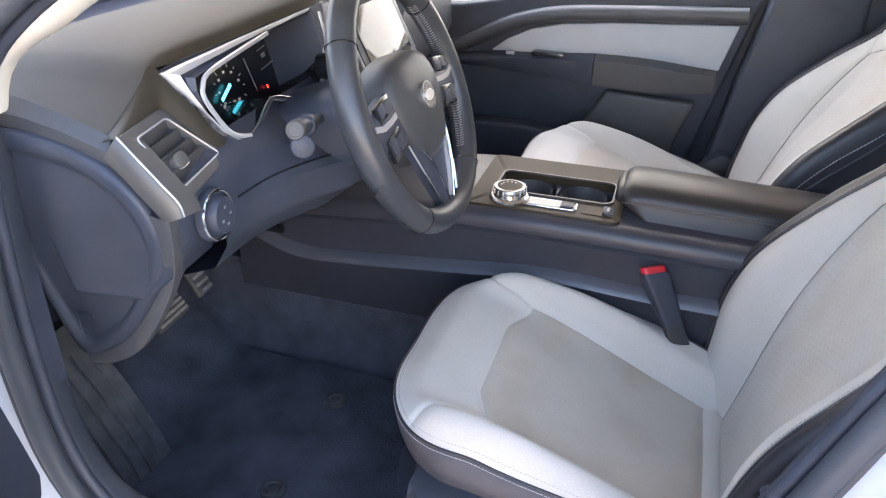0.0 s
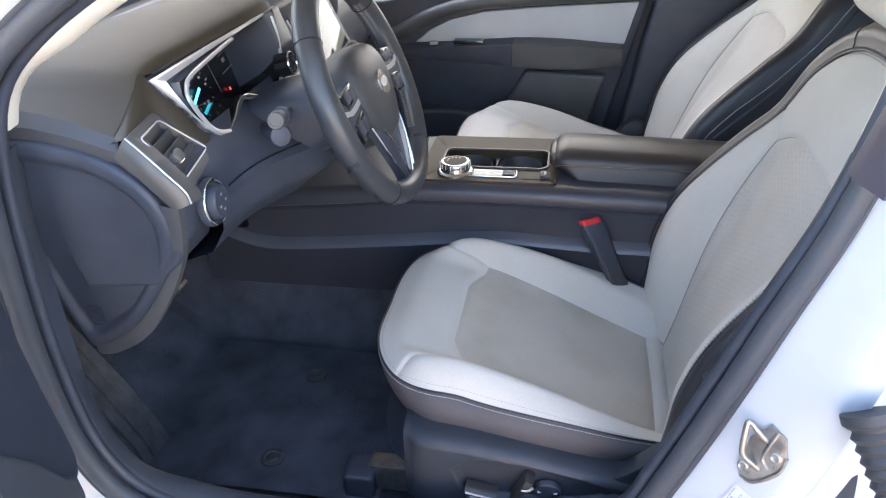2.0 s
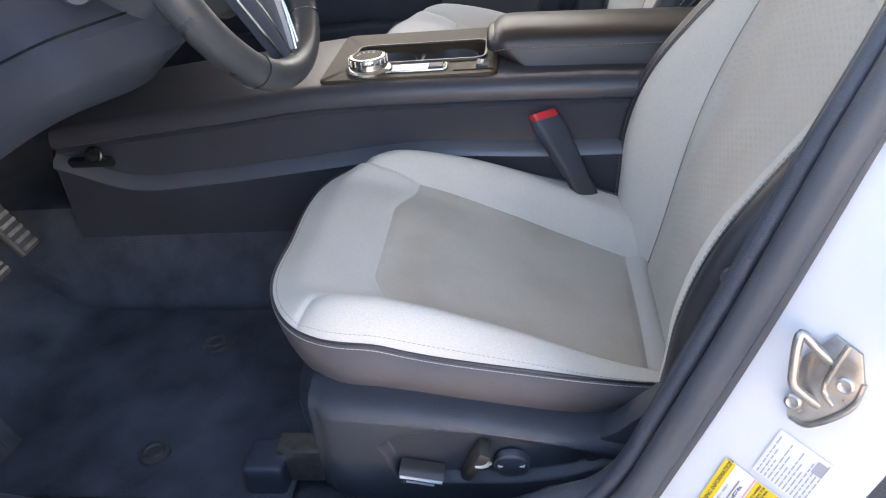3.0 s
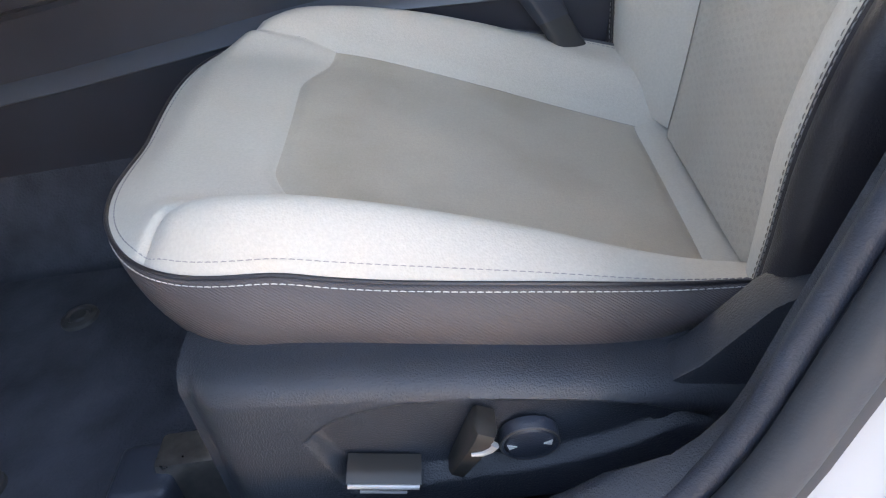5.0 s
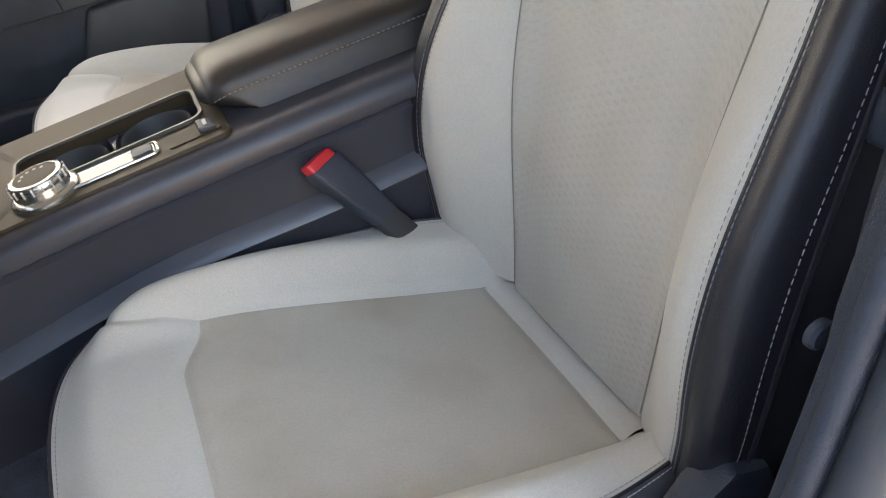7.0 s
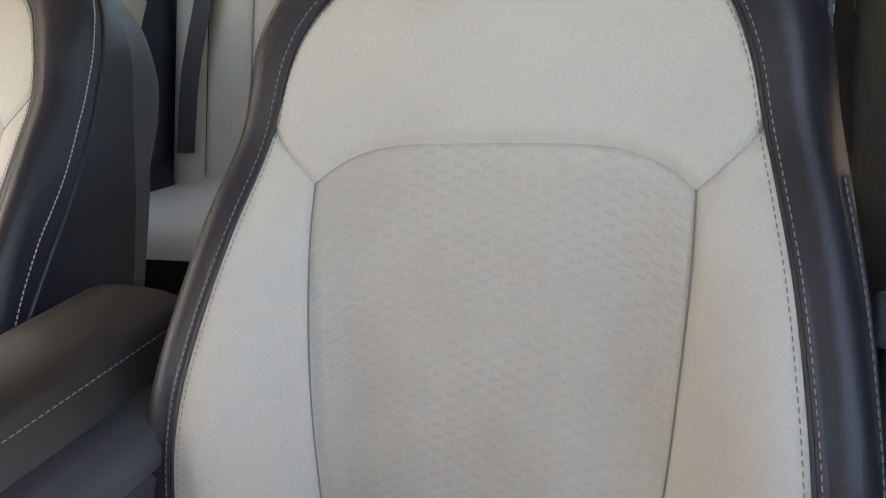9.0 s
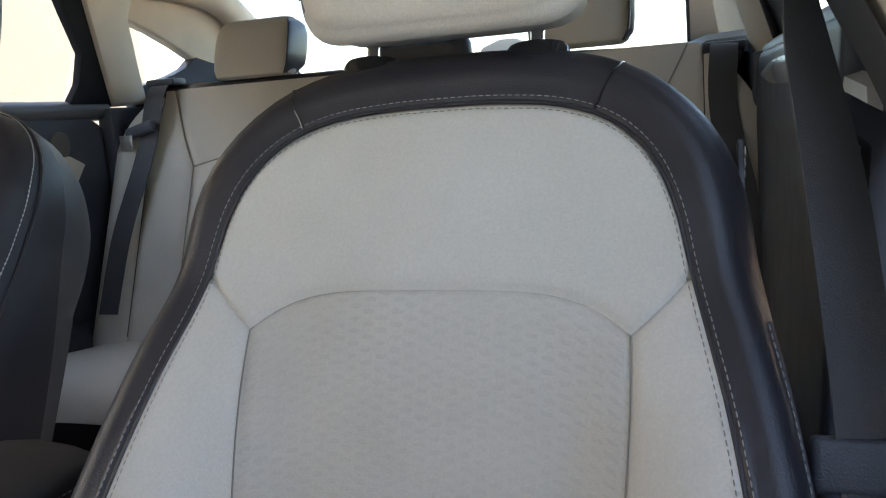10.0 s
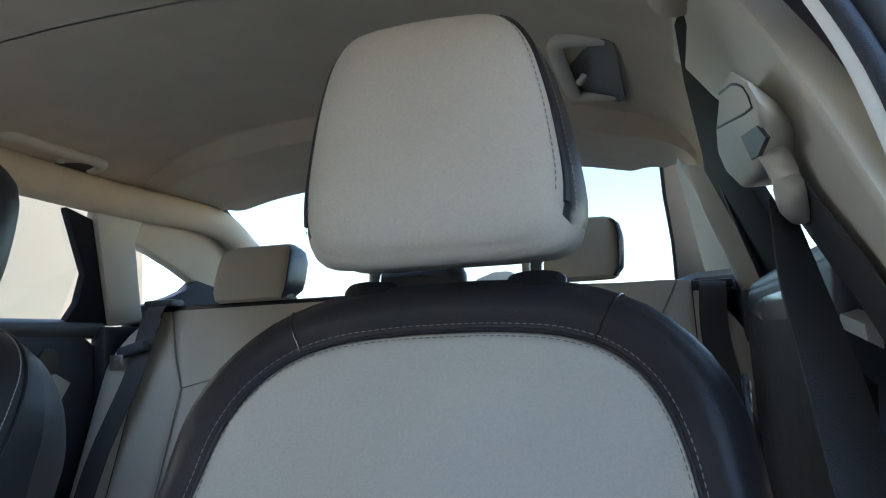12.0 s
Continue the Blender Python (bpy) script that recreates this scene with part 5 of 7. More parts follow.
dput("cluster_rim", tube([p + CN * 0.004 for p in spline([(-0.246, 0.120, 0.686), (-0.236, 0.112, 0.655), (-0.226, 0.088, 0.612), (-0.223, 0.07, 0.598)], 16)], 0.003, 8, up=CN), M_SILVER)


GO = Vector((-0.317, -0.0, 0.605))
GX = Vector((0.035, 0.999, 0)).normalized()
GU = CN.cross(GX).normalized()


def on_gauge(a, b, d=0.002):
    return GO + GX * a + GU * b + CN * d


def gauge_bar(a, b, w, h, mat, name, turn=0.0, d=0.0025):
    m = Matrix((GX, GU, CN)).transposed().to_4x4()
    dput(name, box(*on_gauge(a, b, d), w, h, 0.0006, 0, m @ Matrix.Rotation(radians(turn), 4, "Z")), mat, gauge, smooth=False)


for i in range(11):
    a = radians(230 - 26 * i)
    gauge_bar(-0.020 + 0.033 * math.cos(a), -0.002 + 0.033 * math.sin(a), 0.0055 if i % 2 == 0 else 0.0035, 0.001, M_MARK, "gauge_tick", 230 - 26 * i)
for i in range(6):
    a = radians(215 - 40 * i)
    gauge_bar(-0.020 + 0.025 * math.cos(a), -0.002 + 0.025 * math.sin(a), 0.0045, 0.0032, M_MARK, "gauge_figure", 0)
gauge_bar(-0.034, -0.003, 0.0050, 0.032, M_CYAN, "gauge_needle", -62, 0.005)
for i in range(4):
    gauge_bar(-0.044 + 0.012 * i, -0.020, 0.006, 0.0045, M_MARK, "gauge_figure")
gauge_bar(0.082, 0.006, 0.038, 0.0018, M_INK_GREY, "display_line", 8)
gauge_bar(0.080, 0.022, 0.010, 0.006, M_STITCH_DIM, "display_icon", 8)
gauge_bar(0.080, 0.032, 0.024, 0.0014, M_STITCH_DIM, "display_line", 8)
gauge_bar(0.066, -0.022, 0.0026, 0.005, M_WARN, "warning_light", 10)
gauge_bar(0.035, 0.004, 0.0012, 0.05, M_STITCH_DIM, "gauge_arc", 8)

# driver's lower face: lamp-switch corner, knee panel
dput("switch_corner", prism([(-0.40, 0.60), (-0.25, 0.603), (-0.216, 0.584), (-0.203, 0.562), (-0.206, 0.53), (-0.222, 0.485), (-0.26, 0.45), (-0.36, 0.44)], "y", -0.325, -0.235, 0.008, 3), M_PLASTIC)
sw = pose(-0.202, -0.260, 0.540, 0, 84, 0)
lamp = dput("lamp_switch", disc(sw, 0, 0, 40, top=[(0, 0), (0.031, 0), (0.031, 0.006), (0.0295, 0.009), (0.0265, 0.0095), (0.0255, 0.007), (0.0225, 0.007), (0.0215, 0.017), (0.019, 0.0195), (0, 0.0195)]), M_PLASTIC, label="black rotary lamp switch")
dput("switch_ring", tube([sw @ Vector((0.0283 * math.cos(q), 0.0283 * math.sin(q), 0.0095)) for q in (2 * math.pi * j / 48 for j in range(48))], 0.0016, 8, closed=True, up=(1, 0, 0)), M_CHROME, lamp)
for dy_, dz_ in ((0, 0.010), (0.008, 0), (-0.008, -0.004), (0, -0.010)):
    dput("switch_mark", box(*(sw @ Vector((-dz_, dy_, 0.0198))), 0.0006, 0.004, 0.003), M_STITCH_DIM, lamp)
dput("vent_housing", prism([(-0.42, 0.635), (-0.30, 0.640), (-0.262, 0.628), (-0.245, 0.60), (-0.26, 0.55), (-0.42, 0.55)], "y", -0.322, -0.20, 0.006), M_PLASTIC)
dput("trunk_button", box(-0.214, -0.303, 0.535, 0.012, 0.018, 0.042, 0.004), M_PLASTIC)


def knee(u, v):
    """The panel that swells round the steering column."""
    y = lerp(-0.250, 0.235, u)
    bulge = math.exp(-((y - 0.0) / 0.105) ** 2)
    pts = [(-0.245, 0.600), (-0.222, 0.588), (-0.205 + 0.035 * bulge, 0.570), (-0.190 + 0.075 * bulge, 0.535), (-0.195 + 0.075 * bulge, 0.495), (-0.215 + 0.04 * bulge, 0.462 - 0.010 * bulge), (-0.27, 0.440), (-0.36, 0.430), (-0.50, 0.435)]
    k = v * (len(pts) - 1)
    i = min(len(pts) - 2, int(k))
    x, z = Vector(pts[i]).lerp(Vector(pts[i + 1]), k - i)
    drop = -0.035 * smooth_step(0.02, 0.2, y)
    return (x - 0.02 * smooth_step(0.1, 0.22, y), y, z + drop * v)


dput("knee_panel", grid(knee, [i / 40 for i in range(41)], [i / 32 for i in range(33)]), M_PLASTIC)
dput("panel_joint", tube([Vector(knee(u, 0.34)) + Vector((0.001, 0, 0)) for u in [i / 30 for i in range(2, 24)]], 0.0015, 5), M_GLOSS)

# middle stack with screen and vents
stack = dput("console_tower", prism([(-0.50, 0.34), (-0.40, 0.40), (-0.335, 0.44), (-0.275, 0.60), (-0.268, 0.685), (-0.32, 0.70), (-0.6, 0.66)], "y", 0.16, 0.585, 0.012, 3), M_PLASTIC)
SN = Vector((0.90, 0, 0.43)).normalized()
screen_m = Matrix.Translation((-0.250, 0.375, 0.592)) @ Matrix((Vector((0, 1, 0)), SN.cross(Vector((0, 1, 0))), SN)).transposed().to_4x4()


def screen_piece(name, w, h, r, d0, d1, mat, cx=0.0, cy=0.0, parent=stack, label=""):
    bm = prism(round_rect(w, h, r, cx=cx, cy=cy), "z", d0, d1, 0.0015)
    bmesh.ops.transform(bm, matrix=screen_m, verts=bm.verts[:])
    return dput(name, bm, mat, parent, label)


screen_piece("stack_frame", 0.235, 0.155, 0.012, -0.012, 0.006, M_SILVER, label="satin silver screen surround")
screen_piece("stack_panel", 0.222, 0.142, 0.008, 0.005, 0.0085, M_PLASTIC)
screen_piece("touch_screen", 0.185, 0.108, 0.004, 0.008, 0.0105, M_SCREEN, cy=0.01, label="glossy dark touch screen")
for i in range(9):
    screen_piece("stack_button", 0.016, 0.010, 0.002, 0.008, 0.0115, M_PLASTIC, cx=-0.09 + 0.0225 * i, cy=-0.058)
for s in (-1, 1):
    screen_piece("centre_vent", 0.09, 0.052, 0.008, -0.02, 0.003, M_GLOSS, cx=s * 0.062, cy=0.108)
    for i in range(4):
        screen_piece("vent_louvre", 0.084, 0.006, 0.002, 0.0, 0.006, M_PLASTIC, cx=s * 0.062, cy=0.090 + 0.012 * i)
    screen_piece("vent_trim", 0.008, 0.056, 0.003, -0.01, 0.007, M_SILVER, cx=s * 0.112, cy=0.108)
start = pose(-0.205, 0.082, 0.622, 0, 76, 0)
st = dput("start_button", disc(start, 0, 0, 32, top=[(0, -0.02), (0.019, -0.02), (0.019, 0.003), (0.0165, 0.0045), (0.0145, 0.002), (0.013, 0.004), (0, 0.0045)]), M_GLOSS)
dput("button_ring", tube([start @ Vector((0.0168 * math.cos(q), 0.0168 * math.sin(q), 0.004)) for q in (2 * math.pi * j / 36 for j in range(36))], 0.0018, 6, closed=True, up=(1, 0, 0)), M_CHROME, st)
dput("tower_flank", prism([(-0.30, 0.42), (-0.235, 0.58), (-0.225, 0.64), (-0.245, 0.695), (-0.35, 0.69), (-0.40, 0.5)], "y", 0.10, 0.165, 0.006), M_PLASTIC)
# passenger's side of the dash
dput("glove_box", loft([[(-0.80, y, 0.58), (-0.34, y, 0.665), (-0.318, y, 0.64), (-0.345, y, 0.58), (-0.33, y, 0.55), (-0.325, y, 0.47), (-0.36, y, 0.40), (-0.6, y, 0.37), (-0.85, y, 0.38)] for y in (0.58, 0.7, 0.85, 1.0, 1.075)]), M_PLASTIC_SOFT)
dput("dash_core", prism([(-0.95, 0.58), (-0.40, 0.64), (-0.34, 0.60), (-0.36, 0.46), (-0.60, 0.42), (-0.95, 0.42)], "y", -0.30, 0.60), M_PLASTIC)

# ---- steering wheel ----
WO, WY = Vector((-0.060, 0.014, 0.607)), Vector((0, 1, 0))
WU, WN = Vector((-0.363, 0, 0.932)).normalized(), Vector((0.932, 0, 0.363)).normalized()
wheel = thing("steering_wheel", "black leather steering wheel with silver lower spokes", "steering wheel", WO)


def wp(a, b, d=0.0):
    """A place on the wheel: a to the right, b up its face, d towards the driver."""
    return (WY * a + WU * b + WN * d) * 0.93


def wput(name, bm, mat, parent=wheel, label="", **kw):
    return part(name, bm, mat, parent, label, **kw)


rim_rings = []
RN = 96
for i in range(RN):
    a = 2 * math.pi * i / RN
    fatness = 0.0182 + 0.0022 * math.exp(-((math.degrees(a) % 180 - 0) / 25) ** 2) + 0.0022 * math.exp(-((math.degrees(a) % 180 - 180) / 25) ** 2)
    flat = 1 - 0.03 * max(0, -math.sin(a)) ** 6
    rim_rings.append([wp(math.cos(a) * (0.181 * flat + fatness * math.cos(q)), math.sin(a) * (0.181 * flat + fatness * math.cos(q)), 0.0200 * math.sin(q)) for q in (2 * math.pi * j / 18 for j in range(18))])
bm = bmesh.new()
R = [[bm.verts.new(p) for p in ring] for ring in rim_rings]
for i in range(RN):
    for j in range(18):
        bm.faces.new((R[i][j], R[(i + 1) % RN][j], R[(i + 1) % RN][(j + 1) % 18], R[i][(j + 1) % 18]))
M_RIM = material("worn black leather", (0.045, 0.047, 0.052), 0.34, grain=0.25, grain_size=0.0016, mottle=0.2, mottle_size=0.04, rough_vary=0.08)
rim = wput("rim", bm, M_RIM)
for i0, i1 in ((84, 108), (36, 60)):
    bm = bmesh.new()
    for i in [i0 + 0.4 * k for k in range(int((i1 - i0) / 0.4))]:
        a = 2 * math.pi * i / RN
        for s in (1, -1):
            c, d = (0.181 - 0.0185) - 0.0006, s * 0.0025
            p0 = wp(math.cos(a) * c, math.sin(a) * c, 0.001 * s)
            p1 = wp(math.cos(a + 0.012) * (c + 0.0006), math.sin(a + 0.012) * (c + 0.0006), s * 0.007)
            side = (p1 - p0).normalized().cross(wp(math.cos(a), math.sin(a))).normalized() * 0.0007
            o = wp(math.cos(a), math.sin(a)) * -0.0007
            f = [bm.verts.new(p0 + side), bm.verts.new(p0 + o), bm.verts.new(p0 - side)]
            g = [bm.verts.new(p1 + side), bm.verts.new(p1 + o), bm.verts.new(p1 - side)]
            bm.faces.new((f[0], g[0], g[1], f[1]))
            bm.faces.new((f[1], g[1], g[2], f[2]))
    wput("rim_lacing", bm, M_STITCH_DIM, rim, "grey laced stitching", smooth=False)
for ang in (38, 142, 232, 308):
    a = radians(ang)
    pts = [wp(math.cos(a) * (0.181 + 0.0192 * math.cos(q)), math.sin(a) * (0.181 + 0.0192 * math.cos(q)), 0.0207 * math.sin(q)) for q in (2 * math.pi * j / 24 for j in range(24))]
    wput("rim_seam", tube(pts, 0.0008, 5, closed=True, up=wp(math.cos(a), math.sin(a))), M_GLOSS, rim)
# hub
hub_out = [(0.0, 0.068), (0.045, 0.064), (0.080, 0.046), (0.091, 0.012), (0.082, -0.026), (0.062, -0.062), (0.040, -0.083), (0.0, -0.091)]
hub_line = spline([Vector((a, b, 0)) for a, b in hub_out] + [Vector((-a, b, 0)) for a, b in reversed(hub_out[1:-1])], 72, closed=True)
rings = []
for k, d in ((1.0, -0.035), (1.0, -0.010), (0.985, 0.002), (0.93, 0.011), (0.8, 0.018), (0.55, 0.023), (0.25, 0.025), (0.02, 0.0252)):
    rings.append([wp(p.x * k, lerp(-0.008, p.y, k), d) for p in hub_line])
wput("hub_cover", loft(rings), material("hub skin", (0.056, 0.057, 0.060), 0.42, grain=0.4, grain_size=0.0013, mottle=0.15), label="black grained hub cover")
em = Matrix.Translation(wp(0.0, 0.0, 0.0255)) @ Matrix((WY, WU, WN)).transposed().to_4x4()
bm = disc(em, 0.0185, 0.004, 36, 0.001)
wput("emblem", bm, M_EMBLEM, label="plain round metallic emblem")
wput("emblem_centre", disc(em @ Matrix.Diagonal((1.25, 0.62, 1, 1)), 0.0118, 0.0046, 32, 0.0005), material("emblem enamel", (0.78, 0.70, 0.64), 0.35))
for s in (1, -1):
    # side spokes with switch pods
    spoke = loft([[wp(s * x, y + h, d + t) for h, t in ((-w, -0.012), (-w, 0.004), (-w * 0.6, 0.010), (w * 0.6, 0.010), (w, 0.004), (w, -0.012))] for x, y, w, d in ((0.060, -0.004, 0.040, 0.0), (0.10, -0.006, 0.036, 0.001), (0.14, -0.008, 0.030, 0.001), (0.170, -0.006, 0.026, -0.002))])
    sp = wput("spoke", spoke, M_PLASTIC)
    wput("spoke_trim", loft([[wp(s * x, y + h, 0.012) for h in (-0.004, 0.004)] + [wp(s * x, y + h, 0.004) for h in (0.004, -0.004)] for x, y in ((0.088, 0.002), (0.11, -0.001), (0.135, -0.002), (0.158, 0.004))]), M_SILVER, sp, "satin silver spoke trim")
    for yy, hh in ((0.020, 0.022), (-0.030, 0.030)):
        bm = box(0, 0, 0, 0.046, hh, 0.006, 0.0025, segments=2)
        bmesh.ops.transform(bm, matrix=Matrix.Translation(wp(s * 0.117, yy, 0.0095)) @ Matrix((WY, WU, WN)).transposed().to_4x4() @ Matrix.Rotation(s * radians(-10), 4, "Z"), verts=bm.verts[:])
        pod = wput("switch_pod", bm, M_GLOSS, sp)
        for k in (-1, 1):
            bm = box(0, 0, 0, 0.018, hh * 0.66, 0.0022, 0.0009)
            bmesh.ops.transform(bm, matrix=Matrix.Translation(wp(s * (0.117 + k * 0.0105), yy, 0.0130)) @ Matrix((WY, WU, WN)).transposed().to_4x4() @ Matrix.Rotation(s * radians(-10), 4, "Z"), verts=bm.verts[:])
            wput("wheel_switch", bm, M_PLASTIC, sp)
    # wedge on each side of the lower spoke, with a dark inset
    wedge = [[(0.050, -0.060, 0.010), (0.074, -0.048, 0.004)], [(0.036, -0.092, 0.012), (0.060, -0.088, 0.004)], [(0.022, -0.128, 0.009), (0.043, -0.130, 0.003)], [(0.010, -0.158, 0.004), (0.026, -0.164, 0.001)]]
    # left wedge is silver too; its turned-away darkness is put into the colour
    face = wput("lower_trim", loft([[wp(s * a0, b0, d0), wp(s * lerp(a0, a1, 0.5), lerp(b0, b1, 0.5), lerp(d0, d1, 0.5) + 0.002), wp(s * a1, b1, d1), wp(s * a1, b1, d1 - 0.010), wp(s * a0, b0, d0 - 0.010)] for (a0, b0, d0), (a1, b1, d1) in wedge]), M_SILVER if s > 0 else M_PLASTIC, label="lower spoke face with a bright edge")
    wput("trim_edge", tube([wp(s * a, b, d + 0.001) for a, b, d in spline([(0.075, -0.046, 0.005), (0.062, -0.088, 0.006), (0.045, -0.130, 0.005), (0.028, -0.164, 0.003), (0.014, -0.166, 0.004)], 20)], 0.0018, 8, up=WN), M_CHROME, face)
    wput("trim_edge", tube([wp(s * a, b, d + 0.002) for a, b, d in spline([(0.052, -0.056, 0.010), (0.036, -0.092, 0.013), (0.022, -0.128, 0.010), (0.009, -0.160, 0.005)], 20)], 0.0013, 8, up=WN), M_CHROME, face)
wput("lower_spoke", loft([[wp(-w, y, d - 0.014), wp(-w, y, d), wp(0, y, d + 0.002), wp(w, y, d), wp(w, y, d - 0.014)] for y, w, d in ((-0.060, 0.062, 0.006), (-0.085, 0.050, 0.006), (-0.125, 0.033, 0.003), (-0.155, 0.020, -0.001), (-0.172, 0.020, -0.004))]), M_PLASTIC, label="black lower spoke")

# column shroud and stalks
column = thing("steering_column", "black steering column shroud with stalks", "steering column", (-0.16, 0, 0.57))
CO = Vector((-0.16, 0, 0.57))
rings = []
for d, w, h, lift in ((-0.22, 0.10, 0.075, -0.01), (-0.16, 0.09, 0.070, -0.004), (-0.11, 0.082, 0.062, 0.0), (-0.05, 0.074, 0.056, 0.0), (-0.034, 0.068, 0.050, 0.0)):
    rings.append([WO + wp(w * math.copysign(abs(math.cos(q)) ** 0.7, math.cos(q)), lift - 0.006 + h * math.copysign(abs(math.sin(q)) ** 0.7, math.sin(q)), d) - CO for q in (2 * math.pi * j / 40 for j in range(40))])
part("shroud", loft(rings), M_PLASTIC, column)
for s in (-1, 1):
    base = Vector((-0.165, s * 0.050, 0.590)) - CO
    tip = Vector((-0.130, s * 0.180, 0.622)) - CO
    arm_ = part("stalk", tube([base, base.lerp(tip, 0.5) + WN * 0.004, base.lerp(tip, 0.8), tip], lambda t: 0.007 + 0.004 * smooth_step(0.3, 0.75, t), 14, up=WN), M_PLASTIC, column)
    q = (tip - base).normalized()
    mm = Matrix.Translation(tip - q * 0.004) @ q.to_track_quat("Z", "Y").to_matrix().to_4x4()
    part("stalk_knob", disc(mm, 0, 0, 28, top=[(0, 0), (0.0115, 0), (0.0115, 0.010), (0.0102, 0.0122), (0.0078, 0.0122), (0.0072, 0.0112), (0, 0.0112)]), M_TAUPE_DARK, arm_, "dark grey stalk end knob")
    part("stalk_collar", disc(Matrix.Translation(base.lerp(tip, 0.55)) @ q.to_track_quat("Z", "Y").to_matrix().to_4x4(), 0.013, 0.022, 28, 0.003), M_PLASTIC, arm_)
knob_m = Matrix.Translation(Vector((-0.148, -0.138, 0.586)) - CO) @ Vector((0.55, -0.78, 0.2)).to_track_quat("Z", "Y").to_matrix().to_4x4()
part("column_lever", disc(knob_m, 0, 0, 28, top=[(0, -0.10), (0.010, -0.10), (0.010, 0.0), (0.0145, 0.004), (0.0155, 0.010), (0.0135, 0.015), (0.006, 0.0175), (0, 0.018)]), M_PLASTIC, column)
for dx_ in (0, 0.012):
    part("paddle", box(*(WO + wp(-0.085 - dx_, -0.012, -0.04) - CO), 0.006, 0.012, 0.06, 0.003, Matrix((WY, WU, WN)).transposed().to_4x4() @ Matrix.Rotation(radians(90), 4, "X")), M_GLOSS, column)

# ---- pedals and foot rest ----
def build_pedal(name, label, at, w, h, ribs, lean_x):
    p = thing(name, label, "pedal", at)
    m = Euler((0, radians(lean_x), 0)).to_matrix().to_4x4()
    part("pedal_pad", box(0, 0, 0, 0.012, w, h, 0.005, m, 3), M_PEDAL, p)
    for i in range(ribs):
        z = lerp(-h / 2 + 0.008, h / 2 - 0.008, i / (ribs - 1))
        part("pedal_rib", box(*(m @ Vector((0.0075, 0, z))), 0.004, w - 0.008, h / ribs * 0.45, 0.0014, m), M_PEDAL_RIB, p)
    part("pedal_arm", tube([m @ Vector((-0.006, 0, 0.0)), m @ Vector((-0.04, 0, 0.06)), m @ Vector((-0.09, 0.0, 0.20))], 0.009, 8), M_STEEL, p)
    return p


build_pedal("brake_pedal", "ribbed rubber brake pedal", (-0.505, -0.012, 0.197), 0.082, 0.062, 6, -38)
build_pedal("accelerator_pedal", "narrow ribbed accelerator pedal", (-0.515, 0.088, 0.215), 0.042, 0.10, 7, -30)
rest = thing("foot_rest", "scuffed black plastic foot rest", "foot rest", (-0.50, -0.19, 0.10))
fr = loft([[(x, y, z) for x, y, z in ((px - 0.03, -0.265, pz), (px, -0.262, pz + 0.006), (px + 0.01, -0.14, pz + 0.006), (px - 0.02, -0.132, pz - 0.01), (px - 0.08, -0.14, pz - 0.03), (px - 0.08, -0.265, pz - 0.03))] for px, pz in ((-0.44, -0.015), (-0.46, 0.04), (-0.50, 0.12), (-0.55, 0.20), (-0.575, 0.24))])
bmesh.ops.translate(fr, vec=(0.50, 0.19, -0.10), verts=fr.verts[:])
part("rest_body", fr, M_DEAD, rest)
for i in range(4):
    y = -0.24 + 0.026 * i
    part("rest_rib", tube([Vector((px + 0.50, y + 0.19, pz - 0.10)) for px, pz in ((-0.437, -0.002), (-0.453, 0.05), (-0.493, 0.13), (-0.543, 0.21))], 0.003, 6), M_DEAD, rest)


# ---- cabin sides: doors, pillars, windows ----
def side_y(z, s):
    """The inner face of the cabin's side at a height; s is +1 for the passenger's side."""
    return C + s * (0.70 - 0.5 * (z - 0.72))


def side_panel(name, outline, mat, s, proud=0.0, thick=0.02, parent=None, label="", bevel=0.004):
    bm = prism(outline, "y", -thick / 2, thick / 2, bevel)
    for v in bm.verts:
        v.co.y = side_y(v.co.z, s) - s * (proud - (0.022 if s < 0 else 0) - thick / 2) + v.co.y
    return part(name, bm, mat, parent, label)


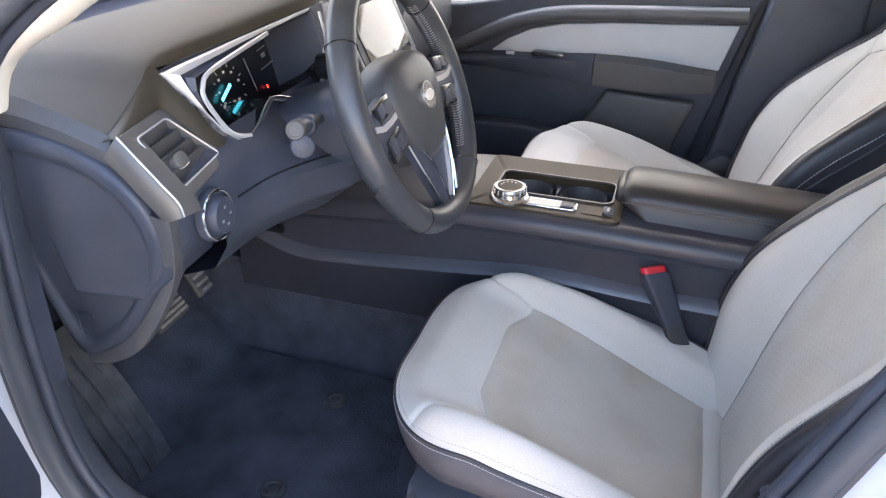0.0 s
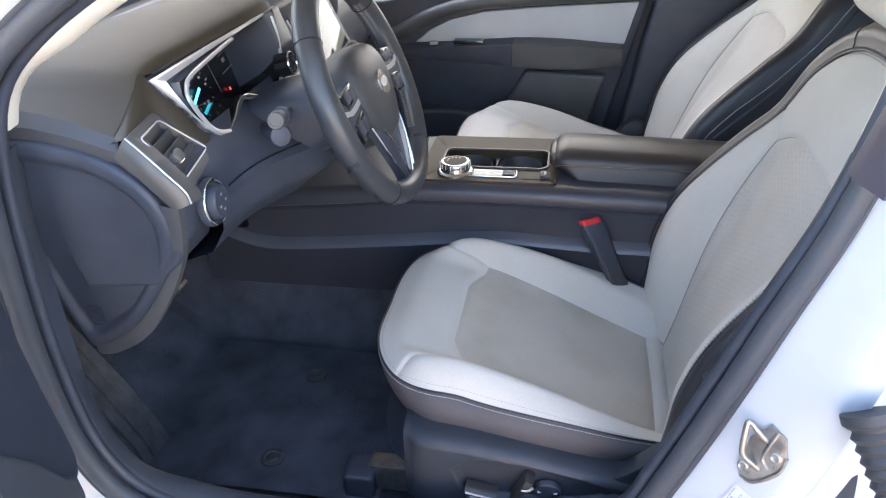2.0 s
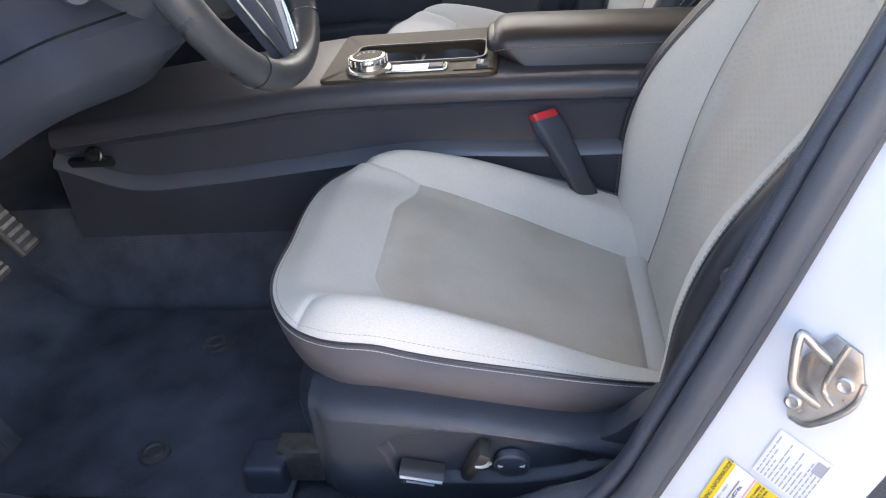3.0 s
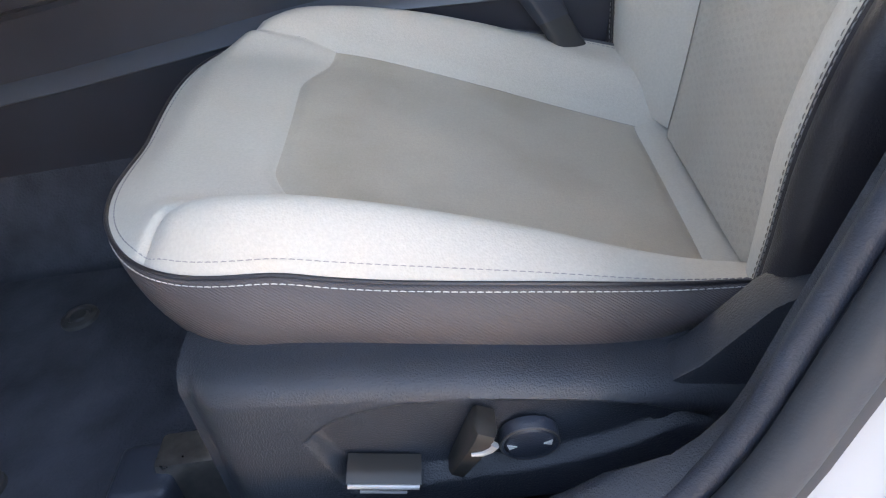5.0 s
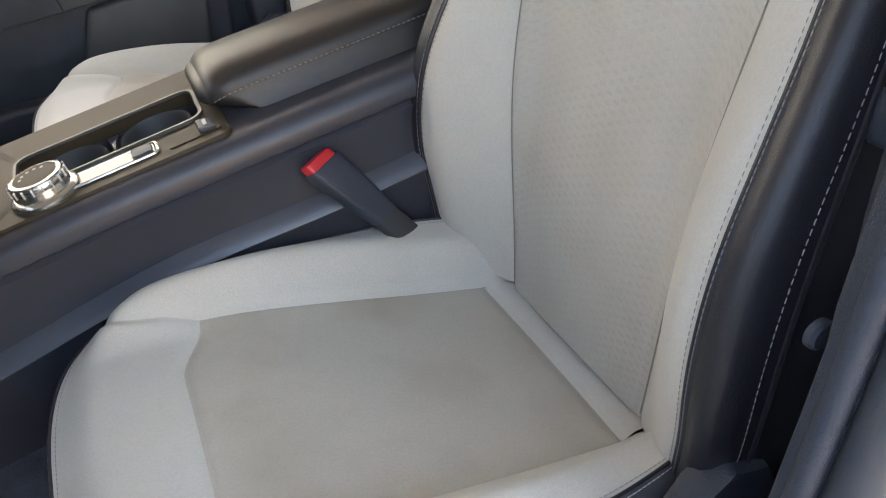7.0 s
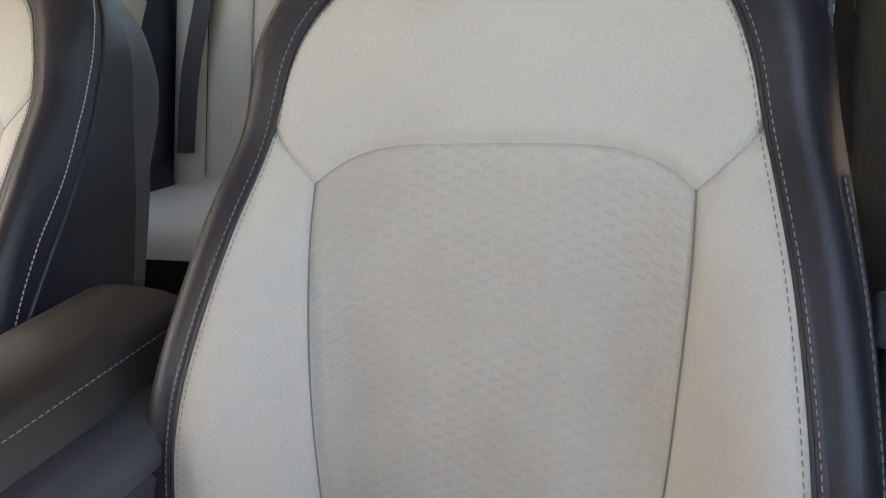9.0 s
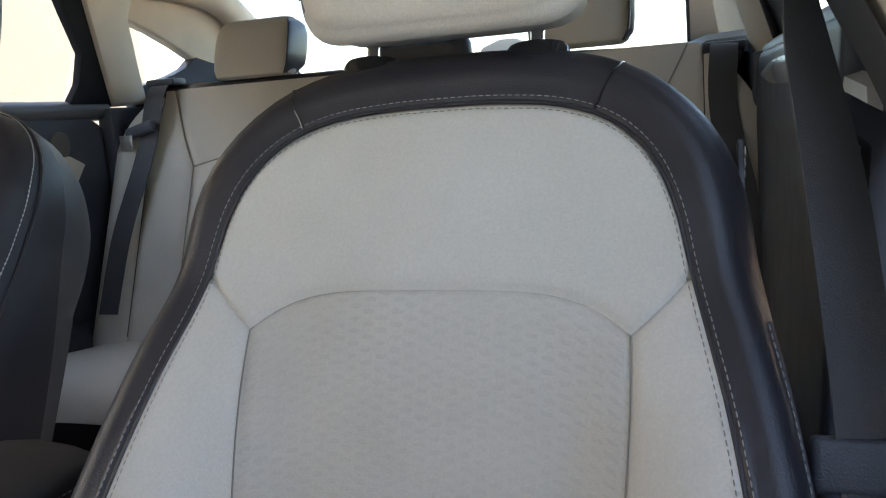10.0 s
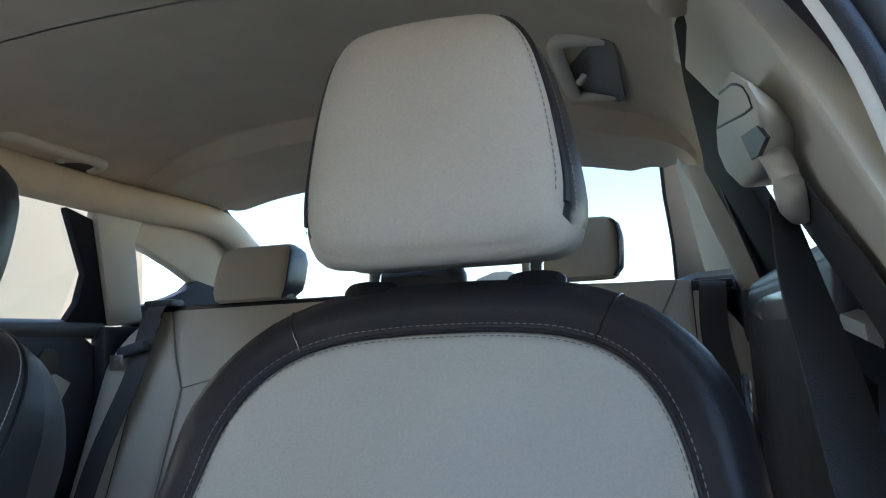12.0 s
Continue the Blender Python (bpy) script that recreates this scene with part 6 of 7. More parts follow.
for s in (1, -1):
    # rear door
    rd = structure("door_%d" % (1 if s > 0 else 2), "dark rear door panel with light cloth strip", "car door")
    yy = C + s * 0.715
    part("door_panel", prism([(0.86 if s < 0 else 0.52, 0.02), (1.30, 0.02), (1.46, 0.25), (1.50, 0.55), (1.50, 0.68), (1.44, 0.715), (0.72 if s < 0 else 0.52, 0.705)], "y", yy - 0.02, yy + 0.04, 0.012, 3), M_PLASTIC, rd)
    part("light_strip", prism([(0.75, 0.46), (1.30, 0.44), (1.42, 0.60), (1.38, 0.62), (0.75, 0.585)], "y", yy - s * 0.022 - 0.006, yy - s * 0.022 + 0.006, 0.003), M_LIGHT, rd, "light grey cloth strip")
    px_, zp = (0.86, 0.600) if s > 0 else (0.70, 0.624)
    pull = part("door_pull", loft([[Vector((px_ + x, yy - s * (d + 0.020), zp + z)), Vector((px_ + x, yy - s * (d + 0.030), zp + 0.006 + z)), Vector((px_ + x + 0.004, yy - s * (d + 0.030), zp + 0.018 + z)), Vector((px_ + x + 0.004, yy - s * (d + 0.018), zp + 0.022 + z))] for x, z, d in spline([(-0.02, 0.004, 0.0), (0.01, 0.010, 0.004), (0.05, 0.016, 0.008), (0.09, 0.012, 0.006), (0.13, 0.0, 0.004), (0.17, -0.016, 0.0)], 24)]), M_SILVER, rd, "satin silver door pull")
    part("pull_cup", prism([(px_ + 0.01, 0.555), (px_ + 0.15, 0.545), (px_ + 0.14, 0.598), (px_ + 0.05, 0.610), (px_ + 0.0, 0.602)], "y", yy - s * 0.026 - 0.004, yy - s * 0.026 + 0.004, 0.002), M_GLOSS, pull, "dark cup behind the pull")
    part("pull_frame", tube(spline([(px_ + 0.175, yy - s * 0.026, 0.592), (px_ + 0.16, yy - s * 0.030, 0.555), (px_ + 0.08, yy - s * 0.030, 0.542), (px_ - 0.01, yy - s * 0.028, 0.548)], 20), 0.005, 8), M_SILVER, pull)
    if s > 0:
        part("arm_rest", prism([(0.72, 0.54), (1.22, 0.50), (1.32, 0.54), (1.22, 0.565), (0.72, 0.585)], "y", yy - 0.07, yy - 0.03, 0.010, 3), M_PLASTIC_SOFT, rd)
    part("speaker_cover", disc(pose(1.36, yy - s * 0.021, 0.645, 90 * s, 0, 0), 0.028, 0.006, 24, 0.002), M_TAUPE_METAL, rd)
    part("belt_rail", tube([(0.60, yy - s * 0.005, 0.705), (1.0, yy - s * 0.005, 0.712), (1.52, yy - s * 0.008, 0.715)], 0.022, 12), M_PLASTIC_SOFT, rd)
    side_panel("window_frame", [(0.88, 0.99), (0.93, 0.925), (1.02, 0.905), (1.08, 0.88), (1.12, 0.85), (1.13, 0.79), (1.22, 0.712), (1.56, 0.722), (1.445, 0.822), (1.385, 0.918), (1.32, 0.925), (1.1, 0.978), (0.95, 1.0)] if s < 0 else [(1.285, 0.950), (1.372, 0.935), (1.54, 0.724), (1.40, 0.715), (1.418, 0.77), (1.405, 0.83)], M_FRAME, s, 0.004, 0.02, rd, "black window frame")
    if s > 0:
        side_panel("header_frame", [(0.70, 0.965), (1.38, 0.955), (1.40, 0.985), (0.70, 1.0)], M_PLASTIC, s, 0.002, 0.02, rd)
    g = side_panel("door_glass", [(0.62, 0.70), (1.41, 0.70), (1.40, 0.95), (0.62, 0.98)], M_GLASS, s, -0.02, 0.004, rd, "clear rear door glass", 0)
    g.visible_shadow = False
    if s < 0:
        part("frame_seal", tube(spline([(0.98, -0.2235, 0.985), (1.12, -0.2335, 0.962), (1.25, -0.2475, 0.930), (1.325, -0.2655, 0.893), (1.37, -0.285, 0.84), (1.43, -0.318, 0.76), (1.46, -0.336, 0.715)], 40), 0.007, 12), M_LEATHER, rd)
        part("padded_top", tube([(0.84, -0.350, 0.660), (0.9, -0.336, 0.672), (1.2, -0.336, 0.676), (1.42, -0.340, 0.678)], 0.040, 18), M_DOOR_TOP, rd, "smooth padded door top with sky sheen in its colour")
    # rear pillar, quarter window and the panel behind it
    cp = structure("pillar_%d" % (1 if s > 0 else 2), "pale plastic rear pillar trim round the quarter window", "pillar trim")
    if s > 0:
        side_panel("pillar_cover", [(1.350, 0.952), (1.50, 0.965), (1.505, 0.905), (1.575, 0.815), (1.648, 0.728), (1.535, 0.722), (1.45, 0.828)], M_CREAM_PLASTIC, s, 0.016, 0.03, cp, bevel=0.010)
        side_panel("quarter_surround", [(1.48, 0.965), (1.70, 1.005), (1.78, 0.985), (2.10, 0.83), (2.10, 0.79), (1.79, 0.836), (1.70, 0.862), (1.60, 0.886), (1.50, 0.907)], M_CREAM, s, 0.006, 0.03, cp)
        side_panel("quarter_foot", [(1.60, 0.766), (1.66, 0.780), (1.72, 0.797), (1.765, 0.815), (1.79, 0.842), (2.12, 0.80), (2.12, 0.70), (1.62, 0.70)], M_PLASTIC, s, 0.008, 0.03, cp)
    else:
        inner_edge = spline([(1.50, -0.205, 0.955), (1.50, -0.228, 0.906), (1.53, -0.249, 0.851), (1.56, -0.271, 0.801), (1.60, -0.303, 0.718)], 24)
        outer_edge = spline([(1.40, -0.257, 0.921), (1.42, -0.281, 0.871), (1.45, -0.299, 0.825), (1.48, -0.318, 0.778), (1.53, -0.341, 0.714)], 24)
        part("pillar_cover", loft([[a.lerp(b, t) - Vector((d, -d * 0.4, 0)) for t, d in ((0, -0.03), (0, -0.004), (0.08, 0.001), (0.25, 0.006), (0.5, 0.009), (0.75, 0.007), (0.93, 0.001), (1, -0.006), (1, -0.03))] for a, b in zip(inner_edge, outer_edge)]), M_CREAM_PLASTIC, cp)
        part("quarter_panel", loft([[(1.55, -0.205, 0.99), (1.70, -0.206, 0.995), (1.70, -0.23, 0.995), (1.55, -0.23, 0.99)], [(1.70, -0.258, 0.89), (1.90, -0.232, 0.92), (1.90, -0.26, 0.92), (1.70, -0.285, 0.89)], [(1.78, -0.320, 0.74), (2.12, -0.270, 0.77), (2.12, -0.29, 0.77), (1.78, -0.345, 0.74)]]), M_CREAM_PLASTIC, cp)
        part("quarter_foot", prism([(1.58, 0.60), (1.58, 0.726), (1.68, 0.775), (1.80, 0.808), (2.12, 0.835), (2.12, 0.60)], "y", -0.38, -0.30, 0.02, 3), M_PLASTIC, cp)
    g = side_panel("quarter_glass", [(1.48, 0.76), (1.82, 0.76), (1.82, 0.93), (1.48, 0.93)], M_GLASS, s, -0.02, 0.004, cp, "clear quarter glass", 0)
    g.visible_shadow = False
    part("quarter_trim", prism([(1.40, 0.02), (1.80, 0.02), (1.80, 0.72), (1.50, 0.72), (1.50, 0.55), (1.46, 0.30)], "y", C + s * 0.69 - 0.02, C + s * 0.69 + 0.02, 0.008), M_PLASTIC, cp)
    # grab handle
    gh = thing("grab_handle", "pale plastic roof grab handle over a backing coloured as shade", "grab handle", (1.205, C + s * 0.535, 1.050) if s > 0 else (1.225, C - 0.428, 1.072), group="grab handles")
    reach = 0.030 if s > 0 else 0.062
    hp = spline([(-0.115, reach * s, -0.012), (-0.122, 0.012 * s, -0.010), (-0.112, -0.006 * s, -0.010), (-0.06, -0.010 * s, -0.012), (0.06, -0.010 * s, -0.012), (0.112, -0.006 * s, -0.012), (0.122, 0.012 * s, -0.016), (0.115, reach * s, -0.022)], 60)
    part("handle_grip", tube(hp, 0.0125, 12, squash=0.8), M_CREAM_PLASTIC, gh)
    # backing plate coloured dark taupe to paint the shade behind the grip
    part("handle_backing", loft([[(x * 0.128, s * (-0.020 + y * (reach + 0.034)), 0.006 - 0.034 * y - 0.006 * x + d) for x, y in ((-0.9, 0), (-1, 0.12), (-1, 0.88), (-0.9, 1), (0.9, 1), (1, 0.88), (1, 0.12), (0.9, 0))] for d in (-0.002, 0.010)]), M_TAUPE_DARK, gh, "backing behind the grip, the recess's shade in its colour")
    part("coat_hook", tube([(0.02, 0.020 * s, -0.014), (0.02, 0.014 * s, -0.024), (0.03, 0.010 * s, -0.022)], 0.006, 8), M_CREAM_PLASTIC, gh)

# ---- front passenger door ----
pd = structure("door_3", "dark front passenger door panel with light cloth inlay", "car door")
PY = 1.075
part("door_panel", prism([(-0.62, 0.02), (0.26, 0.02), (0.30, 0.10), (0.335, 0.20), (0.43, 0.55), (0.44, 0.585), (-0.08, 0.562), (-0.30, 0.52), (-0.62, 0.50)], "y", PY, PY + 0.05, 0.010, 3), M_PLASTIC, pd)
inlay = [(-0.212, 0.409), (-0.17, 0.442), (-0.11, 0.472), (-0.02, 0.493), (0.10, 0.503), (0.25, 0.512), (0.397, 0.520), (0.366, 0.408), (0.30, 0.412), (0.20, 0.420), (0.07, 0.424), (-0.06, 0.412)]
part("light_inlay", prism(inlay, "y", PY - 0.010, PY + 0.01, 0.004), M_INLAY, pd, "light grey cloth door inlay")
upper = spline([(-0.36, PY - 0.004, 0.39), (-0.26, PY - 0.008, 0.435), (-0.16, PY - 0.012, 0.486), (-0.04, PY - 0.014, 0.517), (0.12, PY - 0.014, 0.530), (0.41, PY - 0.014, 0.545)], 40)
part("upper_rail", tube(upper, 0.022, 12, squash=0.9), M_PLASTIC_SOFT, pd)


def arm_section(x):
    top = curve_at(((-0.34, 0.385), (-0.2, 0.402), (0.06, 0.420), (0.2, 0.419), (0.36, 0.404)), x)
    low = curve_at(((-0.34, 0.365), (-0.2, 0.365), (0.06, 0.350), (0.2, 0.345), (0.36, 0.352)), x)
    out = curve_at(((-0.34, 0.012), (-0.2, 0.035), (0.06, 0.052), (0.28, 0.052), (0.36, 0.03)), x)
    return [(x, PY + 0.01, top + 0.004), (x, PY - out * 0.7, top + 0.003), (x, PY - out, top - 0.006), (x, PY - out - 0.001, lerp(top, low, 0.5)), (x, PY - out + 0.004, low + 0.004), (x, PY - out * 0.6, low), (x, PY + 0.01, low - 0.002)]


part("arm_rest", loft([arm_section(lerp(0.066, 0.362, i / 16)) for i in range(17)]), M_PLASTIC_SOFT, pd, "black padded door armrest")
part("switch_shelf", loft([arm_section(lerp(-0.34, 0.064, i / 16)) for i in range(17)]), M_PLASTIC, pd)
part("pull_cup", box(-0.055, PY - 0.028, 0.418, 0.085, 0.034, 0.010, 0.004), M_GLOSS, pd)
part("window_switch", box(-0.155, PY - 0.028, 0.412, 0.022, 0.016, 0.008, 0.002), M_SILVER, pd)
part("door_bulge", prism([(-0.02, 0.12), (0.26, 0.12), (0.325, 0.325), (0.10, 0.335)], "y", PY - 0.022, PY + 0.005, 0.012, 3), M_PLASTIC_SOFT, pd)
part("map_pocket", prism([(-0.50, 0.10), (0.05, 0.08), (0.02, 0.20), (-0.10, 0.225), (-0.50, 0.215)], "y", PY - 0.05, PY + 0.005, 0.012, 3), M_PLASTIC, pd)
g = side_panel("door_glass", [(-0.50, 0.55), (0.50, 0.55), (0.46, 0.97), (0.05, 0.97)], M_GLASS, 1, -0.03, 0.004, pd, "clear front door glass", 0)
g.visible_shadow = False
# passenger-side middle pillar
bp = structure("pillar_3", "black plastic middle pillar trim", "pillar trim")
part("pillar_cover", prism([(0.345, 0.02), (0.66, 0.02), (0.66, 0.64), (0.465, 0.64), (0.41, 0.40)], "y", 1.035, 1.12, 0.015, 3), M_PLASTIC, bp)
part("pillar_back", box(0.45, 1.14, 0.33, 0.5, 0.02, 0.66), M_PLASTIC, bp)
side_panel("pillar_upper", [(0.47, 0.62), (0.63, 0.62), (0.68, 1.0), (0.54, 1.0)], M_CREAM_PLASTIC, 1, 0.03, 0.05, bp, bevel=0.012)

# driver-side middle pillar: pale upper trim, belt height slide
dp = structure("pillar_4", "pale plastic upper middle pillar trim", "pillar trim")


def pil_y(z):
    return -0.322 + 0.30 * (z - 0.62)


bm = prism([(0.52, 0.645), (0.545, 0.72), (0.583, 0.794), (0.609, 0.836), (0.647, 0.882), (0.70, 0.95), (0.75, 1.03), (1.15, 1.033), (1.02, 0.96), (0.93, 0.90), (0.85, 0.855), (0.77, 0.82), (0.735, 0.775), (0.70, 0.721), (0.673, 0.662), (0.67, 0.64)], "y", -0.045, 0.0, 0.009, 3)
for v in bm.verts:
    v.co.y += pil_y(v.co.z)
part("pillar_upper", bm, M_CREAM_PLASTIC, dp)
bm = prism([(0.46, 0.05), (0.40, 0.20), (0.47, 0.40), (0.53, 0.66), (0.62, 0.66), (0.60, 0.30), (0.62, 0.05)], "y", -0.35, -0.315, 0.012, 3)
part("pillar_lower", bm, M_SHIELD, dp)
front_edge = spline([(0.513, 0, 0.655), (0.541, 0, 0.72), (0.578, 0, 0.794), (0.604, 0, 0.836), (0.642, 0, 0.882), (0.695, 0, 0.95), (0.745, 0, 1.03)], 30)
part("door_seal", loft([[Vector((p.x + dx, pil_y(p.z) + dy, p.z)) for dx, dy in ((0.004, -0.030), (-0.006, -0.040), (-0.012, -0.054), (-0.012, -0.075), (0.0, -0.115), (0.02, -0.115), (0.012, -0.06))] for p in front_edge]), M_PURPLE, dp, "dark purple-black door seal lip")

belt = thing("seat_belt", "black seat belt with pale shoulder guide", "seat belt", (0.70, -0.26, 0.75))
BO = Vector((0.70, -0.26, 0.75))
bm = prism([(0.626, 0.832), (0.587, 0.811), (0.577, 0.791), (0.602, 0.780), (0.665, 0.769), (0.716, 0.767), (0.799, 0.775), (0.85, 0.80), (0.85, 0.824), (0.799, 0.835), (0.712, 0.840)], "y", -0.012, 0.030, 0.007, 3)
for v in bm.verts:
    v.co.x += (0.030 - v.co.y) * 2.4 * smooth_step(0.72, 0.62, v.co.x)
    v.co.y += pil_y(v.co.z)
bmesh.ops.translate(bm, vec=-BO, verts=bm.verts[:])
cover = part("slide_cover", bm, M_CREAM_PLASTIC, belt, "pale plastic belt height slide")
part("slide_button", tube([Vector((x, pil_y(z) + 0.0302, z)) - BO for x, z in ((0.703, 0.837), (0.640, 0.824), (0.619, 0.817), (0.604, 0.810), (0.599, 0.802), (0.603, 0.795), (0.635, 0.800), (0.70, 0.813), (0.785, 0.830))], 0.0010, 5), M_PLASTIC, cover)
bm = prism([(0.683, 0.795), (0.612, 0.784), (0.599, 0.772), (0.652, 0.7715), (0.684, 0.776)], "y", 0.028, 0.0312, 0)
for v in bm.verts:
    v.co.y += pil_y(v.co.z)
bmesh.ops.translate(bm, vec=-BO, verts=bm.verts[:])
part("guide_slot", bm, M_RUBBER, cover, "dark slot for the belt guide")
part("belt_guide", tube([p - BO for p in spline([(0.710, -0.262, 0.800), (0.690, -0.254, 0.797), (0.672, -0.255, 0.785), (0.655, -0.260, 0.765), (0.652, -0.264, 0.748), (0.668, -0.268, 0.737), (0.690, -0.276, 0.733)], 28)], lambda t: 0.0060 + 0.0050 * smooth_step(0.12, 0.45, t), 14, squash=0.9), M_CREAM_PLASTIC, belt)


def web(pts_l, pts_r, name="webbing", thick=0.0016, parent=belt, o=BO, mat=None):
    L, Rr = spline(pts_l, 40), spline(pts_r, 40)
    rings = []
    for i, (a, b) in enumerate(zip(L, Rr)):
        t = (L[min(39, i + 1)] - L[max(0, i - 1)]).normalized()
        nn = t.cross(b - a).normalized() * thick / 2
        rings.append([a + nn - o, a.lerp(b, 0.5) + nn * 1.6 - o, b + nn - o, b - nn - o, a.lerp(b, 0.5) - nn * 1.6 - o, a - nn - o])
    return part(name, loft(rings), mat or M_WEB, parent)


web([(0.70, -0.256, 0.748), (0.655, -0.252, 0.68), (0.60, -0.2565, 0.60), (0.56, -0.262, 0.52), (0.53, -0.266, 0.455), (0.50, -0.27, 0.36), (0.47, -0.275, 0.20), (0.45, -0.28, 0.08)],
    [(0.712, -0.276, 0.733), (0.68, -0.290, 0.66), (0.625, -0.298, 0.59), (0.575, -0.302, 0.515), (0.54, -0.306, 0.45), (0.50, -0.31, 0.36), (0.48, -0.315, 0.20), (0.46, -0.32, 0.08)])
web([(0.673, -0.270, 0.767), (0.613, -0.287, 0.711), (0.579, -0.298, 0.674), (0.545, -0.312, 0.62)], [(0.757, -0.270, 0.766), (0.694, -0.290, 0.70), (0.649, -0.303, 0.658), (0.60, -0.318, 0.60)], "return_webbing")
tongue = part("belt_tongue", box(*(Vector((0.528, -0.286, 0.425)) - BO), 0.020, 0.066, 0.034, 0.006, Euler((0, radians(18), radians(0))).to_matrix().to_4x4(), 3), M_PLASTIC, belt)
part("tongue_plate", prism(round_rect(0.030, 0.055, 0.006), "x", -0.0015, 0.0015), M_STEEL, tongue).location = Vector((0.520, -0.298, 0.385)) - BO
part("belt_bolt_cover", disc(pose(0.424, -0.312, 0.366, 90, 0, 0), 0.009, 0.006, 24, 0.002), M_PLASTIC, trim_in)
# ---- striker and labels on the white jamb ----
striker = thing("door_striker", "scuffed steel door striker on the white jamb", "door striker", (0.474, -0.3955, 0.331))
JN = Vector((-0.562, -0.788, 0.250)).normalized()        # the way the jamb faces
JU = (Vector((0.378, 0.039, 0.925)) - JN * JN.dot(Vector((0.378, 0.039, 0.925)))).normalized()
jm = Matrix.Translation(JN * 0.002) @ Matrix((JU.cross(JN), JU, JN)).transposed().to_4x4()
bm = prism([(-0.010, 0.036), (0.010, 0.034), (0.022, 0.016), (0.024, -0.006), (0.010, -0.034), (-0.006, -0.040), (-0.014, -0.018), (-0.020, 0.008)], "z", 0, 0.004, 0.001)
bmesh.ops.transform(bm, matrix=jm, verts=bm.verts[:])
part("striker_plate", bm, M_STEEL, striker)
for rim in ([(0.022, 0.016, 0.003), (0.024, -0.006, 0.005), (0.010, -0.034, 0.005), (-0.004, -0.039, 0.003)], [(0.0, 0.035, 0.004), (0.001, 0.012, 0.0055), (0.004, -0.004, 0.0055), (0.014, -0.010, 0.004)]):
    part("pressed_rib", tube([jm @ p for p in spline(rim, 20)], 0.0022, 8), M_STEEL, striker)
loop = spline([(-0.002, 0.016, 0.002), (-0.014, 0.022, 0.009), (-0.027, 0.028, 0.014), (-0.028, 0.024, 0.016), (-0.020, 0.004, 0.017), (-0.014, -0.008, 0.016), (-0.006, -0.013, 0.011), (0.006, -0.018, 0.002)], 44)
part("striker_loop", tube([jm @ p for p in loop], 0.0036, 12), M_STEEL, striker)
for a, b in ((0.013, 0.008), (-0.008, -0.026)):
    part("striker_screw", disc(jm @ Matrix.Translation((a, b, 0.004)), 0, 0, 20, top=[(0, 0), (0.0062, 0), (0.0062, 0.002), (0.0045, 0.003), (0.003, 0.0022), (0, 0.0022)]), M_STEEL, striker)

bellows = thing("wiring_bellows", "black corrugated rubber wiring boot", "wiring boot", (0.557, -0.435, 0.418))
bd = Vector((0.25, -0.55, -0.80)).normalized()
bm_ = Matrix.Translation((0, 0, 0)) @ bd.to_track_quat("Z", "Y").to_matrix().to_4x4()
part("boot_flange", disc(bm_ @ Matrix.Translation((0, 0, -0.012)), 0.030, 0.014, 28, 0.004), M_RUBBER, bellows)
part("boot_tube", disc(bm_, 0, 0, 24, top=[(0.024, 0.0)] + [(0.022 - 0.0008 * i + (0.004 if i % 2 else 0), 0.006 + 0.006 * i) for i in range(12)] + [(0, 0.08)]), M_RUBBER, bellows)
label_m = Matrix.Translation(Vector((0.4155, -0.3940, 0.190)) + JN * 0.0036) @ Matrix((JU, JN.cross(JU), JN)).transposed().to_4x4() @ Matrix.Scale(0.8, 4)
sticker = thing("tyre_label", "white tyre information label with yellow heading", "label", label_m.translation)
sticker.matrix_basis = label_m


def flat(name, x, y, w, h, mat, d=0.0006, parent=sticker):
    return part(name, box(x, y, d, w, h, 0.0004), mat, parent, smooth=False)


flat("label_sheet", 0.0, -0.012, 0.118, 0.070, M_LABEL, 0.0)
flat("yellow_band", 0.006, 0.017, 0.104, 0.011, M_YELLOW)
text_mesh("TIRE AND LOADING INFORMATION", 0.0064, Matrix.Translation((-0.044, 0.0148, 0.0010)), M_INK, sticker, "heading")
part("tyre_mark", disc(pose(-0.054, 0.015, 0.0004), 0.0075, 0.0006, 28), M_INK, sticker)
part("rim_mark", disc(pose(-0.0525, 0.0145, 0.0010), 0.0045, 0.0006, 24), M_INK_GREY, sticker)
text_mesh("SEATING CAPACITY   TOTAL 5   FRONT 2   REAR 3", 0.0034, Matrix.Translation((-0.044, 0.0065, 0.0006)), M_INK_GREY, sticker, "seating_line")
for i, (w, dx) in enumerate(((0.09, 0), (0.07, -0.008))):
    flat("print_bar", dx, 0.001 - 0.004 * i, w, 0.0016, M_INK_GREY)
text_mesh("375 kg or 827 lbs.", 0.0052, Matrix.Translation((0.004, -0.0045, 0.0006)), M_INK, sticker, "load_line")
flat("red_rule", 0.0, -0.010, 0.116, 0.0010, M_PINK)
for i in range(5):
    for j in range(4):
        flat("print_bar", -0.045 + 0.022 * j, -0.016 - 0.006 * i, 0.014 if (i + j) % 3 else 0.009, 0.0018, M_INK_GREY)
for j in range(3):
    flat("table_rule", -0.034 + 0.022 * j, -0.028, 0.0006, 0.034, M_INK_GREY)
flat("yellow_box", 0.046, -0.026, 0.024, 0.028, M_YELLOW)
text_mesh("SEE OWNERS\nMANUAL FOR\nADDITIONAL", 0.0036, Matrix.Translation((0.035, -0.018, 0.0010)), M_INK, sticker, "notice")
label2 = thing("maker_label", "pale maker's label with small grey print", "label")
label2.matrix_basis = Matrix.Translation(label_m.to_3x3() @ Vector((0.094, -0.030, -0.0004))) @ label_m
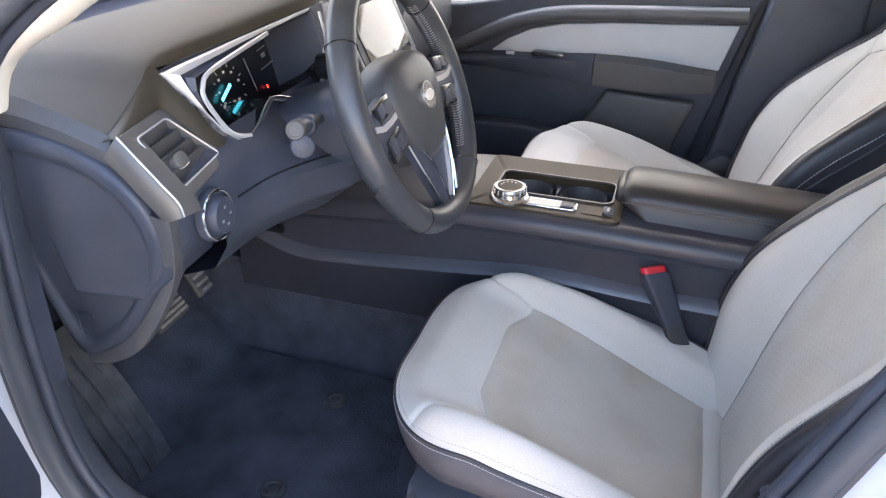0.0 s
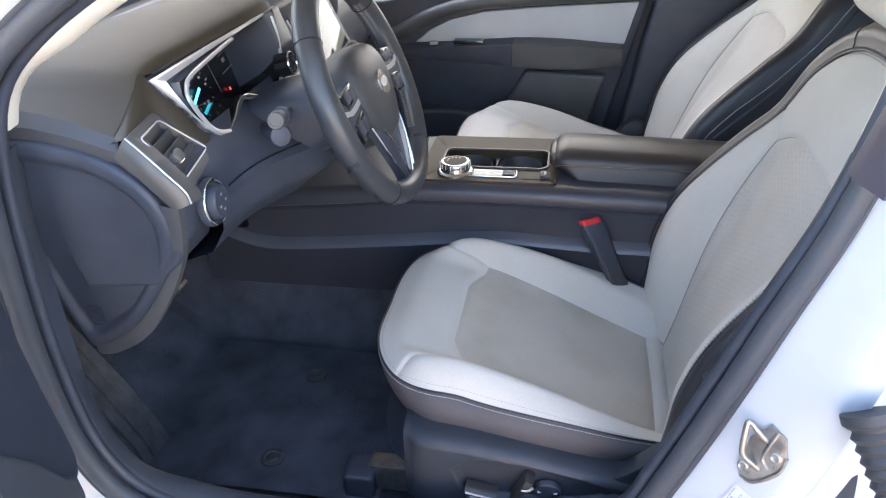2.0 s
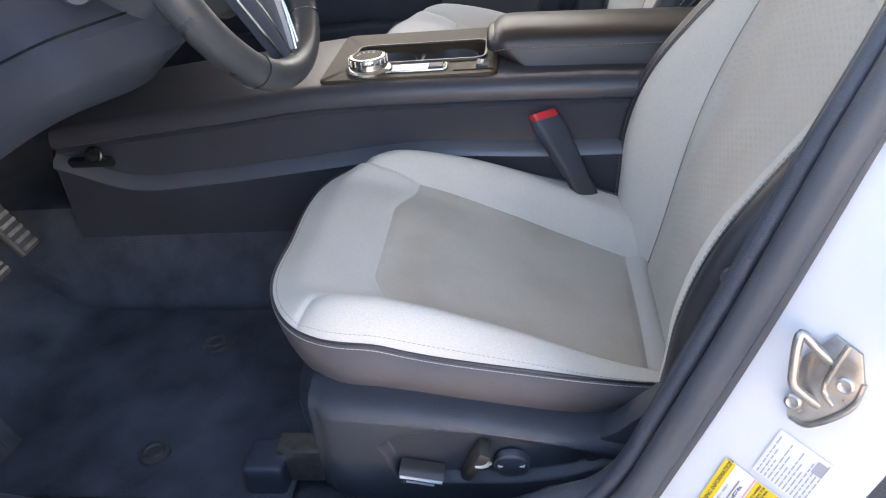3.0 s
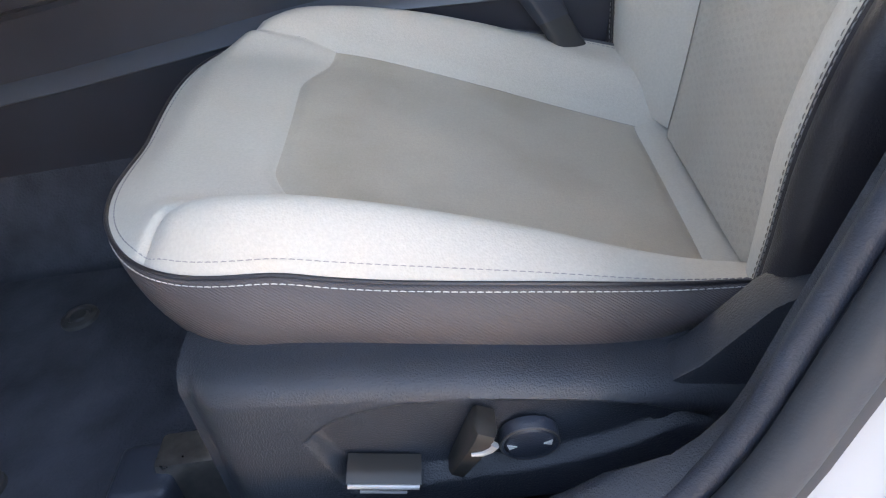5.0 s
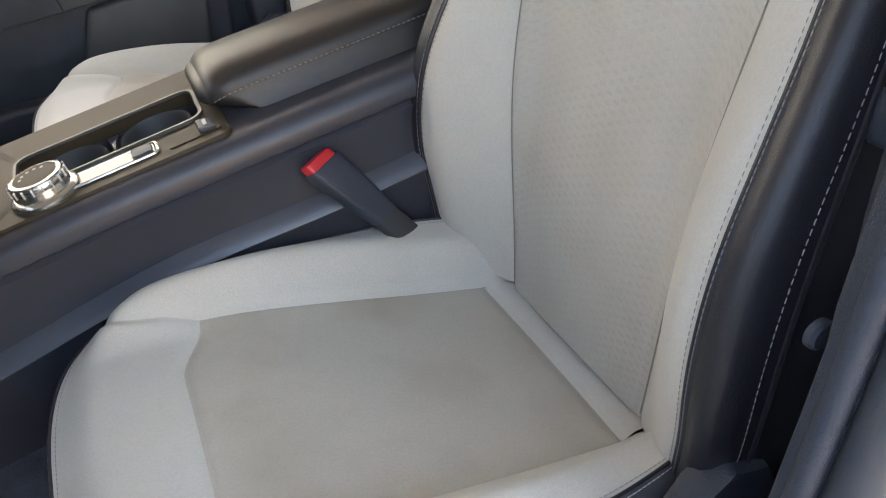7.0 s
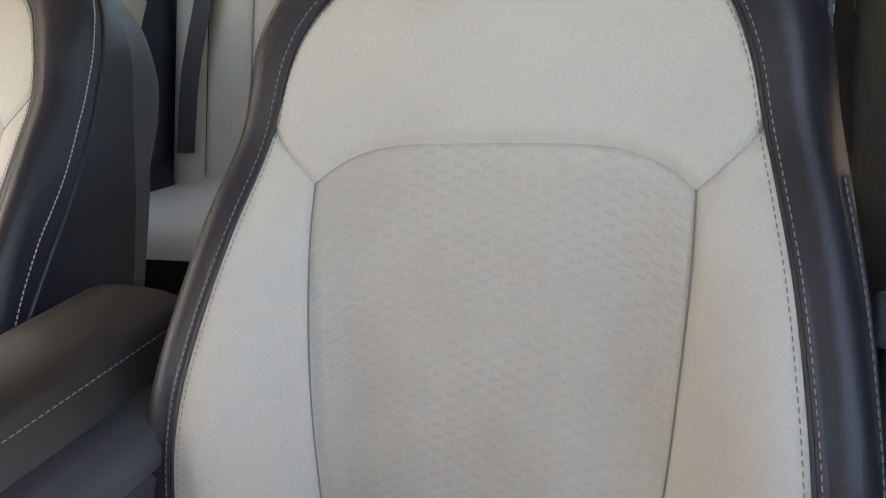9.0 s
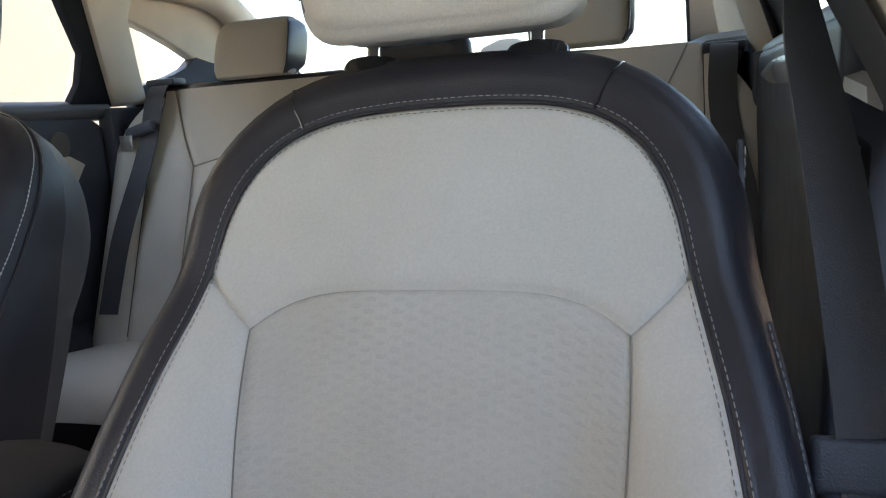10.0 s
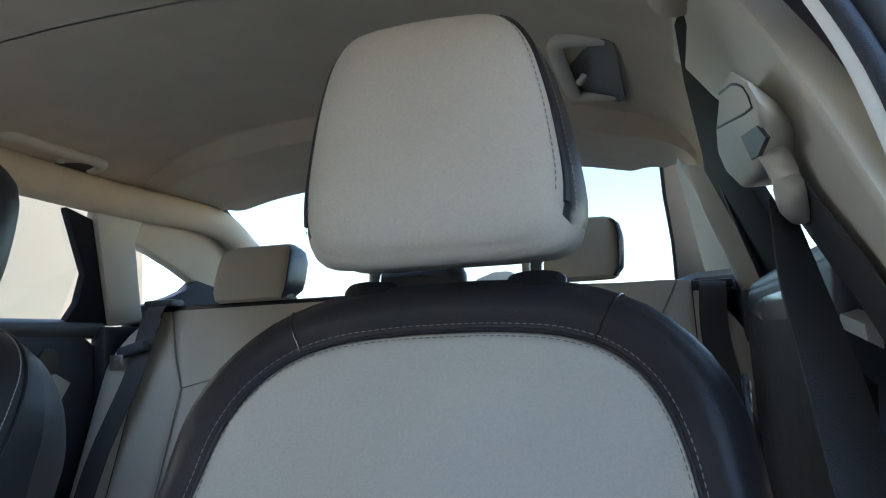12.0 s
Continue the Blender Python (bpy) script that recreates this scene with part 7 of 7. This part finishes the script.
part("label_sheet", box(0, 0, 0, 0.056, 0.056, 0.0003), M_LABEL, label2, smooth=False)
line_bars = random.Random(4)
for i in range(13):
    x = -0.026
    while x < 0.018 - 0.010 * (i % 3):
        w = line_bars.uniform(0.003, 0.010)
        part("print_bar", box(x + w / 2, 0.024 - 0.0039 * i, 0.0005, w, 0.0013, 0.0003), M_INK_PALE, label2, smooth=False)
        x += w + 0.0018
part("print_block", box(0.016, -0.018, 0.0005, 0.014, 0.010, 0.0003), M_INK_PALE, label2, smooth=False)

# ---- driver's door, standing open ----
dd = structure("door_4", "open driver's door with dark inner panel and white edge", "car door")
dm = Matrix.Translation((-0.323, -0.50, 0)) @ Matrix.Rotation(radians(-65), 4, "Z")


def door_piece(name, outline, y0, y1, mat, bevel=0.01, label="", parent=None):
    bm = prism(outline, "y", y0, y1, bevel, 3)
    bmesh.ops.transform(bm, matrix=dm, verts=bm.verts[:])
    return part(name, bm, mat, parent or dd, label)


door_piece("door_skin", [(-0.05, 0.12), (0.95, 0.06), (1.03, 0.30), (1.05, 0.74), (-0.05, 0.70)], -0.14, -0.09, M_PAINT, label="white painted door shell")
door_piece("door_panel", [(-0.006, 0.72), (-0.008, 0.60), (-0.010, 0.53), (-0.014, 0.48), (-0.030, 0.40), (-0.050, 0.32), (-0.062, 0.27), (-0.050, 0.245), (0.0, 0.26), (0.12, 0.285), (0.9, 0.26), (0.98, 0.32), (1.0, 0.74)], -0.09, 0.0, M_PLASTIC, 0.006)
door_piece("door_pocket", [(-0.003, 0.287), (0.03, 0.315), (0.08, 0.385), (0.158, 0.470), (0.3, 0.455), (0.9, 0.40), (0.86, 0.12), (0.10, 0.15), (0.03, 0.20), (-0.01, 0.25)], -0.09, 0.014, M_SEAL, 0.008, "grey door map pocket")
door_piece("arm_rest", [(0.25, 0.46), (0.8, 0.44), (0.82, 0.50), (0.25, 0.53)], 0.0, 0.05, M_PLASTIC_SOFT, 0.02)
door_piece("panel_gap", [(0.004, 0.545), (0.10, 0.50), (0.10, 0.4975), (0.004, 0.5425)], 0.0, 0.0008, M_GLOSS, 0)

# ---- roof ----
roof = structure("ceiling", "pale cloth headliner with a dark sunroof edge", "headliner")


def roof_z(x, y):
    t = (y - C) / 0.60
    z = 1.095 - 0.085 * abs(t) ** 3.5
    crease = 1.375 + 0.13 * t * t
    z -= 0.042 * smooth_step(crease - 0.003, crease + 0.015, x) * (1 - smooth_step(0.78, 0.98, abs(t)))
    z -= 0.004 * smooth_step(crease + 0.02, 1.80, x)
    z -= 0.20 * smooth_step(0.15, -0.40, x)
    return z


part("headliner", grid(lambda x, y: (x, y, roof_z(x, y)), [lerp(0.866, 1.78, i / 180) for i in range(181)], [lerp(C - 0.48, C + 0.60, j / 44) for j in range(45)]), M_CREAM, roof)
part("headliner_front", grid(lambda x, y: (x, y, roof_z(x, y) - 0.004), [lerp(-0.36, 0.856, i / 40) for i in range(41)], [lerp(C - 0.60, C + 0.60, j / 44) for j in range(45)]), M_CREAM, roof)
part("sunroof_gap", grid(lambda x, y: (x, y, roof_z(x, y) + 0.010), [0.850, 0.86, 0.870], [lerp(C - 0.60, C + 0.60, j / 44) for j in range(45)]), M_RUBBER, roof)
part("roof_panel", grid(lambda x, y: (x, y, roof_z(x, y) + 0.045), [lerp(-0.42, 1.82, i / 30) for i in range(31)], [lerp(C - 0.62, C + 0.62, j / 24) for j in range(25)]), M_PAINT, roof)
pts = spline([(-0.36, C + 0.605, 0.93), (0.25, C + 0.598, 0.995), (0.6, C + 0.585, 1.0), (1.0, C + 0.58, 0.995), (1.4, C + 0.575, 0.985), (1.75, C + 0.560, 0.985), (1.95, C + 0.575, 0.925), (2.2, C + 0.595, 0.82)], 60)
part("roof_rail", tube(pts, lambda t: 0.030 + 0.008 * smooth_step(0.35, 0.6, t), 16), M_CREAM, roof, "pale cloth roof side rail")
part("roof_rail", tube(spline([(0.10, C - 0.605, 0.985), (0.25, C - 0.598, 0.995), (0.6, C - 0.585, 1.0), (0.87, C - 0.58, 1.005)], 24), 0.030, 16), M_CREAM, roof, "pale cloth roof side rail")
rail_edge = spline([(0.866, -0.200, 1.030), (0.93, -0.204, 1.021), (1.0, -0.211, 1.007), (1.13, -0.221, 0.984), (1.24, -0.231, 0.956), (1.34, -0.248, 0.925), (1.40, -0.257, 0.922), (1.52, -0.232, 0.954), (1.62, -0.210, 0.981), (1.72, -0.179, 0.998), (1.78, -0.15, 1.03)], 90)


def rail_skin(i, v):
    """The headliner's driver-side roll, from the roof down to the door seal."""
    e = rail_edge[i]
    top = Vector((e.x, C - 0.48, roof_z(e.x, C - 0.48)))
    slope = (roof_z(e.x, C - 0.48) - roof_z(e.x, C - 0.47)) / -0.01
    bend = Vector((e.x, lerp(top.y, e.y, 0.85), top.z + slope * 0.85 * (e.y - top.y)))
    return top * (1 - v) ** 2 + bend * (2 * v * (1 - v)) + e * v * v


part("roof_side", grid(rail_skin, list(range(90)), [j / 16 for j in range(17)]), M_CREAM, roof)

# rear window, parcel shelf
rw = structure("window_1", "wide rear window glass", "window")
g = part("rear_glass", loft([[(1.74, y, 1.075), (2.30, y, 0.80), (2.302, y, 0.805), (1.742, y, 1.08)] for y in (C - 0.60, C, C + 0.60)]), M_GLASS_REAR, rw)
g.visible_shadow = False
for s, out_ in ((1, 0.06), (-1, 0.13)):
    part("glass_border", loft([[(x, C + s * w, z), (x, C + s * (w + out_), z + 0.003), (x, C + s * (w + out_), z - 0.02), (x, C + s * w, z - 0.006)] for x, w, z in ((1.73, 0.540 if s > 0 else 0.552, 1.050), (1.9, 0.555, 0.975), (2.1, 0.575 if s > 0 else 0.567, 0.885), (2.30, 0.585 if s > 0 else 0.570, 0.79))]), M_CREAM_PLASTIC, rw, "pale trim beside the rear glass")
    part("glass_seal", tube([(x, C + s * w, z - 0.004) for x, w, z in ((1.73, 0.540 if s > 0 else 0.552, 1.050), (1.9, 0.555, 0.975), (2.1, 0.575 if s > 0 else 0.567, 0.885), (2.30, 0.585 if s > 0 else 0.570, 0.79))], 0.005, 8), M_RUBBER, rw)
part("glass_header", loft([[(1.705, y, 1.056 - 0.03 * abs((y - C) / 0.55) ** 4), (1.755, y, 1.040 - 0.03 * abs((y - C) / 0.55) ** 4), (1.765, y, 1.055), (1.72, y, 1.075)] for y in [lerp(C - 0.55, C + 0.55, i / 20) for i in range(21)]]), M_CREAM, rw)
shelf = structure("parcel_shelf", "black carpeted parcel shelf", "parcel shelf")
part("shelf_board", loft([[(1.62, y, 0.742), (1.66, y, 0.748), (2.30, y, 0.80), (2.32, y, 0.70), (1.64, y, 0.70)] for y in (C - 0.66, C, C + 0.66)]), M_CARPET2, shelf)
for s in (1, -1):
    part("corner_swell", loft([[(x, C + s * (0.62 - 0.02), 0.75), (x, C + s * (0.55 - d), 0.76 + h), (x, C + s * 0.60, 0.785 + h), (x, C + s * 0.70, 0.79 + h), (x, C + s * 0.70, 0.72)] for x, d, h in ((1.66, 0.0, -0.03), (1.75, 0.02, -0.012), (1.95, 0.03, 0.0), (2.2, 0.03, 0.01))]), M_PLASTIC_SOFT, shelf)
part("brake_lamp", prism([(-0.09, 0.0), (-0.07, 0.03), (-0.02, 0.048), (0.02, 0.048), (0.07, 0.03), (0.09, 0.0)], "x", -0.03, 0.03, 0.006), M_CREAM_PLASTIC, shelf).location = (2.18, C - 0.10, 0.795)
part("boot_wall", box(2.36, C, 0.5, 0.04, 1.4, 0.6), M_PLASTIC, shelf)

# ---- rear seat ----
rear = thing("bench_seat", "light grey cloth rear bench with dark edges", "rear seat", (1.4, C, 0.3))
RK = Vector((1.4, C, 0.3))


def rput(name, bm, mat, parent=rear, label=""):
    bmesh.ops.translate(bm, vec=-RK, verts=bm.verts[:])
    return part(name, bm, mat, parent, label)


def rear_back(y, z, d=0.0):
    return Vector((1.60 + 0.4 * (z - 0.75) - d * 0.93, y, z + d * 0.37))


def rear_swell(y, z):
    a = abs(y - C)
    return 0.030 * smooth_step(0.40, 0.60, a) * smooth_step(0.75, 0.6, z) + 0.02 * smooth_step(0.16, 0.06, a) + 0.004


for s in (1, -1):
    def outer_panel(u, v):
        y = C + s * lerp(0.592, 0.680 if s > 0 else 0.70, u)
        z = lerp(0.16, (0.736 if s > 0 else 0.726) - 0.15 * u ** 1.5, v)
        return rear_back(y, z, sink(rear_swell(y, z) + 0.02 * math.sin(math.pi * u), min(u, 1 - u) * 0.12))
    rput("outer_bolster", grid(outer_panel, cosine(14), cosine(24)), M_LIGHT)

    def edge_of(v):
        return 0.483 + 0.081 * max(0.0, (v - 0.70) / 0.30) + 0.004 * max(0.0, 0.70 - v)

    def back_side(u, v):
        y = C + s * lerp(edge_of(v), 0.590, u)
        return rear_back(y, lerp(0.16, 0.748, v), sink(rear_swell(y, lerp(0.16, 0.748, v)), min(u, 1 - u) * 0.09, 0.005))
    rput("side_panel", grid(back_side, cosine(14), cosine(24)), M_LIGHT)

    def back_mid(u, v):
        y = C + s * lerp(0.11, edge_of(v), u)
        z = lerp(0.16, 0.75, v)
        return rear_back(y, z, sink(rear_swell(y, z), min(u * 0.28, (1 - u) * 0.28), 0.005))
    rput("back_panel", grid(back_mid, cosine(20), cosine(24)), M_LIGHT)
    rput("panel_joint", tube([rear_back(C + s * u, 0.571 + 0.026 * math.sin(math.pi / 2 * min(1, (0.483 - u) / 0.12)), rear_swell(C + s * u, 0.58) + 0.0012) for u in [lerp(0.125, 0.481, i / 30) for i in range(31)]], 0.0016, 5), M_THREAD)
    rput("panel_joint", tube([rear_back(C + s * edge_of(v), lerp(0.16, 0.748, v), rear_swell(C + s * edge_of(v), lerp(0.16, 0.748, v)) - 0.0015) for v in [i / 30 for i in range(31)]], 0.0016, 5), M_THREAD)
    hd = rput("head_pad", loft([[Vector((1.640 + 0.35 * (zz - 0.83) + 0.045 * rr * math.copysign(abs(math.sin(q)) ** 0.7, math.sin(q)), C + s * 0.362 + 0.102 * (0.62 + 0.38 * rr) * math.copysign(abs(math.cos(q)) ** 0.5, math.cos(q)), zz)) for q in (2 * math.pi * j / 40 for j in range(40))]
                                 for zz, rr in ((0.762, 0.55), (0.768, 0.8), (0.785, 0.95), (0.81, 1.0), (0.85, 0.98), (0.870, 0.9), (0.884, 0.75), (0.892, 0.5), (0.895, 0.2))]), M_LIGHT, label="light grey rear head restraint")
    for k in (-1,):
        rput("head_edge", loft([[Vector((1.640 + 0.35 * (zz - 0.83) + 0.047 * rr * math.sin(q), C + s * 0.362 + k * (0.1000 + 0.006 * math.cos(q)) * (0.62 + 0.38 * rr), zz)) for q in (2 * math.pi * j / 20 for j in range(20))]
                                 for zz, rr in ((0.766, 0.6), (0.785, 0.95), (0.81, 1.0), (0.85, 1.0), (0.875, 0.85), (0.886, 0.6))]), M_LEATHER, hd)
mid = rput("middle_panel", grid(lambda u, v: rear_back(C + lerp(-0.108, 0.108, u), lerp(0.26, 0.752, v), sink(rear_swell(C + lerp(-0.108, 0.108, u), 0.5) + 0.004, min(u, 1 - u) * 0.2)), cosine(16), cosine(20)), M_LIGHT)
rput("middle_head_pad", loft([[Vector((1.650 + 0.040 * rr * math.sin(q), C - 0.03 + 0.105 * (0.85 + 0.15 * rr) * math.copysign(abs(math.cos(q)) ** 0.5, math.cos(q)), zz)) for q in (2 * math.pi * j / 32 for j in range(32))]
                              for zz, rr in ((0.752, 0.8), (0.77, 1.0), (0.795, 0.95), (0.808, 0.6), (0.812, 0.3))]), M_LEATHER, label="low dark middle head restraint")
rput("back_top", tube([rear_back(C + y, z, -0.018) for y, z in ((-0.62, 0.724), (-0.45, 0.742), (-0.3, 0.748), (0, 0.752), (0.3, 0.752), (0.60, 0.752))], 0.018, 10), M_LEATHER)
rput("back_core", loft([[(1.62 + 0.4 * (z - 0.75), C + y, z) for z in (0.25, 0.74)] + [(1.72 + 0.4 * (z - 0.75), C + y, z) for z in (0.74, 0.25)] for y in (-0.64, 0, 0.64)]), M_PLASTIC)


def bench(u, v):
    x = lerp(0.93, 1.46, v)
    y = C + lerp(-0.62, 0.62, u)
    z = 0.272 - 0.05 * smooth_step(0, 1, v) - 0.05 * math.exp(-v / 0.05) + 0.012 * math.sin(2 * math.pi * (u * 2 - 0.25)) * 0.5
    return (x, y, z)


rput("bench_cushion", grid(bench, [i / 40 for i in range(41)], cosine(24)), M_LIGHT)
rput("bench_front", loft([[(0.93, y, 0.225), (0.92, y, 0.20), (0.94, y, 0.06), (0.96, y, 0.0)] for y in (C - 0.62, C, C + 0.62)], caps=False, closed=False), M_LEATHER)
# rear shoulder belts
for s in (1, -1):
    rb = thing("rear_seat_belt", "black rear shoulder belt with steel tongue", "seat belt", (1.57, C + s * 0.56, 0.72), group="rear belts")
    ro = Vector((1.57, C + s * 0.56, 0.72))
    b, drop = (0.585, 0.0) if s > 0 else (0.628, 0.022)
    web([rear_back(C + s * (b + 0.025), 0.765 - drop, 0.0), rear_back(C + s * (b + 0.021), 0.73 - drop, 0.045), rear_back(C + s * (b + 0.019), 0.6, 0.055), rear_back(C + s * (b + 0.052), 0.42, 0.06), rear_back(C + s * (b + 0.060), 0.26, 0.06)],
        [rear_back(C + s * (b - 0.021), 0.770 - drop, 0.0), rear_back(C + s * (b - 0.027), 0.73 - drop, 0.045), rear_back(C + s * (b - 0.029), 0.6, 0.055), rear_back(C + s * (b + 0.002), 0.42, 0.06), rear_back(C + s * (b + 0.012), 0.26, 0.06)], parent=rb, o=ro)
    part("belt_slot", box(*(rear_back(C + s * b, 0.765 - drop, 0.012 if s > 0 else -0.012) - ro), 0.05, 0.075, 0.016, 0.005), M_PLASTIC, rb)
    if s > 0:
        part("belt_tongue", box(*(rear_back(C + s * 0.592, 0.641, 0.066) - ro), 0.020, 0.076, 0.026, 0.009, Euler((radians(-14), 0, 0)).to_matrix().to_4x4(), 4), M_PLASTIC, rb)
        part("tongue_plate", box(*(rear_back(C + s * 0.622, 0.612, 0.070) - ro), 0.004, 0.034, 0.034, 0.0018), M_STEEL, rb)

# ---- passenger seat ----
passenger_seat = build_seat("passenger_seat", "light grey cloth passenger seat with dark leatherette edges, leaned back", 2 * C, 0.0, power=False, tilt=8.0, z0=0.022, back=0.035, lift=0.03)

# ---- windscreen ----
ws = structure("window_2", "windscreen glass over the dashboard", "window")
g = part("windscreen", loft([[(-0.82, y, 0.62), (-0.34, y, 0.99), (-0.342, y, 0.994), (-0.824, y, 0.624)] for y in (C - 0.62, C, C + 0.62)]), M_GLASS, ws)
g.visible_shadow = False

# ---- outside ----
ground = structure("ground", "pale concrete paving to the horizon", "ground")
part("paving", grid(lambda x, y: (x, y, -0.30), [-400, -40, -8, 8, 40, 400], [-400, -40, -8, 8, 40, 400]), M_GROUND, ground)
wall = structure("building_wall", "plain beige stucco building wall", "building")
part("stucco_face", box(-6, 6.2, 2.2, 28, 0.4, 5.0, 0.03), M_STUCCO, wall)
# unseen wall added on the driver's side to bounce sunlight into the cabin
bounce_wall = structure("added_wall", "added low beige stucco wall, out of view, that bounces light", "wall")
part("stucco_face", box(0, -6.2, 0.45, 30, 0.4, 1.5, 0.03), M_STUCCO, bounce_wall)

# added area lamps at the windscreen and passenger's window, topping up the sky's light
for lname, at, to, sx, sy, watt in (("windscreen_fill", (-0.66, C, 0.86), (0.1, C, 0.35), 1.15, 0.50, 0.26), ("side_window_fill", (0.02, 1.13, 0.78), (0.02, 0.2, 0.45), 0.80, 0.34, 0.45)):
    ld = bpy.data.lights.new(lname, "AREA")
    ld.shape, ld.size, ld.size_y, ld.energy, ld.color = "RECTANGLE", sx, sy, watt, (0.88, 0.94, 1.0)
    lo = new(lname, ld)
    lo.matrix_world = look(at, to)
